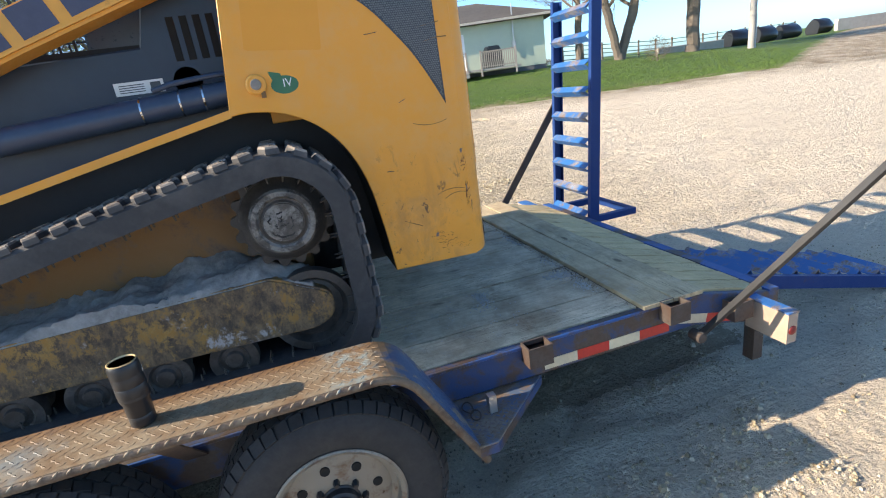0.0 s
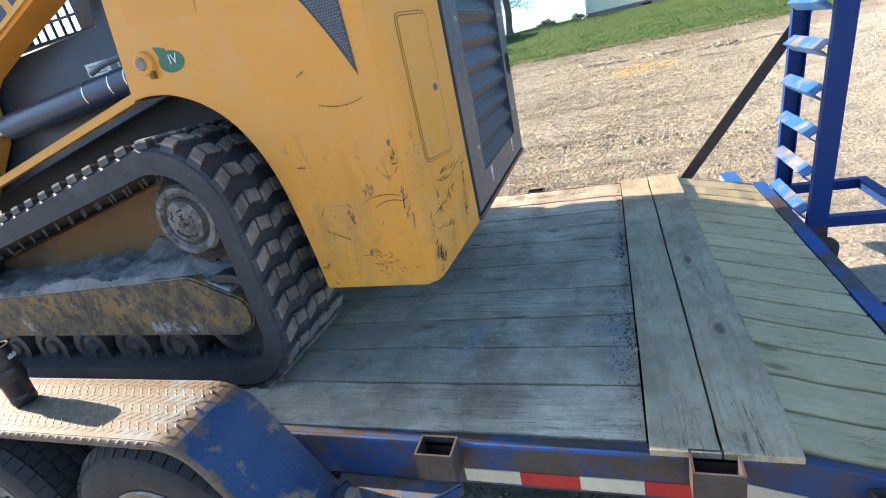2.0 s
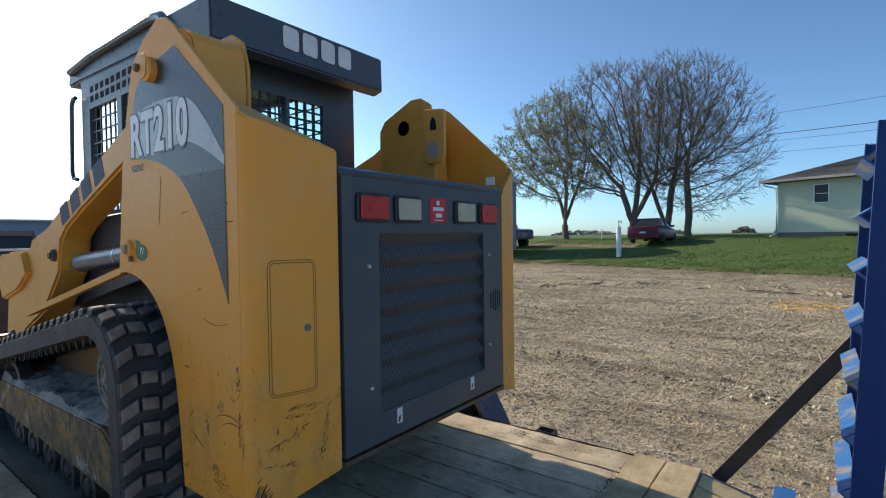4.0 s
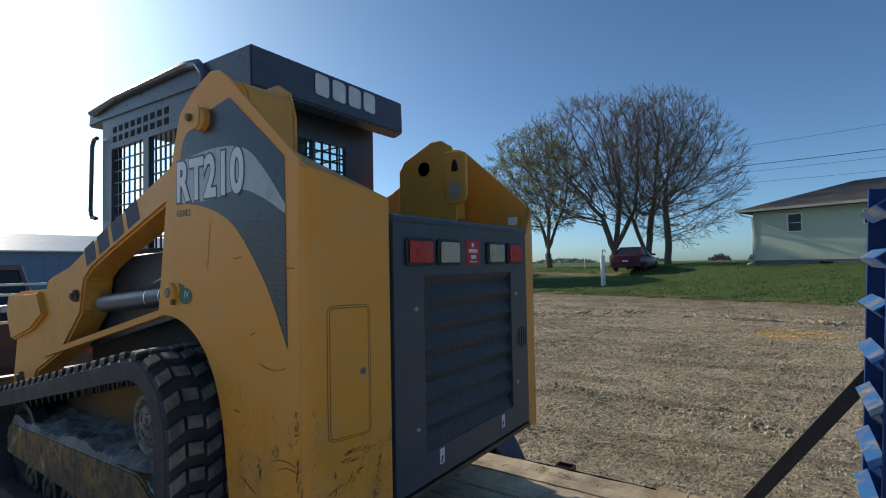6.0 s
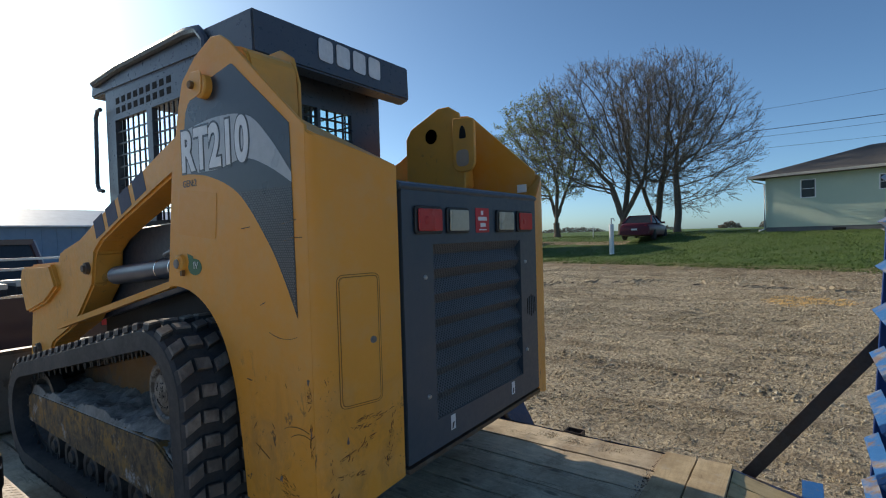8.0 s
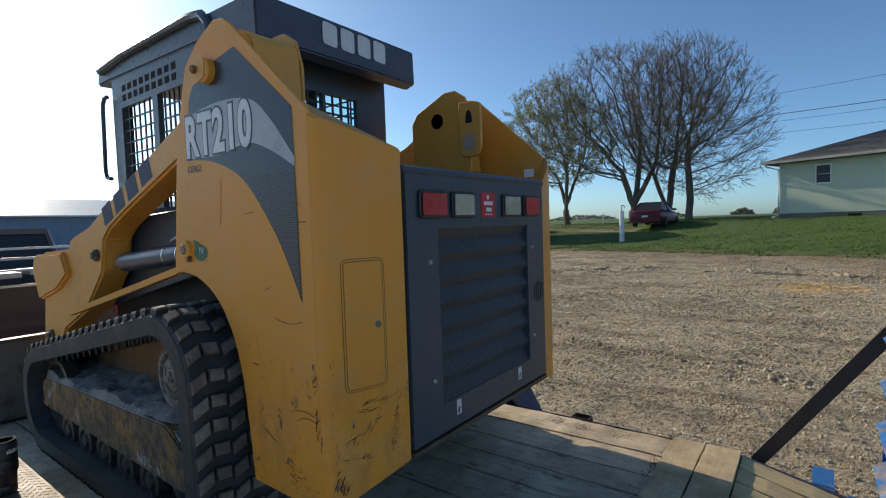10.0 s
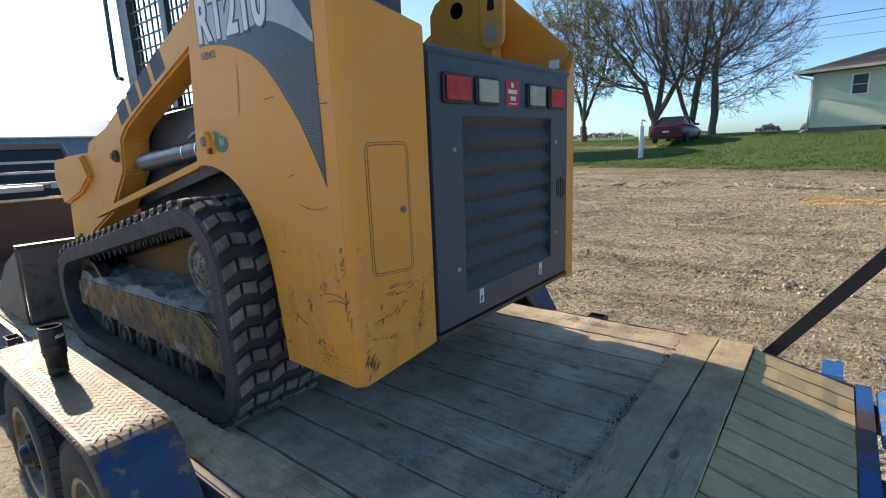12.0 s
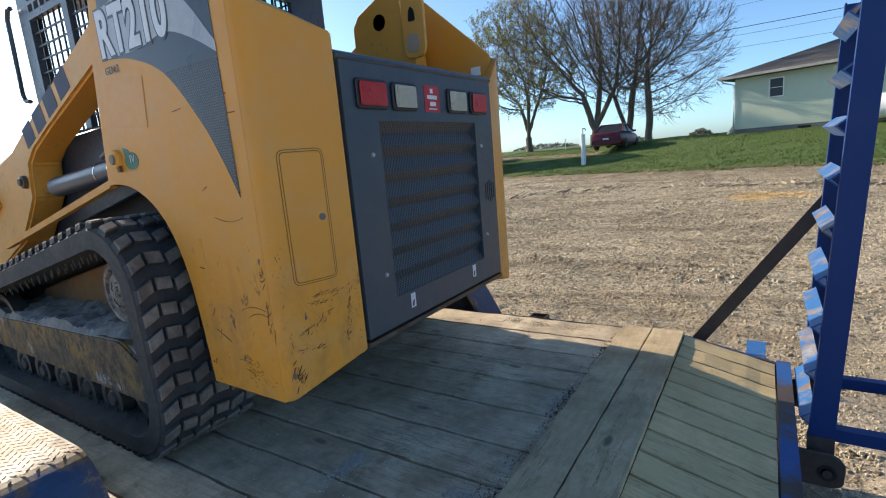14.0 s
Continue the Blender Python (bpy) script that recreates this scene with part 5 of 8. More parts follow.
def build_tower(s):
    """Inner plate, cap and pivot of the loader tower."""
    a, b = span(1.80, 1.815, s)
    inner = [(0.70, 1.6), (0.71, 2.40), (0.75, 2.455), (0.95, 2.545), (1.02, 2.545), (1.09, 2.50), (1.12, 2.40), (1.12, 2.05), (1.3, 1.95), (1.3, 1.6)]
    t = part("tower_plate", rprism(inner, a, b, w=0.004), YELLOW_ARM, loader, "yellow inner tower plate")
    a, b = span(1.60, 1.795, s)
    hump = rounded([(0.80, 2.10), (0.80, 2.44), (0.93, 2.535), (1.0, 2.51), (1.12, 2.475), (1.13, 2.28), (1.05, 2.10)], [0.0, 0.05, 0.05, 0.05, 0.06, 0.03, 0.0], 4)
    part("arm_end", rprism(hump if s > 0 else [(0.80, 2.1), (0.80, 2.4), (0.93, 2.48), (1.02, 2.46), (1.05, 2.1)], a, b, w=0.008, seg=2), YELLOW_ARM, t, "rounded yellow end of the lift arm")
    bm = bmesh.new()
    for q, lo_, hi_ in (((0.9, 2.393), 1.812, 1.819), ):
        c0, c1 = span(lo_, hi_, s)
        lathe(bm, [(0.001, c1 if s > 0 else c0), (0.042, c1 if s > 0 else c0)], 20, "y", (q[0], 0, q[1]))
    part("pivot_hole", bm, GAP, t)
    bm = bmesh.new()
    d = 1 if s > 0 else -1
    y = mirror_y(1.57, s)
    lathe(bm, [(0.001, y - 0.03 * d), (0.036, y - 0.03 * d), (0.042, y - 0.024 * d), (0.042, y)], 30, "y", (0.905, 0, 2.375))
    boss = part("pivot_boss", bm, YELLOW_ARM, t, "round yellow pivot boss", True)
    a, b = span(1.537, 1.5395, s)
    part("keeper_plate", rprism(rounded([(0.835, 2.33), (0.925, 2.345), (0.93, 2.425), (0.85, 2.43)], 0.02, 4), a, b, w=0.001), YELLOW_ARM, boss, "yellow pin keeper plate")
    bm = bmesh.new()
    lathe(bm, [(0.001, y - 0.046 * d), (0.012, y - 0.046 * d), (0.015, y - 0.042 * d), (0.015, y - 0.032 * d)], 8, "y", (0.868, 0, 2.383))
    part("keeper_bolt", bm, CASTING, boss, "rusty bolt head")


build_tower(1)
build_tower(-1)


def build_arm(s):
    a, b = span(1.625, 1.765, s)
    prof = [(0.98, 2.50), (0.60, 2.285), (0.0, 2.068), (-0.52, 1.862), (-0.80, 1.80), (-0.84, 1.74), (-1.30, 1.72), (-1.44, 1.66), (-1.45, 1.50), (-1.33, 1.43), (-1.40, 1.12), (-1.30, 1.04), (-1.14, 1.08),
            (-0.98, 1.26), (-0.62, 1.40), (-0.36, 1.62), (-0.315, 1.79), (-0.22, 1.85), (0.0, 1.932), (0.52, 2.108), (0.95, 2.26)]
    arm = part("lift_arm", rprism(prof, a, b, w=0.012, seg=2), YELLOW_ARM, loader, "yellow lift arm with worn paint")
    yo = mirror_y(1.625, s)
    d = 1 if s > 0 else -1
    for x, z, r in ((-0.40, 1.71, 0.03), (-1.22, 1.2, 0.035)):
        bm = bmesh.new()
        lathe(bm, [(0.001, yo - 0.03 * d), (r * 0.6, yo - 0.03 * d), (r * 0.65, yo - 0.02 * d), (r, yo - 0.018 * d), (r * 1.1, yo)], 20, "y", (x, 0, z))
        part("pivot_pin", bm, CASTING, arm, "dirty steel pivot pin", True)
    # blunt block at the knee of the arm
    a, b = span(1.595, 1.80, s)
    part("arm_knee", rprism([(-1.43, 1.60), (-1.38, 1.705), (-0.89, 1.725), (-0.80, 1.60), (-1.0, 1.50), (-1.33, 1.42)], a, b, w=0.012, seg=2), YELLOW_ARM, arm, "blunt yellow block at the knee of the lift arm")
    # lift cylinder
    ym = mirror_y(1.69, s)
    bm = bmesh.new()
    rod(bm, (-0.22, ym, 1.672), (0.64, ym, 1.742), 0.046, n=24)
    cy = part("lift_cylinder", bm, HOSE, loader, "grey hydraulic lift cylinder", True)
    bm = bmesh.new()
    rod(bm, (-0.42, ym, 1.655), (-0.2, ym, 1.673), 0.024, n=16)
    part("cylinder_rod", bm, CHROME, cy, "bright chromed rod", True)
    if s > 0:
        for x in (0.28, 0.41, 0.49):
            bm = bmesh.new()
            z = 1.672 + (x + 0.22) * 0.0814
            lathe(bm, [(0.0465, -0.003), (0.0478, -0.003), (0.0478, 0.003), (0.0465, 0.003)], 20, "x", (x, ym, z))
            part("hose_clamp", bm, CHROME, cy)
        bm = bmesh.new()
        pipe(bm, [(0.33, ym - 0.02, 1.775), (0.4, ym - 0.03, 1.79), (0.52, ym - 0.03, 1.8), (0.64, ym - 0.02, 1.805)], 0.01)
        part("steel_line", bm, HOSE, cy, "", True)
        # cylinder pin boss on the plate
        bm = bmesh.new()
        lathe(bm, [(0.001, 1.55), (0.02, 1.55), (0.021, 1.554), (0.028, 1.553), (0.034, 1.557), (0.036, 1.57)], 24, "y", (0.678, 0, 1.747))
        pb = part("pin_boss", bm, YELLOW_ARM, loader, "round pin boss with a steel pin", True)
        bm = bmesh.new()
        lathe(bm, [(0.001, 1.546), (0.017, 1.546), (0.019, 1.551)], 20, "y", (0.678, 0, 1.747))
        part("pin_end", bm, HUB_STEEL, pb, "grey steel pin end", True)
        bm = rbox(0.688, 0.704, 1.556, 1.567, 1.7, 1.722, 0.003)
        part("pin_keeper", bm, CASTING, pb, "small rusty keeper tab")


build_arm(1)
build_arm(-1)


def build_body():
    body = part("chassis", rbox(-0.85, 1.25, 1.86, 2.86, 0.92, 1.95, 0.02), DARK, loader, "dark chassis tub")
    # grey side panel below the arm
    for s in (1, -1):
        a, b = span(1.775, 1.80, s)
        pn = part("side_panel", rprism([(-0.78, 1.38), (0.66, 1.68), (0.70, 2.10), (0.36, 2.10), (0.31, 1.93), (-0.78, 1.89)], a, b, w=0.006), PANEL, loader, "dark blue-grey panel with vent slots")
        if s > 0:
            for k in range(5):
                x = 0.42 + 0.045 * k
                bm = rbox(x, x + 0.026, 1.772, 1.776, 1.87, 2.02, 0.002, 1)
                part("vent_slot", bm, GAP, pn)
            bm = rbox(0.19, 0.355, 1.7725, 1.7745, 1.775, 1.82, 0.001, 1)
            lb = part("warning_label", bm, LABEL, pn, "white label with fine print")
            bm = bmesh.new()
            for k in range(4):
                box(bm, 0.205, 0.29, 1.7715, 1.7724, 1.783 + 0.008 * k, 1.786 + 0.008 * k)
            box(bm, 0.31, 0.345, 1.7715, 1.7724, 1.782, 1.812)
            part("print", bm, DECAL, lb)
            bm = bmesh.new()
            lathe(bm, [(0.001, 1.7735), (0.05, 1.7735)], 20, "y", (0.44, 0, 1.80))
            part("service_hole", bm, GAP, pn)
    # engine cover and rear door
    X = 1.55
    y0, y1 = 1.85, 2.87
    part("engine_hood", rprism([(0.9, 1.9), (0.9, 2.06), (1.53, 2.012), (X + 0.008, 2.0), (X + 0.008, 1.985), (1.5, 1.96)], y0 - 0.005, y1 + 0.005, w=0.006), GREY, loader, "grey engine hood")
    bm = bmesh.new()
    gy0, gy1, gz0, gz1 = 2.02, 2.70, 1.165, 1.795
    for b in ((y0 + 0.004, gy0, 1.06, 1.982), (gy1, y1 - 0.004, 1.06, 1.982), (gy0, gy1, 1.06, gz0), (gy0, gy1, gz1, 1.982)):
        box(bm, X - 0.04, X, *b)
    bmesh.ops.remove_doubles(bm, verts=bm.verts, dist=0.0005)
    door = part("rear_door", bm, GREY, loader, "dark grey rear engine door with a perforated grille")
    part("lower_lip", rbox(X - 0.05, X + 0.004, y0, y1, 1.034, 1.05, 0.003), CASTING, loader, "dusty brown edge under the rear door")
    bm = bmesh.new()
    box(bm, X - 0.09, X - 0.085, gy0, gy1, gz0, gz1)
    part("grille_backing", bm, DARK, door)
    # folded perforated sheet: shallow pleats, each an upper and a lower face
    step, w = 0.0165, 0.002
    w_ = gy1 - gy0 - 0.002
    pitch, up_h, dip = (gz1 - gz0) / 7, 0.052, 0.027
    for k in range(7):
        z0 = gz0 + pitch * k
        sl = None
        for za_, zb_, xa_, xb_ in ((z0, z0 + up_h, 0.0, -dip), (z0 + up_h, z0 + pitch, -dip, 0.0)):
            d_ = Vector((xb_ - xa_, 0, zb_ - za_))
            h_ = d_.length
            d_.normalize()
            m = Matrix(((0, d_.x, d_.z, X - 0.006 + xa_), (1, 0, 0, gy0 + 0.001), (0, d_.z, -d_.x, za_), (0, 0, 0, 1)))
            bm = bmesh.new()
            box(bm, 0, w_, 0, h_, -0.0025, 0.0, m)
            sl = part("louvre" if sl is None else "return_fold", bm, LOUVRE, door if sl is None else sl, "dark grey perforated grille louvre" if sl is None else "")
            bm = bmesh.new()
            for sgn in (1, -1):
                c = -h_
                while c < w_:
                    a0, b0 = max(c, 0.0), min(c + h_, w_)
                    if b0 - a0 > 0.004:
                        za, zb = a0 - c, b0 - c
                        if sgn < 0:
                            za, zb = h_ - za, h_ - zb
                        p, q = Vector((a0, za, 0.0004)), Vector((b0, zb, 0.0004))
                        n_ = Vector(((q - p).y, -(q - p).x, 0)).normalized() * w
                        up_ = Vector((0, 0, 0.0015 if sgn > 0 else 0.0012))
                        v = [bm.verts.new(m @ r) for r in (p - n_, p + n_, q + n_, q - n_, p - n_ + up_, p + n_ + up_, q + n_ + up_, q - n_ + up_)]
                        for f in ((4, 5, 6, 7), (0, 1, 5, 4), (2, 3, 7, 6), (1, 2, 6, 5), (3, 0, 4, 7)):
                            bm.faces.new([v[i] for i in f])
                    c += step
            if sl.parent is door:
                tagged(part("perforated_sheet", bm, GRILLE, sl, "fine perforated steel sheet"), kind="stuff")
                first = sl
            else:
                tagged(part("perforated_sheet", bm, GRILLE, first, "fine perforated steel sheet"), kind="stuff")
    # lamps
    for nm, a, b, mt, lb in (("tail_lamp", 1.92, 2.063, RED_LENS, "red tail lamp"), ("reverse_lamp", 2.107, 2.24, CLEAR_LENS, "clear reversing lamp"),
                             ("reverse_lamp", 2.477, 2.615, CLEAR_LENS, "clear reversing lamp"), ("tail_lamp", 2.665, 2.80, RED_LENS, "red tail lamp")):
        bm = rprism(rounded([(a - 0.008, 1.832), (b + 0.008, 1.832), (b + 0.008, 1.93), (a - 0.008, 1.93)], 0.014, 3), X + 0.0005, X + 0.012, "x", 0.003)
        lm = part(nm, bm, BLACK, door, lb)
        bm = rprism(rounded([(a + 0.004, 1.842), (b - 0.004, 1.842), (b - 0.004, 1.92), (a + 0.004, 1.92)], 0.008, 3), X + 0.0125, X + 0.019, "x", 0.003)
        ln = part("lens", bm, mt, lm, lb.split(" ")[0] + " ribbed lens")
        if mt is CLEAR_LENS:
            bm = bmesh.new()
            for k in range(6):
                box(bm, X + 0.0195, X + 0.0215, a + 0.012, b - 0.012, 1.85 + 0.0115 * k, 1.857 + 0.0115 * k)
            part("lens_ribs", bm, mt, ln)
        else:
            bm = bmesh.new()
            lathe(bm, [(0.001, X + 0.022), (0.01, X + 0.0215), (0.014, X + 0.0195)], 14, "x", (0, a + 0.045, 1.88))
            part("reflex_spot", bm, mt, ln)
    bm = rbox(X + 0.0005, X + 0.002, 2.31, 2.415, 1.833, 1.933, 0.0006, 1)
    pl = part("dealer_plate", bm, RED_DECAL, door, "small red plate with pale marks")
    bm = bmesh.new()
    box(bm, X + 0.0025, X + 0.0032, 2.35, 2.368, 1.905, 1.922)
    box(bm, X + 0.0025, X + 0.0032, 2.328, 2.396, 1.882, 1.897)
    box(bm, X + 0.0025, X + 0.0032, 2.345, 2.385, 1.856, 1.872)
    box(bm, X + 0.0025, X + 0.0032, 2.335, 2.392, 1.842, 1.847)
    part("plate_marks", bm, WHITE_DECAL, pl)
    bolt = None
    for y, z in ((1.97, 1.681), (1.973, 1.261), (2.745, 1.691), (2.745, 1.272)):
        m = Matrix.Translation((X, y, z))
        if bolt is None:
            bm = bmesh.new()
            lathe(bm, [(0.001, 0.007), (0.007, 0.006), (0.0095, 0.0), (0.0095, -0.001)], 10, "x")
            bolt = part("bolt", bm, BOLT, door, "zinc bolt head", at=m)
        else:
            same_mesh(bolt, door, m)
    for y in (2.10, 2.58):
        bm = rbox(X + 0.0005, X + 0.002, y, y + 0.028, 1.10, 1.155, 0.0005, 1)
        tg = part("sticker", bm, WHITE_DECAL, door, "small white warning sticker")
        bm = bmesh.new()
        prism(bm, [(y + 0.004, 1.105), (y + 0.014, 1.105), (y + 0.02, 1.13), (y + 0.008, 1.125)], X + 0.0022, X + 0.0028, "x")
        part("sticker_mark", bm, DECAL, tg)
    for k in range(5):
        bm = rbox(X + 0.0004, X + 0.0014, 2.757 + 0.02 * k, 2.764 + 0.02 * k, 1.425 + 0.008 * abs(k - 2), 1.53 - 0.008 * abs(k - 2), 0.0003, 1)
        part("vent_slit", bm, GAP, door)
    # label and lip on the far tower
    bm = rbox(1.43, 1.48, 2.92, 2.925, 2.035, 2.075, 0.001, 1)
    part("guide_label", bm, LABEL, loader, "small pale label")
    # slotted bracket between the plates of the far tower
    br = part("slot_bracket", rprism(rounded([(1.06, 2.47), (1.20, 2.455), (1.20, 2.17), (1.06, 2.17)], [0.02, 0.03, 0.06, 0.06], 4), 2.882, 2.904, w=0.004), YELLOW_ARM, loader, "yellow slotted bracket")
    bm = bmesh.new()
    prism(bm, rounded([(1.105, 2.35), (1.15, 2.35), (1.145, 2.40), (1.125, 2.425), (1.11, 2.40)], 0.012, 3), 2.8795, 2.8815)
    part("slot", bm, GAP, br)
    part("pale_pad", rprism(rounded([(1.085, 2.20), (1.165, 2.20), (1.165, 2.29), (1.085, 2.29)], 0.03, 4), 2.879, 2.8815, w=0.0008), CREAM, br, "pale bare patch")
    return body


build_body()


def build_cab():
    cab = new("cab")
    cab.parent = loader
    tagged(cab, "grey operator cab with mesh side guards")
    y0, y1 = 1.87, 2.85
    # roof with rear visor
    prof = [(-0.92, 2.73), (-0.90, 2.83), (-0.86, 2.845), (0.76, 2.805), (0.765, 2.62), (0.70, 2.60), (0.54, 2.70), (-0.80, 2.735)]
    part("roof", rprism(prof, y0 - 0.01, y1 + 0.03, w=0.008, seg=2), CAB, cab, "dark grey cab roof with deep rear visor")
    # side rail tube along the roof
    for y in (y0 - 0.022, y1 + 0.04):
        bm = bmesh.new()
        pipe(bm, [(-0.84, y, 2.80), (-0.5, y, 2.825), (0.25, y, 2.825), (0.36, y, 2.81), (0.42, y, 2.75), (0.43, y, 2.6)], 0.022)
        part("roof_tube", bm, CAB, cab, "", True)
    for y in (y0, y1 - 0.03):
        bm = bmesh.new()
        # wall with two guard openings
        hi = 2.55 if y == y0 else 2.69
        p, q, r_ = (-0.23, -0.17, 0.135) if y == y0 else (-0.13, -0.07, 0.44)
        for b in ((-0.74, -0.62, 1.5, 2.735), (p, q, 1.5, 2.735), (r_, 0.55, 1.5, 2.735), (-0.62, p, hi, 2.735), (q, r_, hi, 2.735),
                  (-0.62, p, 1.5, 1.945), (q, r_, 1.5, 1.945)):
            box(bm, b[0], b[1], y, y + 0.03, b[2], b[3])
        bmesh.ops.remove_doubles(bm, verts=bm.verts, dist=0.0005)
        w = part("side_wall", bm, CAB, cab, "grey cab side with guard openings")
        bm = bmesh.new()
        for (a, b) in ((-0.62, p), (q, r_)):
            n = 6 if b - a > 0.3 else 4
            for k in range(1, n):
                x = a + (b - a) * k / n
                box(bm, x - 0.004, x + 0.004, y + 0.011, y + 0.019, 1.945, hi)
            for k in range(1, 9):
                z = 1.945 + (hi - 1.945) * k / 9
                box(bm, a, b, y + 0.0115, y + 0.0185, z - 0.004, z + 0.004)
        part("mesh_guard", bm, BLACK, w, "welded steel mesh guard")
        # vent holes above the openings
        for k in range(9 if y == y0 else 0):
            for j in range(2):
                x = -0.60 + 0.075 * k
                part("vent_hole", rbox(x, x + 0.045, y - 0.0015, y - 0.0002, 2.585 + 0.055 * j, 2.62 + 0.055 * j, 0.0004, 1), GAP, w)
    # rear wall with a window
    bm = bmesh.new()
    xr = 0.55
    for b in ((y0 + 0.03, 2.12, 1.5, 2.70), (2.62, y1 - 0.03, 1.5, 2.70), (2.12, 2.62, 1.5, 2.27), (2.12, 2.62, 2.52, 2.70), (2.375, 2.395, 2.27, 2.52)):
        box(bm, xr - 0.03, xr, *b)
    bmesh.ops.remove_doubles(bm, verts=bm.verts, dist=0.0005)
    rw = part("rear_wall", bm, CAB, cab, "grey cab back with a meshed window")
    bm = bmesh.new()
    for k in range(1, 9):
        y = 2.12 + 0.5 * k / 9
        box(bm, xr - 0.018, xr - 0.010, y - 0.005, y + 0.005, 2.28, 2.52)
    for k in range(1, 5):
        z = 2.28 + 0.24 * k / 5
        box(bm, xr - 0.0175, xr - 0.0105, 2.12, 2.62, z - 0.005, z + 0.005)
    part("mesh_guard", bm, BLACK, rw, "welded steel mesh guard")
    bm = bmesh.new()
    box(bm, xr - 0.027, xr - 0.023, 2.12, 2.62, 2.27, 2.52)
    part("rear_glass", bm, TINTED, rw, "blue-green tinted glass").visible_shadow = False
    # grab rail
    bm = bmesh.new()
    y = y0 - 0.03
    pipe(bm, [(-0.74, y, 2.63), (-0.78, y, 2.63), (-0.81, y, 2.59), (-0.83, y, 2.2), (-0.81, y, 2.16), (-0.75, y, 2.15)], 0.012)
    part("grab_rail", bm, GREY, cab, "bent grey grab rail", True)
    # seat and front posts
    for y in (y0 + 0.03, y1 - 0.09):
        part("front_post", rbox(-0.78, -0.70, y, y + 0.06, 1.5, 2.735, 0.01), CAB, cab)
    # emblem blocks on the visor
    bm = bmesh.new()
    yy = 2.21
    for k in range(4):
        a = yy + 0.112 * k
        prism(bm, rounded([(a, 2.68), (a + 0.088, 2.675), (a + 0.088, 2.78), (a, 2.785)], 0.018, 3), 0.7655, 0.7685, "x")
    tagged(part("emblem", bm, WHITE_DECAL, cab, "white maker's emblem of plain blocks"), kind="stuff")


build_cab()


def decal(name, pts, material, y, parent, label="", th=0.0008):
    bm = bmesh.new()
    prism(bm, pts, y - th, y)
    return part(name, bm, material, parent, label)


def build_decals():
    y = 1.5692
    low_edge = curve_through([(1.366, 1.585), (1.30, 1.715), (1.225, 1.83), (1.08, 1.985), (0.90, 2.06), (0.72, 2.085)], 6)
    dk = rounded([(0.735, 2.20), (0.755, 2.33), (0.86, 2.39), (1.065, 2.425), (1.358, 2.18)], [0.01, 0.05, 0.02, 0.01, 0], 3) + low_edge
    decal("dark_swoosh", dk, DECAL, y, side_near, "dark curved decal on the tower")
    band = curve_through([(0.75, 2.245), (0.95, 2.262), (1.14, 2.24), (1.25, 2.16), (1.362, 2.03)], 5) + curve_through([(1.362, 2.0), (1.25, 2.06), (1.12, 2.10), (0.95, 2.08), (0.72, 2.085)], 5)
    decal("silver_swoosh", band, SILVER_DECAL, y - 0.001, side_near, "silver curved band")
    # perforated field low in the dark decal
    edge_z, edge_x = [p[1] for p in low_edge], [p[0] for p in low_edge]
    bm = bmesh.new()
    for i in range(60):
        for j in range(54):
            x, z = 1.0 + 0.0088 * i + (0.0044 if j % 2 else 0), 1.6 + 0.0076 * j
            if np.interp(z, edge_z, edge_x) + 0.008 < x < 1.358 and z < 1.995:
                box(bm, x - 0.003, x + 0.003, y - 0.0016, y - 0.0008, z - 0.0026, z + 0.0026)
    tagged(part("perforation_pattern", bm, PERF, side_near), kind="stuff")
    up = pose(0, 0, 0, 90, 0, 0)
    lettering("model_letters_edge", "RT210", 0.205, Matrix.Translation((0.714, y - 0.0022, 2.096)) @ up, DECAL, side_near, "", 0.0004, 0.74, 0.015, 1.08)
    lettering("model_letters", "RT210", 0.205, Matrix.Translation((0.714, y - 0.0034, 2.096)) @ up, WHITE_DECAL, side_near, "white model lettering", 0.0004, 0.74, 0.007, 1.08)
    lettering("version_letters", "GEN:2", 0.036, Matrix.Translation((0.715, y - 0.001, 2.035)) @ up, DECAL, side_near, "small dark lettering", 0.0004)
    # four-cornered patch, a little deeper orange than the paint around it
    decal("orange_patch", rounded([(0.665, 1.86), (0.925, 1.835), (0.945, 2.0), (0.69, 2.03)], 0.01), YELLOW_DEEP, y, side_near, "slightly deeper orange-yellow patch on the side plate")
    bm = bmesh.new()
    prism(bm, [(0.775 + 0.048 * math.cos(a) * 1.0, 1.735 + 0.031 * math.sin(a)) for a in [2 * math.pi * k / 24 for k in range(24)]], y - 0.0008, y)
    prism(bm, [(0.725, 1.785), (0.765, 1.775), (0.775, 1.75), (0.74, 1.74)], y - 0.0012, y - 0.0004)
    lf = part("leaf_badge", bm, GREEN_DECAL, side_near, "green oval leaf badge")
    lettering("badge_letters", "IV", 0.04, Matrix.Translation((0.768, y - 0.0024, 1.728)) @ up, WHITE_DECAL, lf, "", 0.0004)
    # emblem on the arm: plain blocks along the beam
    ya = 1.6245
    d = Vector((0.6, 0, 0.217)).normalized()
    n_ = Vector((-d.z, 0, d.x))
    o = Vector((-0.27, 0, 1.85))
    m = Matrix(((d.x, 0, n_.x, o.x), (0, 1, 0, ya), (d.z, 0, n_.z, o.z), (0, 0, 0, 1)))
    bm = bmesh.new()
    for k in range(4):
        box(bm, 0.16 * k, 0.16 * k + 0.118, -0.001, 0.0, 0.01, 0.105, m)
    tagged(part("emblem", bm, BLUE_GREY_DECAL, loader, "dark maker's emblem of plain blocks on the arm"), kind="stuff")
    # scratches and gouges
    rng = random.Random(11)
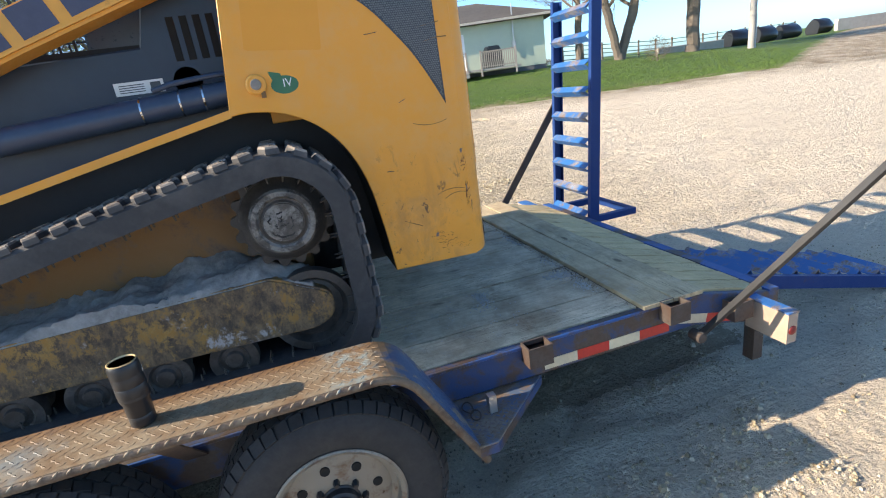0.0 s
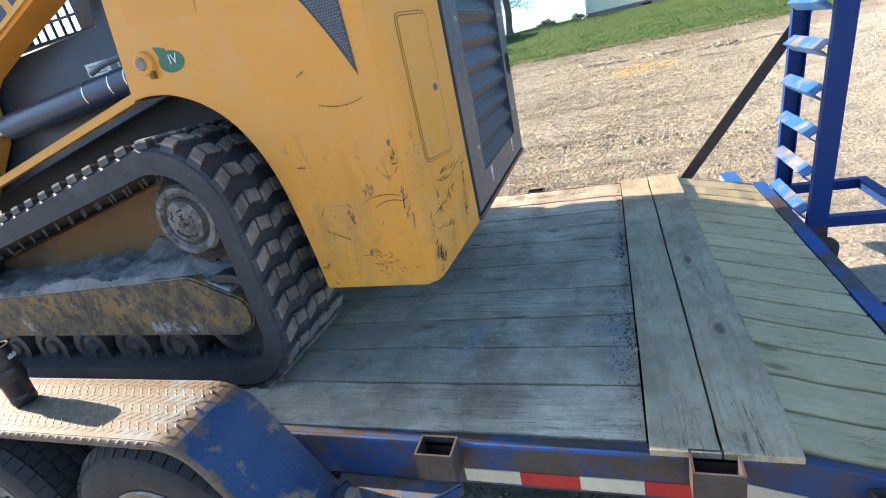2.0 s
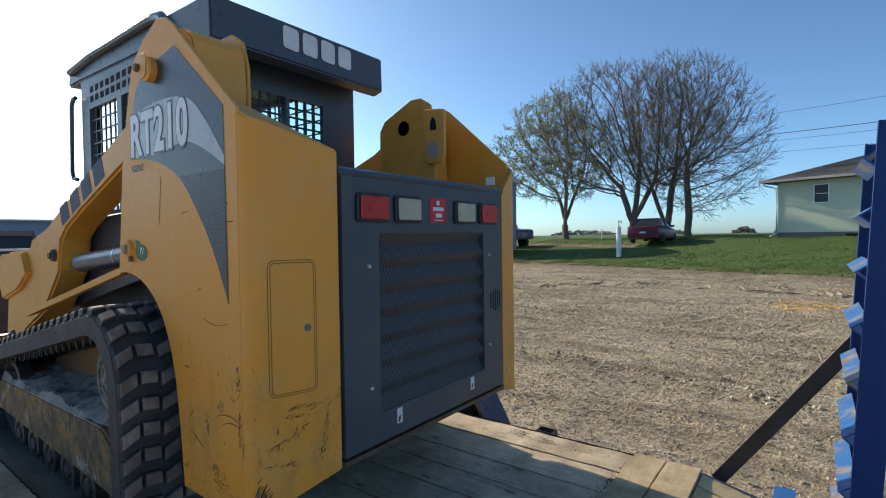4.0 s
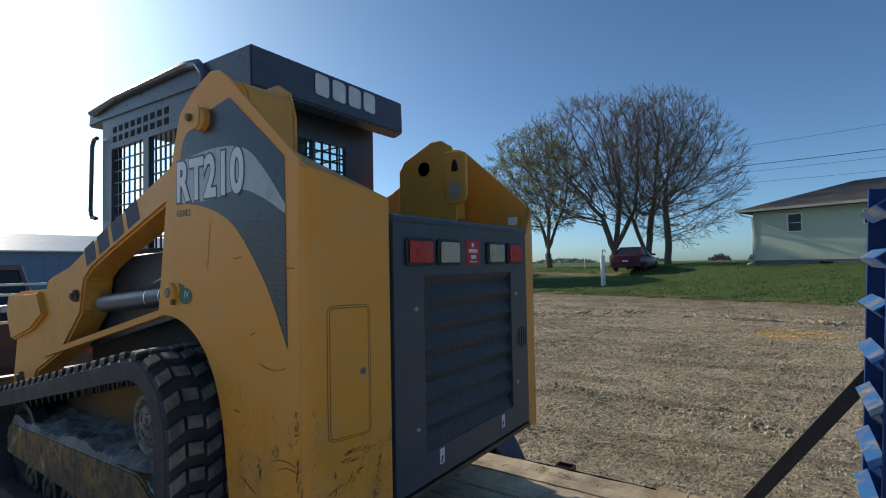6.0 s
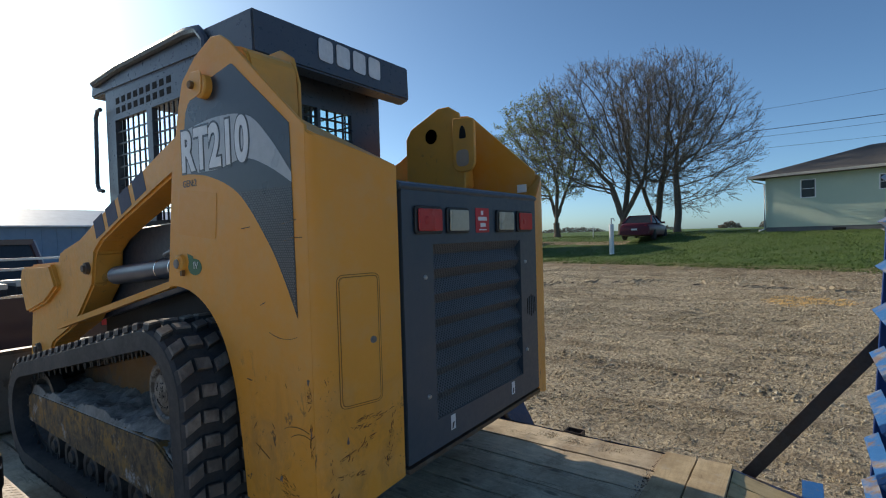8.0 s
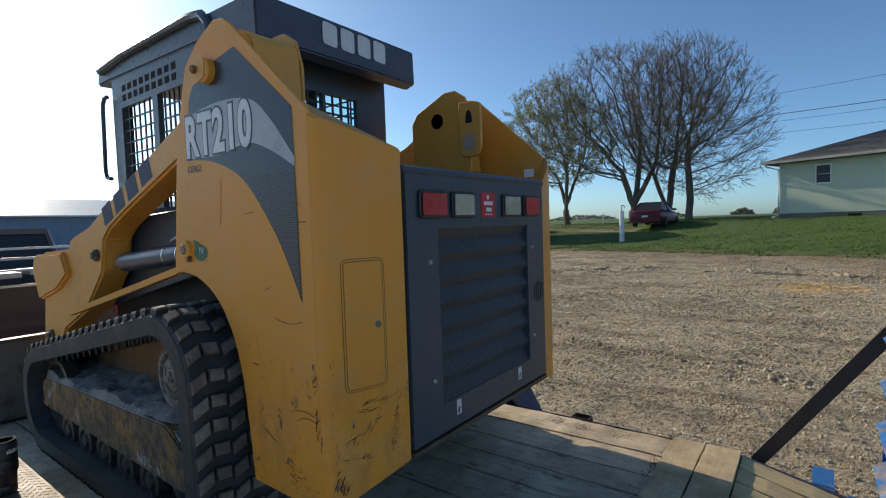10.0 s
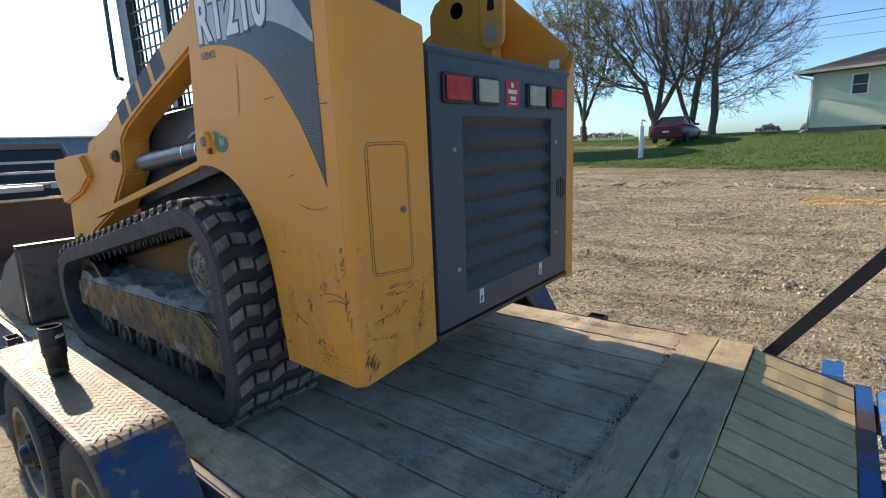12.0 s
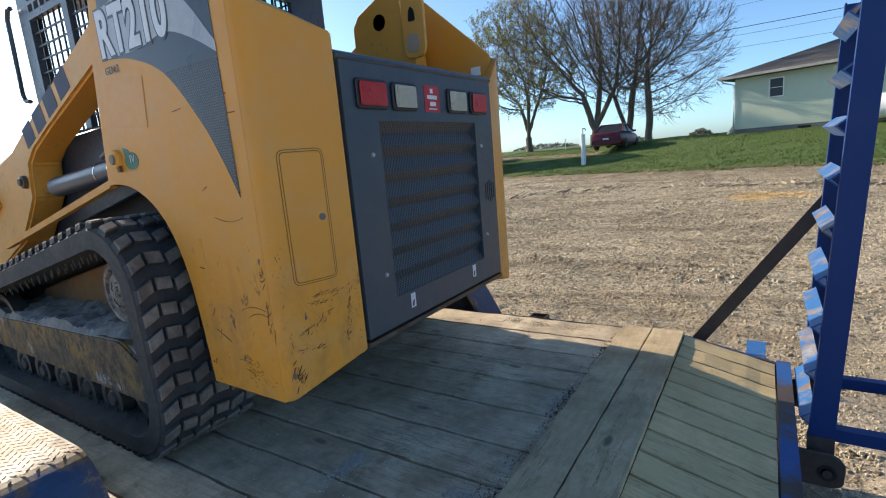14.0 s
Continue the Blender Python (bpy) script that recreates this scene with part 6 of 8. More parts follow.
    bm = bmesh.new()

    def scratch(x, z, length, ang, w, bend=0.0):
        pts = []
        for k in range(7):
            f = k / 6 - 0.5
            pts.append((x + f * length * math.cos(ang) + bend * (f * f) * math.sin(ang), z + f * length * math.sin(ang) - bend * (f * f) * math.cos(ang)))
        lo = [(a, b - w * rng.uniform(0.3, 1)) for a, b in pts]
        hi = [(a, b + w * rng.uniform(0.3, 1)) for a, b in pts]
        prism(bm, lo + hi[::-1], y - 0.0012, y - 0.0004)
    for x, z, l, a, w, b in ((1.29, 1.515, 0.14, -0.02, 0.0016, -0.05), (1.34, 1.245, 0.12, 0.05, 0.002, 0.05), (1.36, 1.225, 0.1, 0.1, 0.0016, 0.05), (1.16, 1.13, 0.08, -0.45, 0.0022, 0),
                             (1.33, 1.88, 0.09, 0.15, 0.0022, 0), (1.35, 1.83, 0.1, 0.12, 0.0026, 0.02), (1.11, 1.87, 0.05, 0.1, 0.002, 0), (1.19, 1.62, 0.03, 0.4, 0.002, 0), (1.1, 1.36, 0.03, -0.1, 0.003, 0)):
        scratch(x, z, l, a, w, b)
    for k in range(7):
        scratch(rng.uniform(1.1, 1.42), rng.uniform(0.98, 1.4), rng.uniform(0.008, 0.04), rng.uniform(-1.2, 1.2), rng.uniform(0.0007, 0.002))
    tagged(part("scratch_pattern", bm, CASTING, side_near), kind="stuff")
    # scuffs and gouges near the rear corner: on the side plate, then on the slanting face
    post = [o for o in loader.children if o.name.startswith("corner_post")][0]
    p0, p1 = Vector((1.4645, 1.565, 0)), Vector((1.545, 1.845, 0))
    u = (p1 - p0).normalized()
    nrm = Vector((u.y, -u.x, 0))
    face = Matrix(((u.x, 0, nrm.x, p0.x), (u.y, 0, nrm.y, p0.y), (0, 1, 0, 0), (0, 0, 0, 1)))
    flat = Matrix(((1, 0, 0, 0), (0, 0, -1, y), (0, 1, 0, 0), (0, 0, 0, 1)))
    # each row: from, to, spread, number, slant, largest mark
    rows_side = (((1.41, 1.38), (1.412, 1.33), 0.008, 26, 1.2, 0.0034), ((1.408, 1.27), (1.412, 1.17), 0.007, 26, 1.4, 0.0036), ((1.30, 1.18), (1.36, 1.13), 0.012, 18, 0.4, 0.002),
                 ((1.255, 1.07), (1.31, 0.99), 0.016, 44, -0.5, 0.0032), ((1.32, 1.03), (1.40, 0.965), 0.014, 40, 0.2, 0.0024), ((1.36, 1.44), (1.37, 1.41), 0.004, 5, 1.3, 0.0026), ((1.12, 1.3), (1.2, 1.24), 0.03, 5, 0.4, 0.002))
    rows_face = (((0.12, 1.266), (0.25, 1.262), 0.005, 46, 0.35, 0.0028), ((0.1, 1.243), (0.187, 1.236), 0.003, 30, 0.25, 0.0026), ((0.245, 1.245), (0.218, 1.09), 0.006, 44, 1.5, 0.0034),
                 ((0.05, 1.142), (0.17, 1.2), 0.008, 40, 0.85, 0.003), ((0.045, 1.105), (0.15, 1.093), 0.005, 22, 0.2, 0.003), ((0.015, 1.06), (0.05, 0.99), 0.012, 36, 1.2, 0.005), ((0.02, 1.42), (0.03, 1.1), 0.005, 22, 1.5, 0.0026))
    for parent, m, rows, off in ((side_near, flat, rows_side, 0.0006), (post, face, rows_face, 0.0012)):
        bm = bmesh.new()
        for (ax, az), (bx, bz), spread, n, slant, rmax in rows:
            for k in range(n):
                t = rng.random()
                x, z = ax + (bx - ax) * t + rng.gauss(0, spread), az + (bz - az) * t + rng.gauss(0, spread)
                r = rmax * rng.uniform(0.15, 1.0) ** 1.5
                if parent is side_near and (x > 1.418 or z < 0.945):
                    continue
                if parent is post and (x < 0.012 or x > 0.285 or z < 0.95 + x * 0.4):
                    continue
                a0, st = slant + rng.gauss(0, 0.4), rng.uniform(1.5, 6.0)
                q = []
                for j in range(8):
                    t = 2 * math.pi * j / 8
                    e, f = r * st * math.cos(t) * rng.uniform(0.5, 1.15), r * 0.42 * math.sin(t) * rng.uniform(0.4, 1.2)
                    q.append((x + e * math.cos(a0) - f * math.sin(a0), z + e * math.sin(a0) + f * math.cos(a0)))
                vs = prism(bm, q, off * 0.3, off, "z")
                bmesh.ops.transform(bm, matrix=m, verts=vs)
        tagged(part("scuff_pattern", bm, SCUFF, parent), kind="stuff")
    # grey smears where another machine rubbed
    for parent, m, spots, off in ((side_near, flat, ((1.405, 1.395, 0.011, 0.014), (1.41, 1.24, 0.005, 0.02), (1.255, 1.06, 0.012, 0.016)), 0.0008), (post, face, ((0.082, 1.205, 0.008, 0.016), (0.02, 1.03, 0.006, 0.02)), 0.0014)):
        for cx, cz, sx, sz in spots:
            bm = bmesh.new()
            q = [(cx + 0.7 * sx * math.cos(t) * rng.uniform(0.3, 1.2), cz + 0.85 * sz * math.sin(t) * rng.uniform(0.4, 1.2)) for t in (2 * math.pi * k / 13 for k in range(13))]
            vs = prism(bm, q, off * 0.3, off, "z")
            bmesh.ops.transform(bm, matrix=m, verts=vs)
            part("rub_mark", bm, SMEAR, parent)


build_decals()


def build_bucket():
    bk = part("bucket", rprism([(-1.50, 0.66), (-1.46, 1.16), (-1.49, 1.16), (-1.54, 0.70), (-1.62, 0.665), (-2.42, 0.655), (-2.42, 0.635), (-1.55, 0.635)], 1.34, 3.36, w=0.004), BUCKET, loader, "dark steel bucket lowered on the deck")
    for y in (1.325, 3.355):
        part("bucket_side", rprism([(-1.49, 1.15), (-1.55, 0.64), (-2.40, 0.64), (-2.36, 0.70), (-1.85, 1.02)], y, y + 0.015, w=0.003), BUCKET, bk, "worn steel bucket cheek")
    part("bucket_edge", rbox(-1.52, -1.45, 1.33, 3.37, 1.155, 1.18, 0.006), ROLLER, bk, "bright worn top edge")
    for y in (1.7, 2.95):
        part("coupler", rbox(-1.5, -1.32, y, y + 0.12, 0.85, 1.15, 0.02), CASTING, loader)


build_bucket()


def build_can():
    c = thing("drink_can", "tall black drink can with gold rim standing on the fender", "can", at=(0.158, 1.087, 0.8475))
    bm = bmesh.new()
    lathe(bm, [(0.001, 0.002), (0.024, 0.0), (0.0285, 0.006), (0.0285, 0.03), (0.0275, 0.033), (0.029, 0.036), (0.0295, 0.072), (0.0335, 0.084), (0.0345, 0.09), (0.0335, 0.0935), (0.0345, 0.097), (0.0345, 0.122), (0.033, 0.126), (0.0345, 0.13), (0.0345, 0.152), (0.0335, 0.156), (0.0345, 0.16), (0.034, 0.182), (0.032, 0.19), (0.0305, 0.193)], 32, "z")
    part("can_body", bm, BLACK, c, "black can body", True)
    bm = bmesh.new()
    lathe(bm, [(0.0305, 0.193), (0.032, 0.196), (0.0295, 0.1975), (0.0275, 0.19), (0.012, 0.188), (0.010, 0.1895), (0.001, 0.189)], 32, "z")
    lid = part("can_lid", bm, BRASS, c, "gold coloured can lid", True)
    bm = bmesh.new()
    lathe(bm, [(0.001, 0.1915), (0.024, 0.1915), (0.0275, 0.1905)], 24, "z")
    part("lid_top", bm, CASTING, lid, "brown stained top of the lid", True)
    bm = bmesh.new()
    for k in range(6):
        a = 0.1 + 0.16 * k
        box(bm, 0.0340, 0.0344, -0.0022, 0.0022, 0.152, 0.163 + 0.004 * (k % 2), Matrix.Rotation(a, 4, "Z"))
    part("can_print", bm, LABEL, c)
    return c


BRASS = plain("gold_lid", (0.62, 0.47, 0.24), 0.5, 0.5)
build_can().scale = (1.22, 1.22, 1.05)


# ---- house and lawn ----
def build_house():
    ang = math.degrees(math.atan2(-4.67, 14.16))
    base_z = 1.55
    h = thing("house", "single-storey house with pale green siding and dark hip roof", "house", at=(1.24, 30.57, base_z))
    h.rotation_euler = (0, 0, radians(ang))
    L, D, H = 14.91, 8.4, 2.78
    # walls with openings on the front
    opens = [(1.5, 2.13, 1.58, 2.47), (4.42, 5.1, 1.74, 2.42), (8.2, 8.62, 1.72, 2.4), (9.68, 10.5, 0.42, 2.3)]
    xs = [0.0]
    bm = bmesh.new()
    for a, b, z0, z1 in opens:
        box(bm, xs[-1], a, 0, 0.2, 0.22, H)
        box(bm, a, b, 0, 0.2, 0.22, max(z0, 0.42))
        box(bm, a, b, 0, 0.2, z1, H)
        xs.append(b)
    box(bm, xs[-1], L, 0, 0.2, 0.22, H)
    box(bm, 0, 0.2, 0.2, D, 0.22, H), box(bm, L - 0.2, L, 0.2, D, 0.22, H), box(bm, 0.2, L - 0.2, D - 0.2, D, 0.22, H)
    bmesh.ops.remove_doubles(bm, verts=bm.verts, dist=0.001)
    part("wall", bm, SIDING, h, "pale green horizontal siding")
    # siding boards on the two walls that show
    for k in range(22):
        z = 0.23 + 0.117 * k
        segs, last = [], 0.0
        for a, b, z0, z1 in opens:
            if z0 - 0.117 < z < z1:
                segs.append((last, a))
                last = b
        segs.append((last, L))
        bm = bmesh.new()
        for a, b in segs:
            box(bm, a, b, -0.007, -0.001, z, z + 0.02)
        box(bm, -0.007, -0.001, 0, D, z, z + 0.02)
        part("siding_board", bm, SIDING, h)
    part("foundation", rbox(-0.003, L + 0.003, 0.01, D - 0.02, -1.0, 0.218, 0.01), FOUNDATION, h, "grey concrete foundation")
    part("foundation_vent", rbox(2.75, 3.25, -0.0, 0.015, -0.06, 0.14, 0.005), GAP, h)
    # hip roof with eaves
    o = 0.55
    ez, rz = H + 0.02, 4.24
    bm = bmesh.new()
    e = [(-o, -o, ez), (L + o, -o, ez), (L + o, D + o, ez), (-o, D + o, ez)]
    r = [(3.2, D / 2, rz), (L - 3.2, D / 2, rz)]
    v = [bm.verts.new(p) for p in e] + [bm.verts.new(p) for p in r]
    w = [bm.verts.new((p[0], p[1], p[2] - 0.13)) for p in e]
    for f in ((0, 1, 5, 4), (1, 2, 5), (2, 3, 4, 5), (3, 0, 4)):
        bm.faces.new([v[i] for i in f])
    for i in range(4):
        bm.faces.new((v[i], v[(i + 1) % 4], w[(i + 1) % 4], w[i]))
    bm.faces.new(w)
    part("roof", bm, SHINGLE, h, "dark shingle hip roof")
    bm = bmesh.new()
    box(bm, -o - 0.03, L + o + 0.03, -o - 0.06, -o - 0.01, ez - 0.12, ez)
    box(bm, -o - 0.06, -o - 0.01, -o - 0.06, D + o, ez - 0.12, ez)
    box(bm, L + o + 0.01, L + o + 0.06, -o, D + o, ez - 0.12, ez)
    part("gutter", bm, GUTTER, h, "beige gutter")
    bm = bmesh.new()
    pipe(bm, [(-0.45, -0.5, ez - 0.12), (-0.4, -0.4, ez - 0.25), (-0.03, -0.05, ez - 0.4), (-0.03, -0.05, 0.15), (-0.2, -0.3, 0.05)], 0.045)
    part("downpipe", bm, TRIM_WHITE, h, "", True)
    for a, b, z0, z1 in opens:
        w = part("window" if z0 > 1 else "back_door", rbox(a + 0.03, b - 0.03, 0.05, 0.07, z0 + 0.03, z1 - 0.03, 0.004), GLASS if z0 > 1 else TRIM_WHITE, h, "dark window with white frame" if z0 > 1 else "white back door with glass")
        bm = bmesh.new()
        for q in ((a, a + 0.04, z0, z1), (b - 0.04, b, z0, z1), (a + 0.04, b - 0.04, z0, z0 + 0.04), (a + 0.04, b - 0.04, z1 - 0.04, z1)):
            box(bm, q[0], q[1], -0.03, 0.08, q[2], q[3])
        if z0 > 1:
            box(bm, a + 0.04, b - 0.04, 0.03, 0.05, (z0 + z1) / 2 - 0.01, (z0 + z1) / 2 + 0.01)
        part("frame", bm, TRIM_WHITE, w)
        if z0 < 1:
            part("pane", rbox(a + 0.2, b - 0.2, 0.04, 0.052, 1.3, 2.1, 0.003), GLASS, w)
    bm = bmesh.new()
    rod(bm, (13.2, -0.1, 0.9), (13.2, -0.1, 3.5), 0.035, n=8)
    box(bm, 13.1, 13.3, -0.2, -0.02, 1.2, 1.6)
    part("meter_mast", bm, BOLT, h, "grey electric meter and mast")
    for x, y in ((6.5, 3.0), (9.0, 3.2)):
        bm = bmesh.new()
        rod(bm, (x, y, 3.6), (x, y, 4.35), 0.05, n=8)
        part("roof_vent", bm, TRIM_WHITE, h)
    # porch with picket rail
    p = thing("porch", "weathered porch with white picket railing against the house", "porch", at=(1.24, 30.57, base_z))
    p.rotation_euler = (0, 0, radians(ang))
    part("porch_floor", rbox(9.5, 13.3, -1.6, -0.05, 0.28, 0.38, 0.01), CONCRETE, p)
    part("step", rbox(9.7, 10.5, -2.0, -1.62, 0.02, 0.2, 0.01), CONCRETE, p)
    bm = bmesh.new()
    box(bm, 11.25, 13.0, -1.6, -1.55, 1.18, 1.24), box(bm, 11.25, 13.0, -1.6, -1.55, 0.45, 0.5)
    part("rail", bm, WEATHERED, p)
    bm = bmesh.new()
    prism(bm, [(9.6, 0.95), (10.35, 1.2), (10.35, 1.27), (9.6, 1.02)], -2.05, -2.0)
    part("stair_rail", bm, WEATHERED, p)
    pk = None
    for k in range(23):
        m = Matrix.Translation((11.27 + 0.105 * k, -1.61, 0.4)) if k < 17 else Matrix.Translation((9.63 + 0.13 * (k - 17), -2.04, 0.1 + 0.04 * (k - 17)))
        if pk is None:
            bm = bmesh.new()
            box(bm, 0, 0.05, -0.012, 0.012, 0, 0.84)
            pk = part("picket", bm, WEATHERED, p, at=m)
        else:
            same_mesh(pk, p, m)
    for x in (10.4, 11.16, 13.0):
        part("porch_post", rbox(x, x + 0.09, -1.63, -1.54, 0.0, 1.3, 0.01), WEATHERED, p)
    place = Matrix.Translation((1.24, 30.57, base_z)) @ pose(0, 0, 0, 0, 0, ang)
    # grill on the porch
    g = thing("barbecue_grill", "covered black barbecue grill on the porch", "grill", at=place @ Vector((11.9, -0.8, 0.38)))
    part("grill_cover", rprism(rounded([(-0.55, 0), (0.55, 0), (0.5, 0.75), (0.3, 1.1), (-0.3, 1.1), (-0.5, 0.75)], 0.08), -0.28, 0.28, w=0.04, seg=2), WRAP, g)
    # propane tank
    t = thing("propane_tank", "white horizontal propane tank beside the house", "tank", at=place @ Vector((7.3, -1.5, 0.02)))
    t.rotation_euler = (0, 0, radians(ang))
    bm = bmesh.new()
    prof = [(0.001, -1.75)] + [(0.48 * math.sin(a), -1.35 - 0.4 * math.cos(a)) for a in [k * math.pi / 12 for k in range(1, 7)]] + [(0.48 * math.cos(a), 1.35 + 0.4 * math.sin(a)) for a in [k * math.pi / 12 for k in range(0, 6)]] + [(0.001, 1.75)]
    lathe(bm, prof, 28, "x", (0, 0, 0.62))
    part("tank_shell", bm, PVC, t, "white steel tank", True)
    for x in (-0.9, 0.9):
        part("tank_leg", rbox(x - 0.08, x + 0.08, -0.3, 0.3, -0.1, 0.2, 0.01), CONCRETE, t)
    bm = bmesh.new()
    lathe(bm, [(0.16, 1.05), (0.16, 1.22), (0.12, 1.28), (0.001, 1.3)], 16, "z")
    part("valve_dome", bm, PVC, t, "", True)
    a = thing("air_conditioner", "grey air conditioner unit beside the house", "air conditioner", at=place @ Vector((5.06, -0.5, 0.02)))
    part("cabinet", rbox(-0.32, 0.32, -0.32, 0.32, 0.02, 0.84, 0.03), GREY, a, "grey steel cabinet")
    part("pad", rbox(-0.42, 0.42, -0.42, 0.42, -0.2, 0.018, 0.02), CONCRETE, a)
    for k in range(9):
        part("grille_bar", rbox(-0.3, 0.3, -0.334, -0.322, 0.1 + 0.078 * k, 0.13 + 0.078 * k, 0.003), BLACK, a)
    for k, (x, mt, lb) in enumerate(((8.15, BLUE_SLAT, "blue folding lawn chair on the grass"), (8.9, RED_DECAL, "red folding lawn chair on the grass"))):
        c = thing("lawn_chair", lb, "chair", "lawn chairs", at=place @ Vector((x, -1.9, -0.1)))
        for j in range(6):
            part("back_slat", rbox(-0.28 + 0.095 * j, -0.21 + 0.095 * j, 0.18, 0.2, 0.4, 0.95, 0.005), mt, c)
        part("seat", rbox(-0.28, 0.28, -0.25, 0.2, 0.38, 0.41, 0.005), mt, c)
        for sx in (-0.26, 0.24):
            for sy in (-0.24, 0.17):
                part("leg", rbox(sx, sx + 0.03, sy, sy + 0.03, -0.05, 0.38, 0.003), mt, c)


build_house()


def tube_seg(bm, a, b, ra, rb, n, cache):
    d = (b - a)
    if d.length < 1e-5:
        return
    q = d.to_track_quat("Z", "Y")
    ring = cache or [bm.verts.new(a + q @ Vector((math.cos(2 * math.pi * k / n) * ra, math.sin(2 * math.pi * k / n) * ra, 0))) for k in range(n)]
    top = [bm.verts.new(b + q @ Vector((math.cos(2 * math.pi * k / n) * rb, math.sin(2 * math.pi * k / n) * rb, 0))) for k in range(n)]
    for k in range(n):
        bm.faces.new((ring[k], ring[(k + 1) % n], top[(k + 1) % n], top[k]))
    return top


def build_tree(name, x, y, crown, seed, stems, buds=BUD, label="", bud_n=1.0, trunk=0.28, size=1.0, bud_s=1.0, fork=0.0):
    """A tree that fills a dome: crown = (dx, dy, radius, foot, top); stems = (lean x, lean y, height of the clear stem).
    Limbs grow step by step towards loose points in the dome, get their thickness from what they carry, and end in twigs."""
    rng = random.Random(seed)
    nr = np.random.default_rng(seed)
    z0 = ground_z(x, y) - 0.15
    t = thing(name, label, "tree", at=(x, y, z0))
    dx, dy, rad, foot, top = crown
    foot, top = foot - z0, top - z0
    step = 0.3 * size
    # points to reach, thicker towards the outside
    goal = []
    while len(goal) < 1750:
        p = nr.uniform(-1, 1, 3)
        d = math.sqrt(float(p @ p))
        if d > 1 or rng.random() > 0.25 + 0.75 * d:
            continue
        lift = 1.0 - 0.28 * max(0.0, float(p[2])) ** 2 if p[2] > 0 else 1.0
        zz = foot + (top - foot) * (0.42 + 0.58 * p[2] if p[2] > 0 else 0.42 + 0.42 * p[2])
        wob = 1 + 0.16 * noise.noise((p[0] * 2.2 + seed, p[1] * 2.2, p[2] * 2.2))
        goal.append((dx + p[0] * rad * lift * wob, dy + p[1] * rad * lift * wob, zz * (0.97 + 0.05 * wob)))
    goal = np.array(goal)
    pos, par = [], []
    root, foot_p = -1, np.zeros(3)
    for k in range(int(fork / step)):
        pos.append(foot_p.copy())
        par.append(root)
        root = len(pos) - 1
        foot_p = foot_p + np.array((nr.normal(0, 0.04), nr.normal(0, 0.04), 1.0)) * step
    for lx, ly, clear in stems:
        p, last = foot_p + (np.array((lx * 0.5 * trunk, ly * 0.5 * trunk, 0.0)) if root < 0 else 0.0), root
        d = np.array((lx, ly, 1.0))
        d /= np.linalg.norm(d)
        for k in range(int(clear / step) + 1):
            pos.append(p.copy())
            par.append(last)
            last = len(pos) - 1
            p = p + (d + nr.normal(0, 0.06, 3)) * step
    P = np.array(pos)
    dist = np.linalg.norm(goal[:, None] - P[None], axis=2)
    near, best = dist.argmin(1), dist.min(1)
    alive = np.ones(len(goal), bool)
    shoots = {}
    for turn in range(85):
        act = np.where(alive & (best < (30 if turn < 14 else 3.2 * size)))[0]
        if not len(act):
            break
        pull = {}
        for g in act:
            v = goal[g] - P[near[g]]
            pull.setdefault(int(near[g]), []).append(v / (np.linalg.norm(v) + 1e-6))
        fresh = []
        for i, vs in pull.items():
            if shoots.get(i, 0) > 2:
                continue
            shoots[i] = shoots.get(i, 0) + 1
            d = np.sum(vs, 0)
            d = d / (np.linalg.norm(d) + 1e-6)
            if par[i] >= 0:
                old = P[i] - P[par[i]]
                d = d + 0.55 * old / (np.linalg.norm(old) + 1e-6)
            d = d + nr.normal(0, 0.13, 3) + np.array((0, 0, 0.08))
            fresh.append((P[i] + d / np.linalg.norm(d) * step, i))
        if not fresh:
            break
        base = len(P)
        F = np.array([f[0] for f in fresh])
        par.extend(f[1] for f in fresh)
        P = np.vstack((P, F))
        d2 = np.linalg.norm(goal[:, None] - F[None], axis=2)
        m, a = d2.min(1), d2.argmin(1)
        closer = m < best
        near[closer], best[closer] = base + a[closer], m[closer]
        alive &= best > 0.5 * size
    n = len(P)
    kids = [0] * n
    load = [0.0] * n
    for i in range(n - 1, -1, -1):
        if kids[i] == 0:
            load[i] = 1.0
        if par[i] >= 0:
            kids[par[i]] += 1
            load[par[i]] += load[i]
    full = max(load)
    thick = [max(0.009 * size, trunk * (v / full) ** 0.55) for v in load]
    wood, fine, leaf = bmesh.new(), bmesh.new(), bmesh.new()
    rings = {}

    def ring_at(bm, p, d, r, sides):
        u = Vector((0, 1, 0)).cross(d)
        u = u.normalized() if u.length > 0.05 else Vector((1, 0, 0))
        w = d.cross(u)
        return [bm.verts.new(p + (u * math.cos(2 * math.pi * k / sides) + w * math.sin(2 * math.pi * k / sides)) * r) for k in range(sides)]

    for i in range(n):
        if par[i] < 0:
            continue
        j, r = par[i], thick[i]
        big = r > 0.028 * size
        sides = 8 if r > 0.1 else (5 if big else 3)
        bm = wood if big else fine
        a, b = Vector(P[j]), Vector(P[i])
        d = (b - a).normalized()
        goes_on = r > 0.62 * thick[j]
        low = rings.get((j, sides, big)) if goes_on else None
        if low is None:
            low = ring_at(bm, a, d, thick[j] if goes_on else r * 1.12, sides)
        high = ring_at(bm, b, d, r, sides)
        rings[(i, sides, big)] = high
        for k in range(sides):
            bm.faces.new((low[k], low[(k + 1) % sides], high[(k + 1) % sides], high[k]))

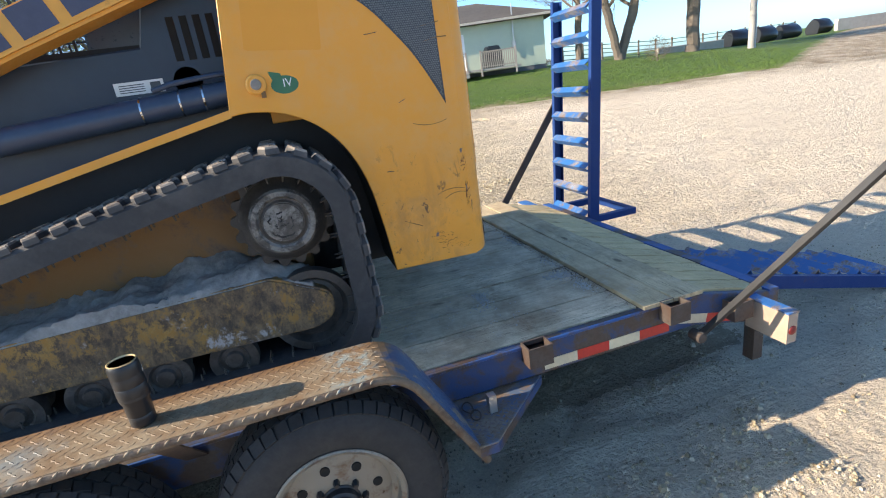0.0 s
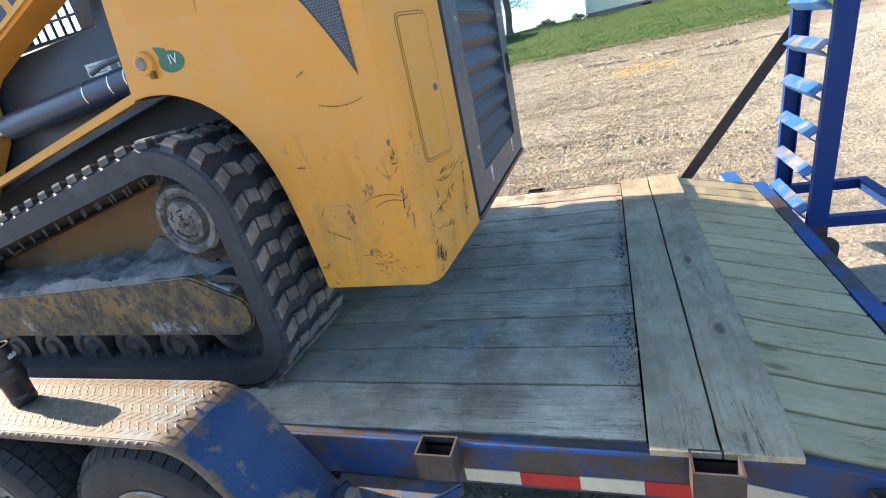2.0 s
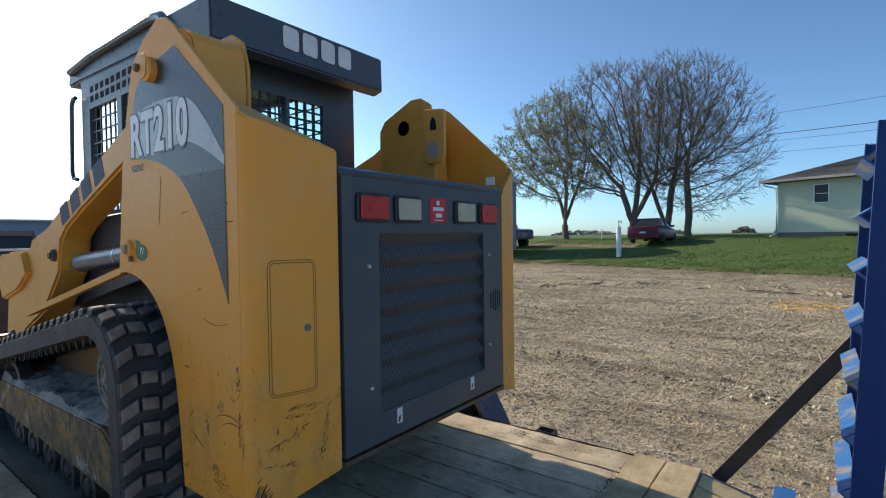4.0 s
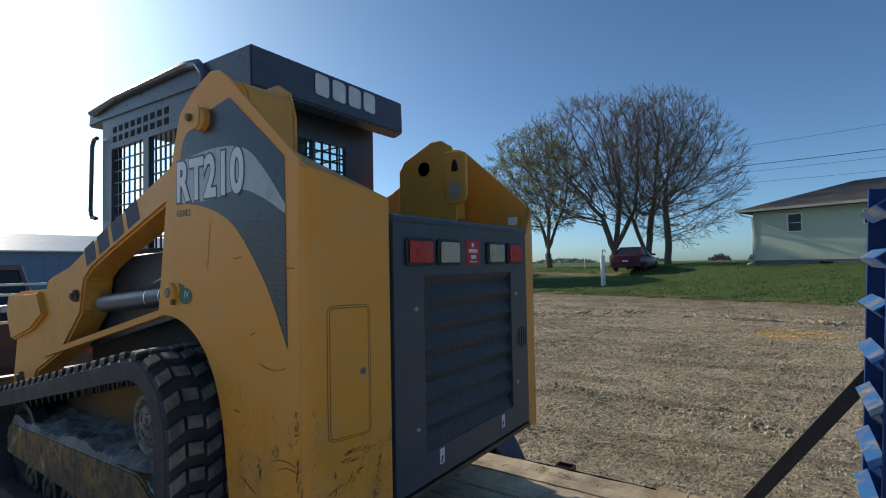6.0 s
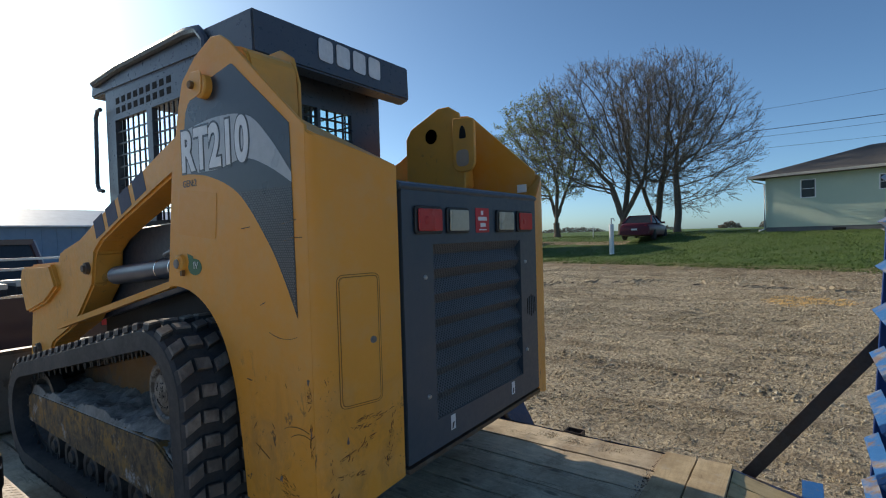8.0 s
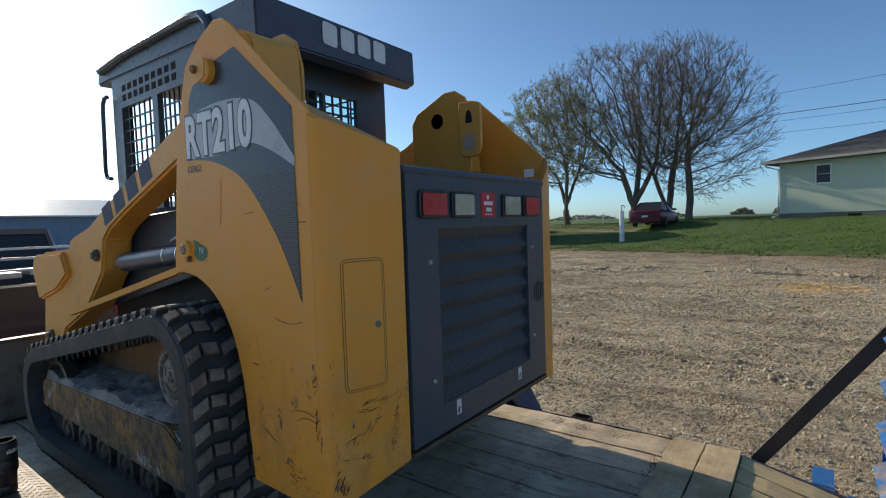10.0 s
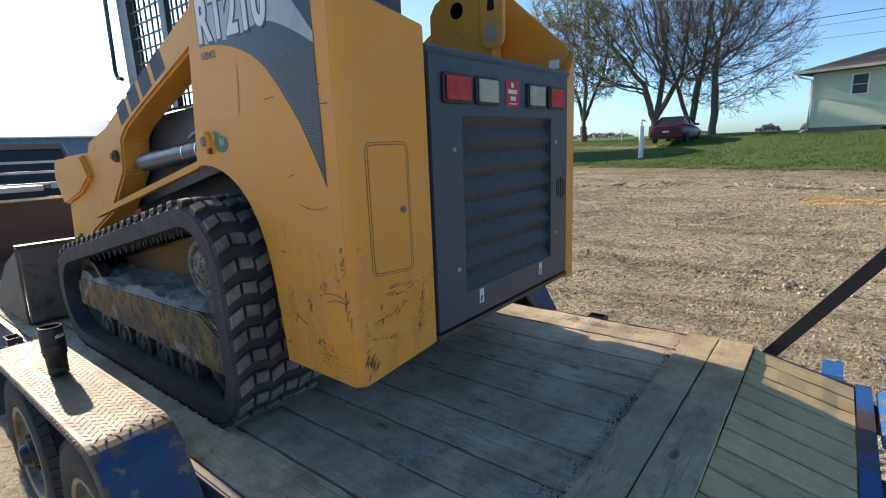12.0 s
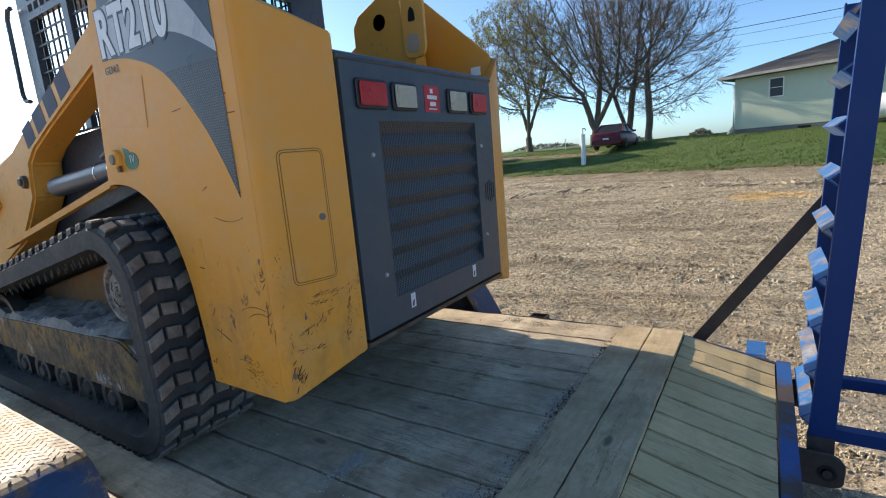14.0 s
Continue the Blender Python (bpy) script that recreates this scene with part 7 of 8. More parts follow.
    def bud(p, s):
        d = Vector((rng.gauss(0, 1), rng.gauss(0, 1), rng.gauss(0, 1))).normalized()
        u = d.orthogonal().normalized()
        w = d.cross(u)
        v = [leaf.verts.new(p + d * s * 1.6), leaf.verts.new(p + u * s * 0.55), leaf.verts.new(p - u * s * 0.5 + w * s * 0.4)]
        leaf.faces.new(v)

    mid = Vector((dx, dy, foot + (top - foot) * 0.3))
    for i in range(n):
        if par[i] < 0 or thick[i] > 0.035 * size:
            continue
        p = Vector(P[i])
        out = (p - mid).normalized()
        run = (p - Vector(P[par[i]])).normalized()
        for q in range(4 if kids[i] == 0 else (2 if i % 3 else 1)):
            d = (run * 0.8 + out * 0.5 + Vector((rng.gauss(0, 0.33), rng.gauss(0, 0.33), 0.3 + rng.gauss(0, 0.28)))).normalized()
            ln = rng.uniform(0.4, 1.0) * size
            e = p + d * ln * 0.5
            f = e + (d + Vector((rng.gauss(0, 0.22), rng.gauss(0, 0.22), 0.15))).normalized() * ln * 0.5
            ring = tube_seg(fine, p, e, 0.0085 * size, 0.007 * size, 3, None)
            tube_seg(fine, e, f, 0.007 * size, 0.005 * size, 3, ring)
            side = e + Vector((rng.gauss(0, 0.2), rng.gauss(0, 0.2), rng.uniform(0.0, 0.3))) * size
            tube_seg(fine, e, side, 0.006 * size, 0.0045 * size, 3, None)
            for c in (e, f, side, f.lerp(e, 0.5)):
                for z in range(int(bud_n + rng.random())):
                    bud(c + Vector((rng.gauss(0, 0.05), rng.gauss(0, 0.05), rng.gauss(0, 0.05))) * size, rng.uniform(0.025, 0.055) * size * bud_s)
    # root flare
    rod(wood, (0, 0, -0.2), (0, 0, 0.45), trunk * 1.45, trunk * 0.98, 12)
    part("trunk", wood, BARK, t, "grey-brown bark", True)
    crown_ob = new("crown")
    crown_ob.parent = t
    tagged(crown_ob, "open crown of bare twigs and spring buds")
    tagged(part("twig_mass", fine, TWIG, crown_ob), kind="stuff")
    if len(leaf.faces):
        tagged(part("bud_mass", leaf, buds, crown_ob), kind="stuff")
    else:
        leaf.free()


build_tree("tree", -7.35, 36.0, (-1.2, 0, 6.2, 4.2, 13.4), 21, ((-0.32, 0.0, 2.4), (0.12, 0.1, 3.0), (0.55, -0.2, 3.0)), BUD, "large many-stemmed tree just coming into bud", 1.3, 0.34, fork=1.2)
build_tree("tree", -5.45, 37.2, (0.0, 0, 4.2, 4.6, 13.7), 26, ((-0.3, 0.1, 2.8), (0.12, 0.0, 3.2)), BUD, "tall forked tree with brownish buds behind the parked car", 1.1, 0.26, fork=0.6)
build_tree("tree", -3.88, 36.0, (0.6, 0, 4.3, 2.9, 12.8), 34, ((0.0, 0.0, 5.0),), BUD, "tall straight tree with dark bare twigs", 1.0, 0.22)
build_tree("tree", -12.2, 36.0, (-0.8, 0, 4.3, 4.0, 12.0), 47, ((-0.28, 0.0, 2.2), (0.05, -0.1, 2.6), (0.38, 0.1, 2.4)), BUD_GREEN, "smaller forked tree with first green leaves", 1.9, 0.24, 1.0, 1.7, fork=1.5)
build_tree("tree", 17.3, 25.6, (0, 0, 3.6, 4.0, 11.5), 58, ((0.0, 0.0, 3.0),), BUD, "bare tree beside the house", 0.2, 0.19)
build_tree("tree", 19.0, 24.3, (0.3, 0, 4.0, 4.0, 11.5), 63, ((-0.25, 0.0, 2.2), (0.3, 0.0, 2.2)), BUD, "bare forked tree beside the house", 0.2, 0.25)
build_tree("tree", 23.1, 23.5, (0, 0, 5.0, 4.5, 13.0), 71, ((0.0, 0.0, 4.0),), BUD, "large bare tree with thick pale trunk on the lawn", 0.2, 0.33)
build_tree("sapling", 18.7, 21.0, (0, 0, 0.55, 1.1, 2.2), 77, ((0.0, 0.0, 0.7),), BUD, "small staked sapling on the lawn", 0.2, 0.02, 0.25)


def wheel_pair(parent, x, y, r, w):
    for s in (1, -1):
        wl = new("wheel")
        wl.parent = parent
        wl.location = (x, y * s, r)
        bm = bmesh.new()
        lathe(bm, [(r * 0.62, -w / 2), (r * 0.9, -w / 2), (r, -w * 0.35), (r, w * 0.35), (r * 0.9, w / 2), (r * 0.62, w / 2)], 26)
        part("tyre", bm, TYRE, wl, "", True)
        bm = bmesh.new()
        lathe(bm, [(0.001, -w * 0.3), (r * 0.3, -w * 0.36), (r * 0.62, -w * 0.46), (r * 0.62, w * 0.46), (r * 0.3, w * 0.36), (0.001, w * 0.3)], 20)
        part("rim", bm, BOLT, wl, "", True)


def loft(bm, sections):
    """Skins closed sections of equal length."""
    rings = [[bm.verts.new(p) for p in s] for s in sections]
    for a, b in zip(rings, rings[1:]):
        for k in range(len(a)):
            bm.faces.new((a[k], a[(k + 1) % len(a)], b[(k + 1) % len(a)], b[k]))
    bm.faces.new(rings[0]), bm.faces.new(rings[-1][::-1])


def build_sedan(x, y, head):
    c = thing("sedan", "maroon four-door sedan parked on the grass", "car", at=(x, y, ground_z(x, y) - 0.02))
    c.rotation_euler = (0, 0, radians(head))
    c.scale = (0.92, 0.92, 0.92)

    def sec(px, w, zb, zt):
        return [(px, -w * 0.97, zb + 0.08), (px, -w, (zb + zt) / 2), (px, -w * 0.97, zt - 0.15), (px, -w * 0.88, zt - 0.045), (px, -w * 0.7, zt), (px, w * 0.7, zt), (px, w * 0.88, zt - 0.045), (px, w * 0.97, zt - 0.15), (px, w, (zb + zt) / 2), (px, w * 0.97, zb + 0.08), (px, w * 0.88, zb), (px, -w * 0.88, zb)]
    bm = bmesh.new()
    loft(bm, [sec(-2.36, 0.7, 0.42, 0.8), sec(-2.3, 0.81, 0.3, 0.9), sec(-1.9, 0.87, 0.24, 0.97), sec(-1.2, 0.89, 0.22, 0.95), sec(0.0, 0.9, 0.22, 0.92), sec(0.9, 0.89, 0.22, 0.92), sec(1.6, 0.87, 0.24, 0.86), sec(2.2, 0.8, 0.3, 0.74), sec(2.36, 0.7, 0.38, 0.62)])
    part("body", bm, CAR_RED, c, "maroon painted body", True)
    bm = bmesh.new()

    low = [(-1.75, 0.8, 0.96), (-1.75, -0.8, 0.96), (0.95, -0.8, 0.92), (0.95, 0.8, 0.92)]
    top = [(-1.0, 0.6, 1.38), (-1.0, -0.6, 1.38), (0.15, -0.6, 1.38), (0.15, 0.6, 1.38)]
    v, w = [bm.verts.new(p) for p in low], [bm.verts.new(p) for p in top]
    for k in range(4):
        bm.faces.new((v[k], v[(k + 1) % 4], w[(k + 1) % 4], w[k]))
    bm.faces.new(w), bm.faces.new(v[::-1])
    part("cabin_glass", bm, GLASS, c, "dark cabin windows")
    part("roof", rbox(-1.02, 0.17, -0.61, 0.61, 1.375, 1.42, 0.018), CAR_RED, c)
    for s in (1, -1):
        for (a, b), (e, f) in (((-1.75, 0.98), (-1.0, 1.39)), ((0.95, 0.94), (0.15, 1.39)), ((-0.45, 0.94), (-0.42, 1.39))):
            bm = bmesh.new()
            pipe(bm, [(a, 0.805 * s, b), (e, 0.61 * s, f)], 0.035, 6)
            part("pillar", bm, CAR_RED, c)
        part("tail_lamp", rbox(-2.345, -2.26, 0.45 * s - 0.2, 0.45 * s + 0.2, 0.68, 0.82, 0.02), RED_LENS, c, "red tail lamp")
        part("door_mirror", rbox(0.55, 0.68, 0.93 * s - 0.08, 0.93 * s + 0.08, 0.92, 1.04, 0.03), CAR_RED, c)
    part("number_plate", rbox(-2.37, -2.355, -0.16, 0.16, 0.56, 0.66, 0.004), LABEL, c)
    part("rear_bumper", rbox(-2.42, -2.2, -0.78, 0.78, 0.32, 0.52, 0.05), CAR_RED, c)
    wheel_pair(c, -1.35, 0.80, 0.31, 0.2)
    wheel_pair(c, 1.4, 0.80, 0.31, 0.2)


build_sedan(-4.3, 29.3, 90)


def build_pickup(x, y, z, head, paint, label):
    c = thing("pickup_truck", label, "truck", at=(x, y, z))
    c.rotation_euler = (0, 0, radians(head))
    bm = bmesh.new()
    box(bm, -2.75, -0.55, -0.98, -0.9, 0.55, 1.28), box(bm, -2.75, -0.55, 0.9, 0.98, 0.55, 1.28), box(bm, -2.75, -0.55, -0.9, 0.9, 0.55, 0.75)
    box(bm, -2.8, -2.74, -0.97, 0.97, 0.6, 1.28)
    bevel(bm, 0.02, 2)
    part("bed", bm, paint, c, "steel pickup bed")
    part("bed_rail", rbox(-2.8, -0.55, -1.0, -0.9, 1.282, 1.30, 0.008), CHROME, c), part("bed_rail", rbox(-2.8, -0.55, 0.9, 1.0, 1.282, 1.30, 0.008), CHROME, c)
    part("tailgate_trim", rbox(-2.81, -2.73, -0.95, 0.95, 1.282, 1.31, 0.01), CHROME, c)
    part("cab_body", rbox(-0.53, 1.55, -0.98, 0.98, 0.5, 1.3, 0.06), paint, c)
    bm = bmesh.new()
    low = [(-0.5, 0.92, 1.3), (-0.5, -0.92, 1.3), (1.45, -0.92, 1.3), (1.45, 0.92, 1.3)]
    top = [(-0.38, 0.76, 1.9), (-0.38, -0.76, 1.9), (0.75, -0.76, 1.9), (0.75, 0.76, 1.9)]
    v, w = [bm.verts.new(p) for p in low], [bm.verts.new(p) for p in top]
    for k in range(4):
        bm.faces.new((v[k], v[(k + 1) % 4], w[(k + 1) % 4], w[k]))
    bm.faces.new(w), bm.faces.new(v[::-1])
    part("cabin_glass", bm, GLASS, c)
    part("cab_roof", rbox(-0.42, 0.8, -0.79, 0.79, 1.88, 1.96, 0.035), paint, c)
    for s in (1, -1):
        for p in (((-0.5, 0.93), (-0.38, 0.78)), ((1.45, 0.93), (0.75, 0.78)), ((0.45, 0.93), (0.4, 0.78))):
            bm = bmesh.new()
            pipe(bm, [(p[0][0], p[0][1] * s, 1.3), (p[1][0], p[1][1] * s, 1.92)], 0.045, 6)
            part("pillar", bm, paint, c)
        part("tail_lamp", rbox(-2.815, -2.76, 0.86 * s - 0.07, 0.86 * s + 0.07, 0.85, 1.2, 0.01), RED_LENS, c)
        part("door_mirror", rbox(1.1, 1.2, 1.12 * s - 0.12, 1.12 * s + 0.12, 1.3, 1.55, 0.03), BLACK, c)
    part("bonnet", rprism(rounded([(1.45, 0.5), (2.75, 0.55), (2.75, 1.1), (2.6, 1.2), (1.45, 1.3)], 0.08), -0.94, 0.94, w=0.05, seg=2), paint, c)
    part("rear_bumper", rbox(-2.95, -2.82, -0.95, 0.95, 0.5, 0.68, 0.03), CHROME, c)
    for xx in (-1.75, 1.95):
        wheel_pair(c, xx, 0.86, 0.39, 0.26)
    return c


tow = build_pickup(-7.2, 2.3, 0.0, 180, TRUCK_PAINT, "dark red pickup truck hitched in front of the trailer")
build_pickup(-14.9, 29.9, ground_z(-14.9, 29.9) - 0.02, -8, TRUCK_BLUE, "dark blue pickup truck parked on the drive")
for k, (bz, by0, by1) in enumerate(((1.42, 1.35, 3.2), (1.56, 1.45, 3.1), (1.68, 1.6, 2.9))):
    part("rack_bar", rbox(-5.02 - 0.05 * k, -4.98 - 0.05 * k, by0, by1, bz, bz + 0.03, 0.008), BOLT, tow, "bright steel bar of the bed rack").matrix_parent_inverse = tow.matrix_basis.inverted()
# load in the tow truck's bed
for lx, ly, lz, w_, lb in ((-4.9, 2.0, 0.75, 0.5, "dark toolbox in the truck bed"), (-5.3, 2.75, 0.75, 0.62, "black tool chest in the truck bed")):
    tb = thing("toolbox", lb, "toolbox", at=(lx, ly, lz))
    part("box_body", rbox(-0.3, 0.3, -w_ / 2, w_ / 2, 0, 0.62, 0.02), BLACK, tb)
    part("lid", rbox(-0.31, 0.31, -w_ / 2 - 0.01, w_ / 2 + 0.01, 0.622, 0.68, 0.015), BOLT, tb)
# drawbar of the trailer up to the truck
bm = bmesh.new()
for sy in (1.55, 3.1):
    pipe(bm, [(-3.45, sy, 0.5), (-4.45, 2.33, 0.5)], 0.05, 6)
part("drawbar", bm, BLUE_WORN, trailer, "blue steel drawbar")


def build_shed():
    s = thing("machine_shed", "long farm shed with blue-grey metal walls and pale roof", "building", at=(-56, 0, 0))
    part("wall", rbox(-12, 0, -40, 32, -0.5, 3.9, 0.02), WALL_METAL, s, "blue-grey ribbed metal wall")
    bm = bmesh.new()
    prism(bm, [(-12.6, 3.8), (0.6, 3.8), (0.6, 3.95), (-6, 5.9), (-12.6, 3.95)], -40.6, 32.6)
    part("roof", bm, ROOF_METAL, s, "pale metal roof")
    rib = None
    for k in range(60):
        m = Matrix.Translation((0.0, -39.6 + 1.2 * k, 0))
        if rib is None:
            bm = bmesh.new()
            box(bm, 0.0, 0.04, -0.05, 0.05, -0.5, 3.78)
            rib = part("wall_rib", bm, WALL_METAL, s, at=m)
        else:
            same_mesh(rib, s, m)
    g = thing("grain_building", "grey box-shaped outbuilding behind the drive", "building", at=(-12.0, 25.9, 1.0))
    part("wall", rbox(-8.0, 0.0, -2.3, 2.1, -0.3, 4.0, 0.03), WALL_METAL, g)
    part("roof", rprism([(-2.5, 4.0), (2.3, 4.0), (2.3, 4.1), (-0.1, 4.85), (-2.5, 4.1)], -8.2, 0.2, "x", w=0.02), ROOF_METAL, g)


build_shed()


def build_yard_things():
    # white pipe post with a cap
    x, y = -4.2, 23.0
    z = ground_z(x, y) - 0.03
    p = thing("standpipe", "white plastic standpipe on the lawn edge", "post", at=(x, y, z))
    bm = bmesh.new()
    lathe(bm, [(0.10, -0.1), (0.10, 1.35), (0.001, 1.36)], 16, "z")
    part("pipe", bm, PVC, p, "", True)
    bm = bmesh.new()
    rod(bm, (0, 0, 1.3), (0, 0, 1.62), 0.03, n=8)
    pipe(bm, [(0, 0, 1.58), (0.1, 0, 1.6), (0.14, 0, 1.5)], 0.025, 6)
    part("hydrant_head", bm, BOLT, p, "grey hydrant head")
    st = thing("marker_stake", "thin pale marker stake on the lawn", "stake", at=(-8.78, 34.0, ground_z(-8.78, 34.0) - 0.1))
    bm = bmesh.new()
    rod(bm, (0, 0, 0), (0, 0, 0.78), 0.03, n=6)
    part("stake_rod", bm, PVC, st)
    # utility pole and wires
    x, y = 24.2, 20.7
    u = thing("utility_pole", "tall weathered pale utility pole on the lawn", "pole", at=(x, y, ground_z(x, y) - 0.1))
    bm = bmesh.new()
    lathe(bm, [(0.17, -0.3), (0.165, 1.0), (0.12, 9.5), (0.001, 9.5)], 14, "z")
    part("pole_shaft", bm, CONCRETE, u, "", True)
    part("ground_guard", rbox(0.15, 0.23, -0.05, 0.05, 0.0, 1.7, 0.01), PVC, u)
    part("crossarm", rbox(-0.06, 0.06, -1.1, 1.1, 8.9, 9.05, 0.01), TWIG, u)
    for k, (za, zb) in enumerate(((8.3, 8.45), (7.85, 7.95), (7.1, 6.9), (9.6, 10.6))):
        w = bmesh.new()
        a, b = Vector((-3.0, 41.0, za + 0.1)), Vector((40.0, 39.0, zb + 3.2))
        pts = [a.lerp(b, t / 12) - Vector((0, 0, 1.2 * math.sin(math.pi * t / 12))) for t in range(13)]
        pipe(w, pts, 0.018 if k < 1 else 0.009, 4)
        tagged(part("overhead_wire", w, BLACK), "thin dark overhead wire", "wire", "overhead wires")
    # fence in the distance
    f = thing("pasture_fence", "green pipe fence and gates beyond the lawn", "fence", at=(0, 0, 0))
    post = None
    for k in range(16):
        fx, fy = 21.0 + 1.9 * k, 33.5 + 0.35 * k
        m = Matrix.Translation((fx, fy, ground_z(fx, fy)))
        if post is None:
            bm = bmesh.new()
            rod(bm, (0, 0, -0.3), (0, 0, 1.35), 0.07, n=6)
            post = part("fence_post", bm, BARK, f, at=m)
        else:
            same_mesh(post, f, m)
    for h in (0.3, 0.6, 0.9, 1.2):
        bm = bmesh.new()
        pipe(bm, [(21.0 + 1.9 * k, 33.5 + 0.35 * k, ground_z(21.0 + 1.9 * k, 33.5 + 0.35 * k) + h) for k in range(16)], 0.03, 5)
        part("fence_rail", bm, GREEN_STEEL, f)
    # feed bunk wall
    w = thing("concrete_bunk", "low tan concrete feed bunk wall", "wall", at=(0, 0, 0))
    bm = bmesh.new()
    a, b = Vector((26.4, 30.2, 0)), Vector((31.5, 29.6, 0))
    box(bm, 0, (b - a).length, -0.15, 0.15, -0.5, 0.42, Matrix.Translation((a.x, a.y, ground_z(a.x, a.y))) @ pose(0, 0, 0, 0, 0, -6.7))
    bevel(bm, 0.03)
    part("bunk_wall", bm, CONCRETE, w)
    w2 = thing("silage_wall", "long pale concrete bunker wall in the distance", "wall", at=(0, 0, 0))
    bm = bmesh.new()
    box(bm, 0, 40, -0.2, 0.2, -0.4, 1.0, Matrix.Translation((47, 33.0, 1.0)) @ pose(0, 0, 0, 0, 0, -14))
    part("bunker_wall", bm, CONCRETE, w2)
    for k, (bx, by, r, ln) in enumerate(((33.2, 30.1, 0.66, 1.7), (37.4, 31.6, 0.66, 1.6), (40.0, 31.8, 0.62, 1.8), (43.6, 31.9, 0.66, 1.4))):
        o = thing("wrapped_bale", "black plastic wrapped bale pile beyond the fence", "bale", "wrapped bales", at=(bx, by, ground_z(bx, by) - 0.1))
        bm = bmesh.new()
        lathe(bm, [(0.001, -ln / 2), (r * 0.9, -ln / 2), (r, -ln / 2 + 0.15), (r * 1.02, 0), (r, ln / 2 - 0.15), (r * 0.9, ln / 2), (0.001, ln / 2)], 22, "x", (0, 0, r * 0.85))
        for v in bm.verts:
            v.co += Vector((0, noise.noise(v.co * 1.3) * 0.12, noise.noise(v.co * 1.3 + Vector((5, 1, 2))) * 0.12))
        part("wrap", bm, WRAP, o, "", True)
    # spilled corn
    rng = random.Random(9)
    bm = bmesh.new()
    for k in range(1500):
        a, r = rng.uniform(0, 6.283), math.sqrt(rng.random())
        px, py = 2.74 + 0.68 * r * math.cos(a) * (1 + 0.1 * rng.gauss(0, 1)), 12.4 + 0.48 * r * math.sin(a) * (1 + 0.18 * rng.gauss(0, 1))
        s = rng.uniform(0.01, 0.02)
        zz = ground_z(px, py) + relief(px, py) - 0.016
        v = [bm.verts.new((px + s * math.cos(q) * rng.uniform(0.7, 1.2), py + s * math.sin(q), zz)) for q in (0, 1.6, 3.1, 4.7)] + [bm.verts.new((px, py, zz + s * 0.7))]
        for q in range(4):
            bm.faces.new((v[q], v[(q + 1) % 4], v[4]))
    tagged(part("corn_spill", bm, CORN), "thin patch of spilled yellow corn on the gravel", "corn", kind="stuff")
    # far tree line
    rng = random.Random(17)
    bm = bmesh.new()
    for cx, cy, r, h in ((-30, 330, 6, 5), (-12, 335, 4, 4.5), (2, 333, 5, 5), (9, 336, 3, 3.5), (22, 340, 8, 5), (-160, 420, 30, 6), (-95, 430, 18, 5), (120, 430, 30, 7), (200, 400, 40, 8)):
        for k in range(int(260 + 110 * r)):
            a, q = rng.uniform(0, 6.283), math.sqrt(rng.random())
            hump = h * (0.65 + 0.35 * noise.noise((cx + 0.4 * r * q * math.cos(a), cy, 2.0))) * math.sqrt(max(0.05, 1 - (q * math.cos(a)) ** 2))
            p = Vector((cx + r * q * math.cos(a), cy + 3 * q * math.sin(a), 1.6 + hump * rng.random() ** 0.8))
            s = rng.uniform(0.15, 0.5)
            bm.faces.new([bm.verts.new(p + Vector((rng.gauss(0, s), rng.gauss(0, s), rng.gauss(0, s)))) for q in range(3)])
    tagged(part("far_woods", bm, BARK), "far bare tree clumps on the horizon", "trees", kind="stuff")


build_yard_things()


# lawn grass: tufts on the near part of the slope
def build_grass():
    rng = random.Random(31)
    bm = bmesh.new()
    for k in range(42000):
        x = rng.uniform(-13, 24)
        y = 18.4 - 0.32 * x + rng.uniform(0, 1) ** 1.6 * 15
        if x - 1.6 * y > -3.9 or (y - (30.57 - 0.33 * (x - 1.24)) > -0.4 and x > 0.5):
            continue
        z = ground_z(x, y) - 0.03
        for j in range(2):
            a, h, w = rng.uniform(0, 6.28), rng.uniform(0.025, 0.06), rng.uniform(0.008, 0.02)
            lx, ly = rng.gauss(0, 0.04), rng.gauss(0, 0.04)
            bm.faces.new((bm.verts.new((x - w * math.cos(a), y - w * math.sin(a), z)), bm.verts.new((x + w * math.cos(a), y + w * math.sin(a), z)), bm.verts.new((x + lx, y + ly, z + h))))
    tagged(part("grass", bm, GRASS), "short green spring lawn grass", "grass", kind="stuff")


GRASS = plain("grass_blades", (0.1, 0.175, 0.022), 0.75, scale=1.2, vary=0.35)
build_grass()


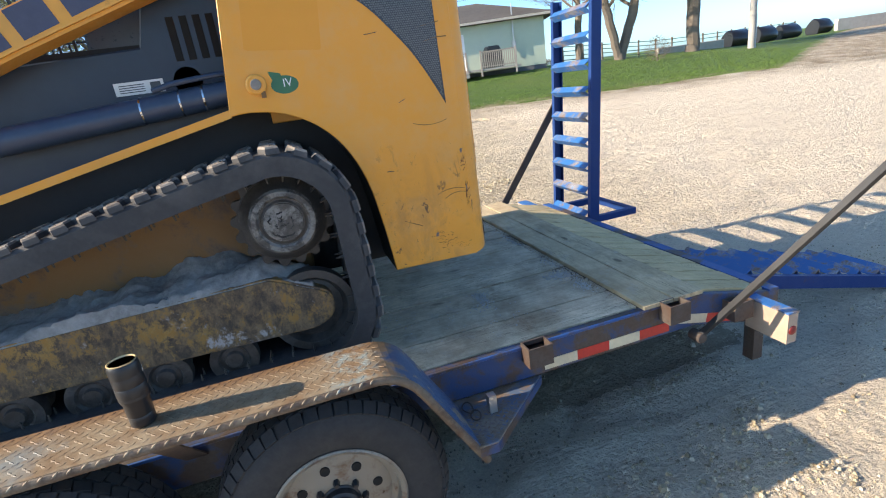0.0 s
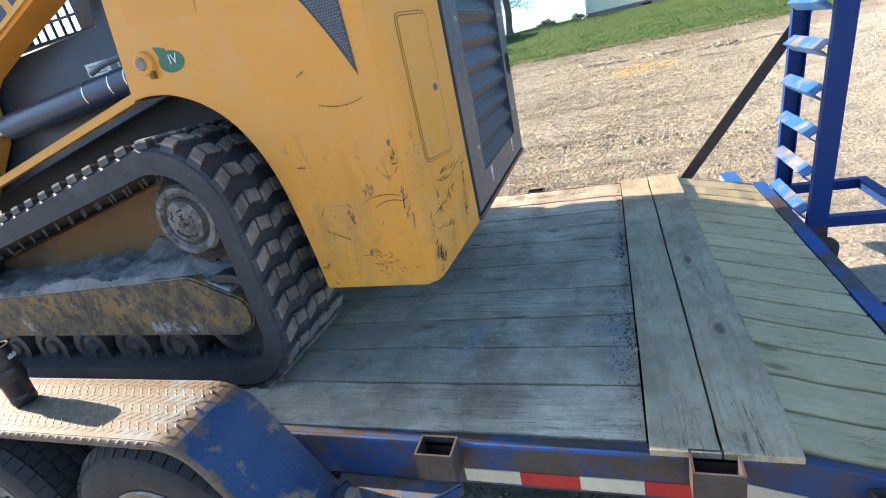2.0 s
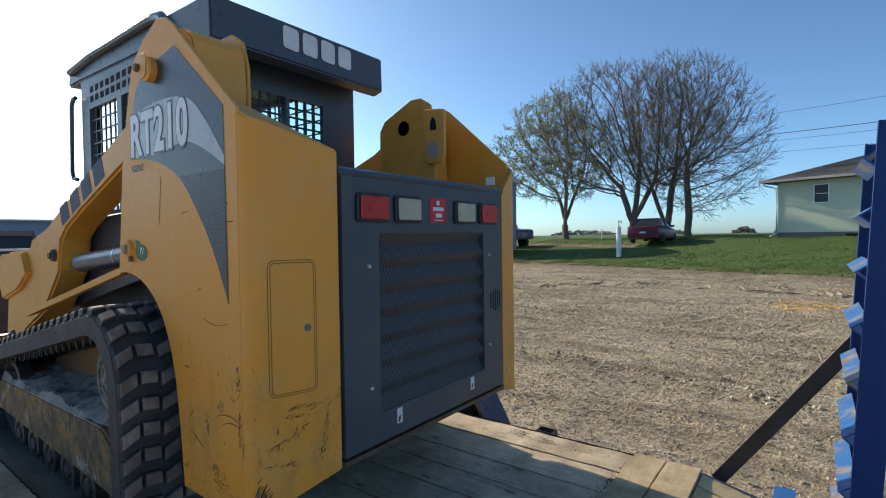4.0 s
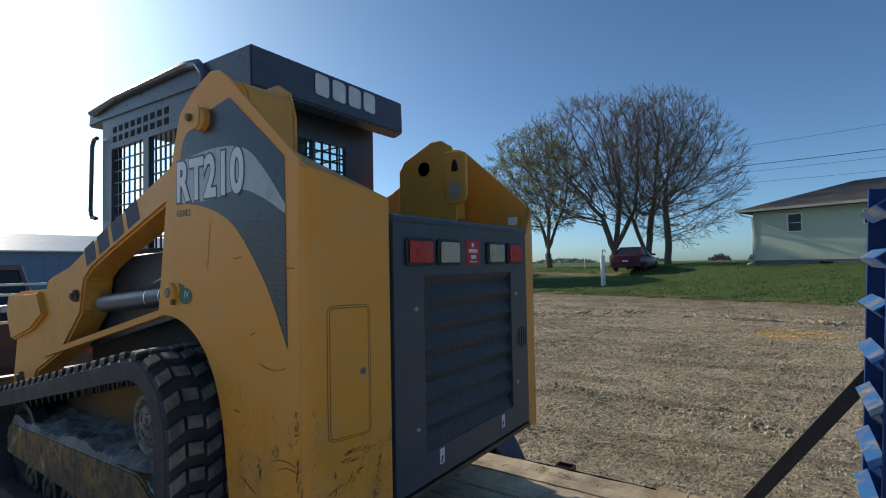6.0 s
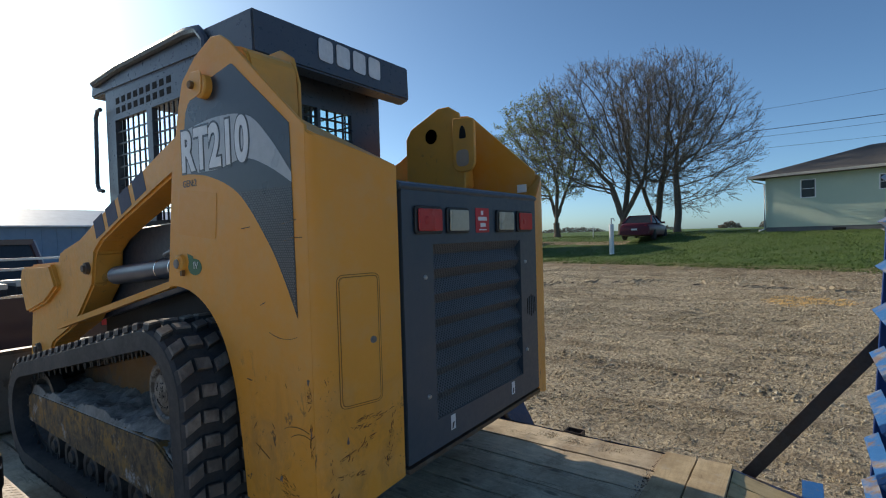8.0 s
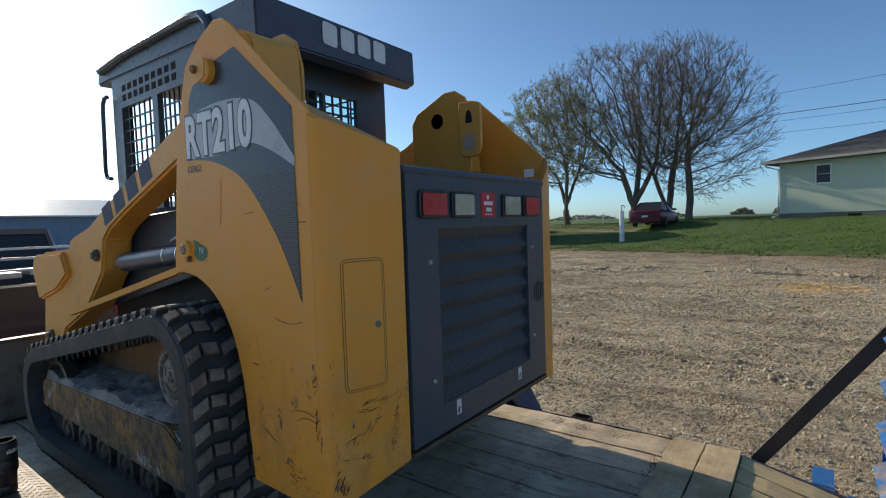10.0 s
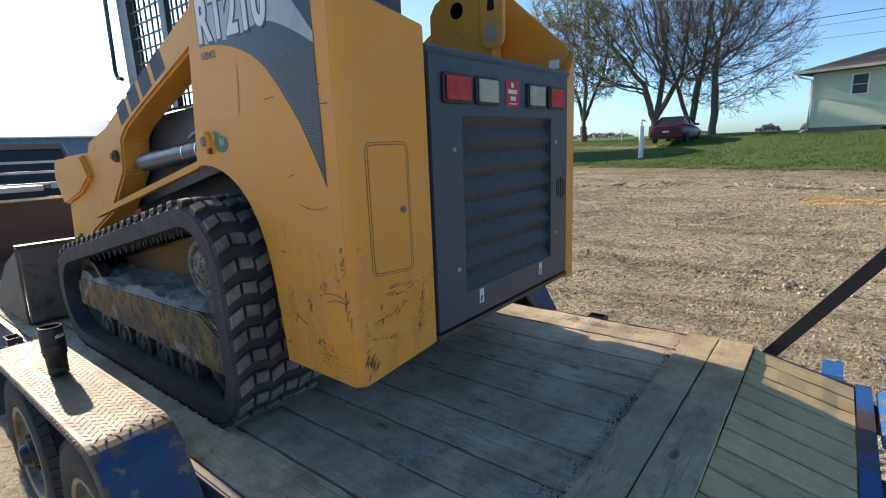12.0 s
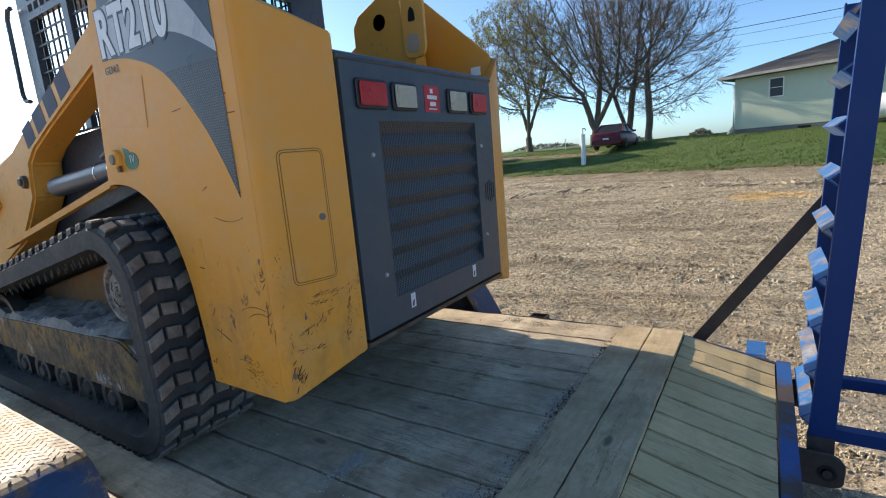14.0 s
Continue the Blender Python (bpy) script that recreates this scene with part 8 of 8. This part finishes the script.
# ---- deck boards, last ----
def plank(name, x0, x1, y0, y1, z0, z1, material, key, m=None, wav=0.004):
    rng = random.Random(key)
    bm = bmesh.new()
    n = max(2, round((x1 - x0) / 0.06))
    a, d0, d1 = [], 0.0, 0.0
    for i in range(n + 1):
        x = x0 + (x1 - x0) * i / n
        d0, d1 = min(wav, max(0.0, d0 + rng.gauss(0, wav * 0.3))), min(wav, max(0.0, d1 + rng.gauss(0, wav * 0.3)))
        nick = wav * 0.9 if rng.random() < 0.05 else 0.0
        e0, e1 = y0 + d0 + nick, y1 - d1
        zz = z1 + rng.uniform(-0.003, 0.002)
        a.append([bm.verts.new((x, e0, z0)), bm.verts.new((x, e0, zz - 0.0025)), bm.verts.new((x, e0 + 0.002, zz)), bm.verts.new((x, e1 - 0.002, zz)), bm.verts.new((x, e1, zz - 0.0025)), bm.verts.new((x, e1, z0))])
    for p, q in zip(a, a[1:]):
        for k in range(6):
            bm.faces.new((p[k], p[(k + 1) % 6], q[(k + 1) % 6], q[k]))
    bm.faces.new(a[0]), bm.faces.new(a[-1][::-1])
    return part(name, bm, material, trailer, at=m)


def build_deck():
    joints = (NEAR + 0.03, 1.479, 1.676, 1.866, 2.076, 2.325, 2.565, 2.75, 2.935, 3.17, FAR - 0.03)
    for k, (ya, yb) in enumerate(zip(joints, joints[1:])):
        plank("deck_plank", -3.5, 2.018, ya + 0.0035, yb - 0.0035, DECK - 0.045, DECK - 0.001 * (k % 3), OLD_WOOD, 100 + k, None, 0.0042)
    # two planks across the break of the deck: built along x, then turned
    for k, (a, b) in enumerate(((2.023, 2.174), (2.178, 2.335))):
        m = Matrix.Translation((a, NEAR - 0.012, 0)) @ pose(0, 0, 0, 0, 0, 90) @ Matrix.Translation((0, -(b - a), 0))
        plank("cross_plank", 0.0, FAR - NEAR - 0.02, 0, b - a, DECK - 0.0025, DECK + 0.017, CROSS_WOOD, 200 + k, m, 0.002)
    n = 15
    w = (FAR - 0.03 - NEAR - 0.03) / n
    m0 = Matrix.Translation((2.338, 0, DECK)) @ pose(0, 0, 0, 0, 14.0, 0)
    bm = bmesh.new()
    box(bm, 0.004, 0.40, NEAR + 0.032, FAR - 0.032, -0.045, -0.034, m0)
    part("ramp_backing", bm, GAP, trailer)
    for k in range(n):
        y = NEAR + 0.017 + w * k
        plank("ramp_plank", 0, 0.405, max(y, NEAR + 0.03) + 0.0045, y + w - 0.0055, -0.03, 0.0, NEW_WOOD, 300 + k, m0, 0.003)


build_deck()


def build_litter():
    """Dust, grit and splinters lying on the deck by the cross planks."""
    rng = random.Random(41)
    for name, spots, mt, label in (("grit", ((2.0, 2.3, 0.012, 0.6, 700), (1.985, 1.6, 0.025, 0.25, 200)), CASTING, "dark grit swept against the cross planks"),
                                   ("sand", ((1.25, 3.27, 0.04, 0.02, 120), (1.42, 3.32, 0.06, 0.025, 420), (1.6, 3.3, 0.1, 0.025, 300), (1.85, 3.33, 0.08, 0.03, 160)), STONE, "pale sandy grit lying on the edge planks of the deck"),
                                   ("gravel_dust", PATCHES, DECK_GRIT, "blue-grey gravel dust spilled on the deck")):
        bm = bmesh.new()
        for cx, cy, sx, sy, n in spots:
            for k in range(n):
                x, y, r = cx + rng.gauss(0, sx), cy + rng.gauss(0, sy), rng.uniform(0.0012, 0.0045) * (1.6 if rng.random() < 0.08 else 1)
                if x > 2.02 or y < NEAR + 0.04 or y > FAR - 0.05:
                    continue
                a = rng.uniform(0, 6.28)
                lo = [bm.verts.new((x + r * math.cos(a + q * 2.1), y + r * math.sin(a + q * 2.1), DECK - 0.003)) for q in range(3)]
                tp = bm.verts.new((x, y, DECK + r * 0.9))
                for q in range(3):
                    bm.faces.new((lo[q], lo[(q + 1) % 3], tp))
        tagged(part(name, bm, mt), label, "grit", kind="stuff")


PATCHES = ((1.99, 2.2, 0.012, 0.5, 500), (1.955, 1.77, 0.03, 0.03, 330), (1.9, 1.78, 0.03, 0.02, 110), (1.965, 1.6, 0.022, 0.04, 330), (1.98, 1.96, 0.015, 0.05, 160), (1.975, 2.45, 0.012, 0.08, 120),
           (1.48, 1.785, 0.02, 0.02, 200), (1.475, 1.725, 0.018, 0.02, 150), (1.45, 1.66, 0.025, 0.03, 60), (1.1, 1.75, 0.12, 0.1, 60), (1.5, 1.5, 0.2, 0.08, 60))
build_litter()
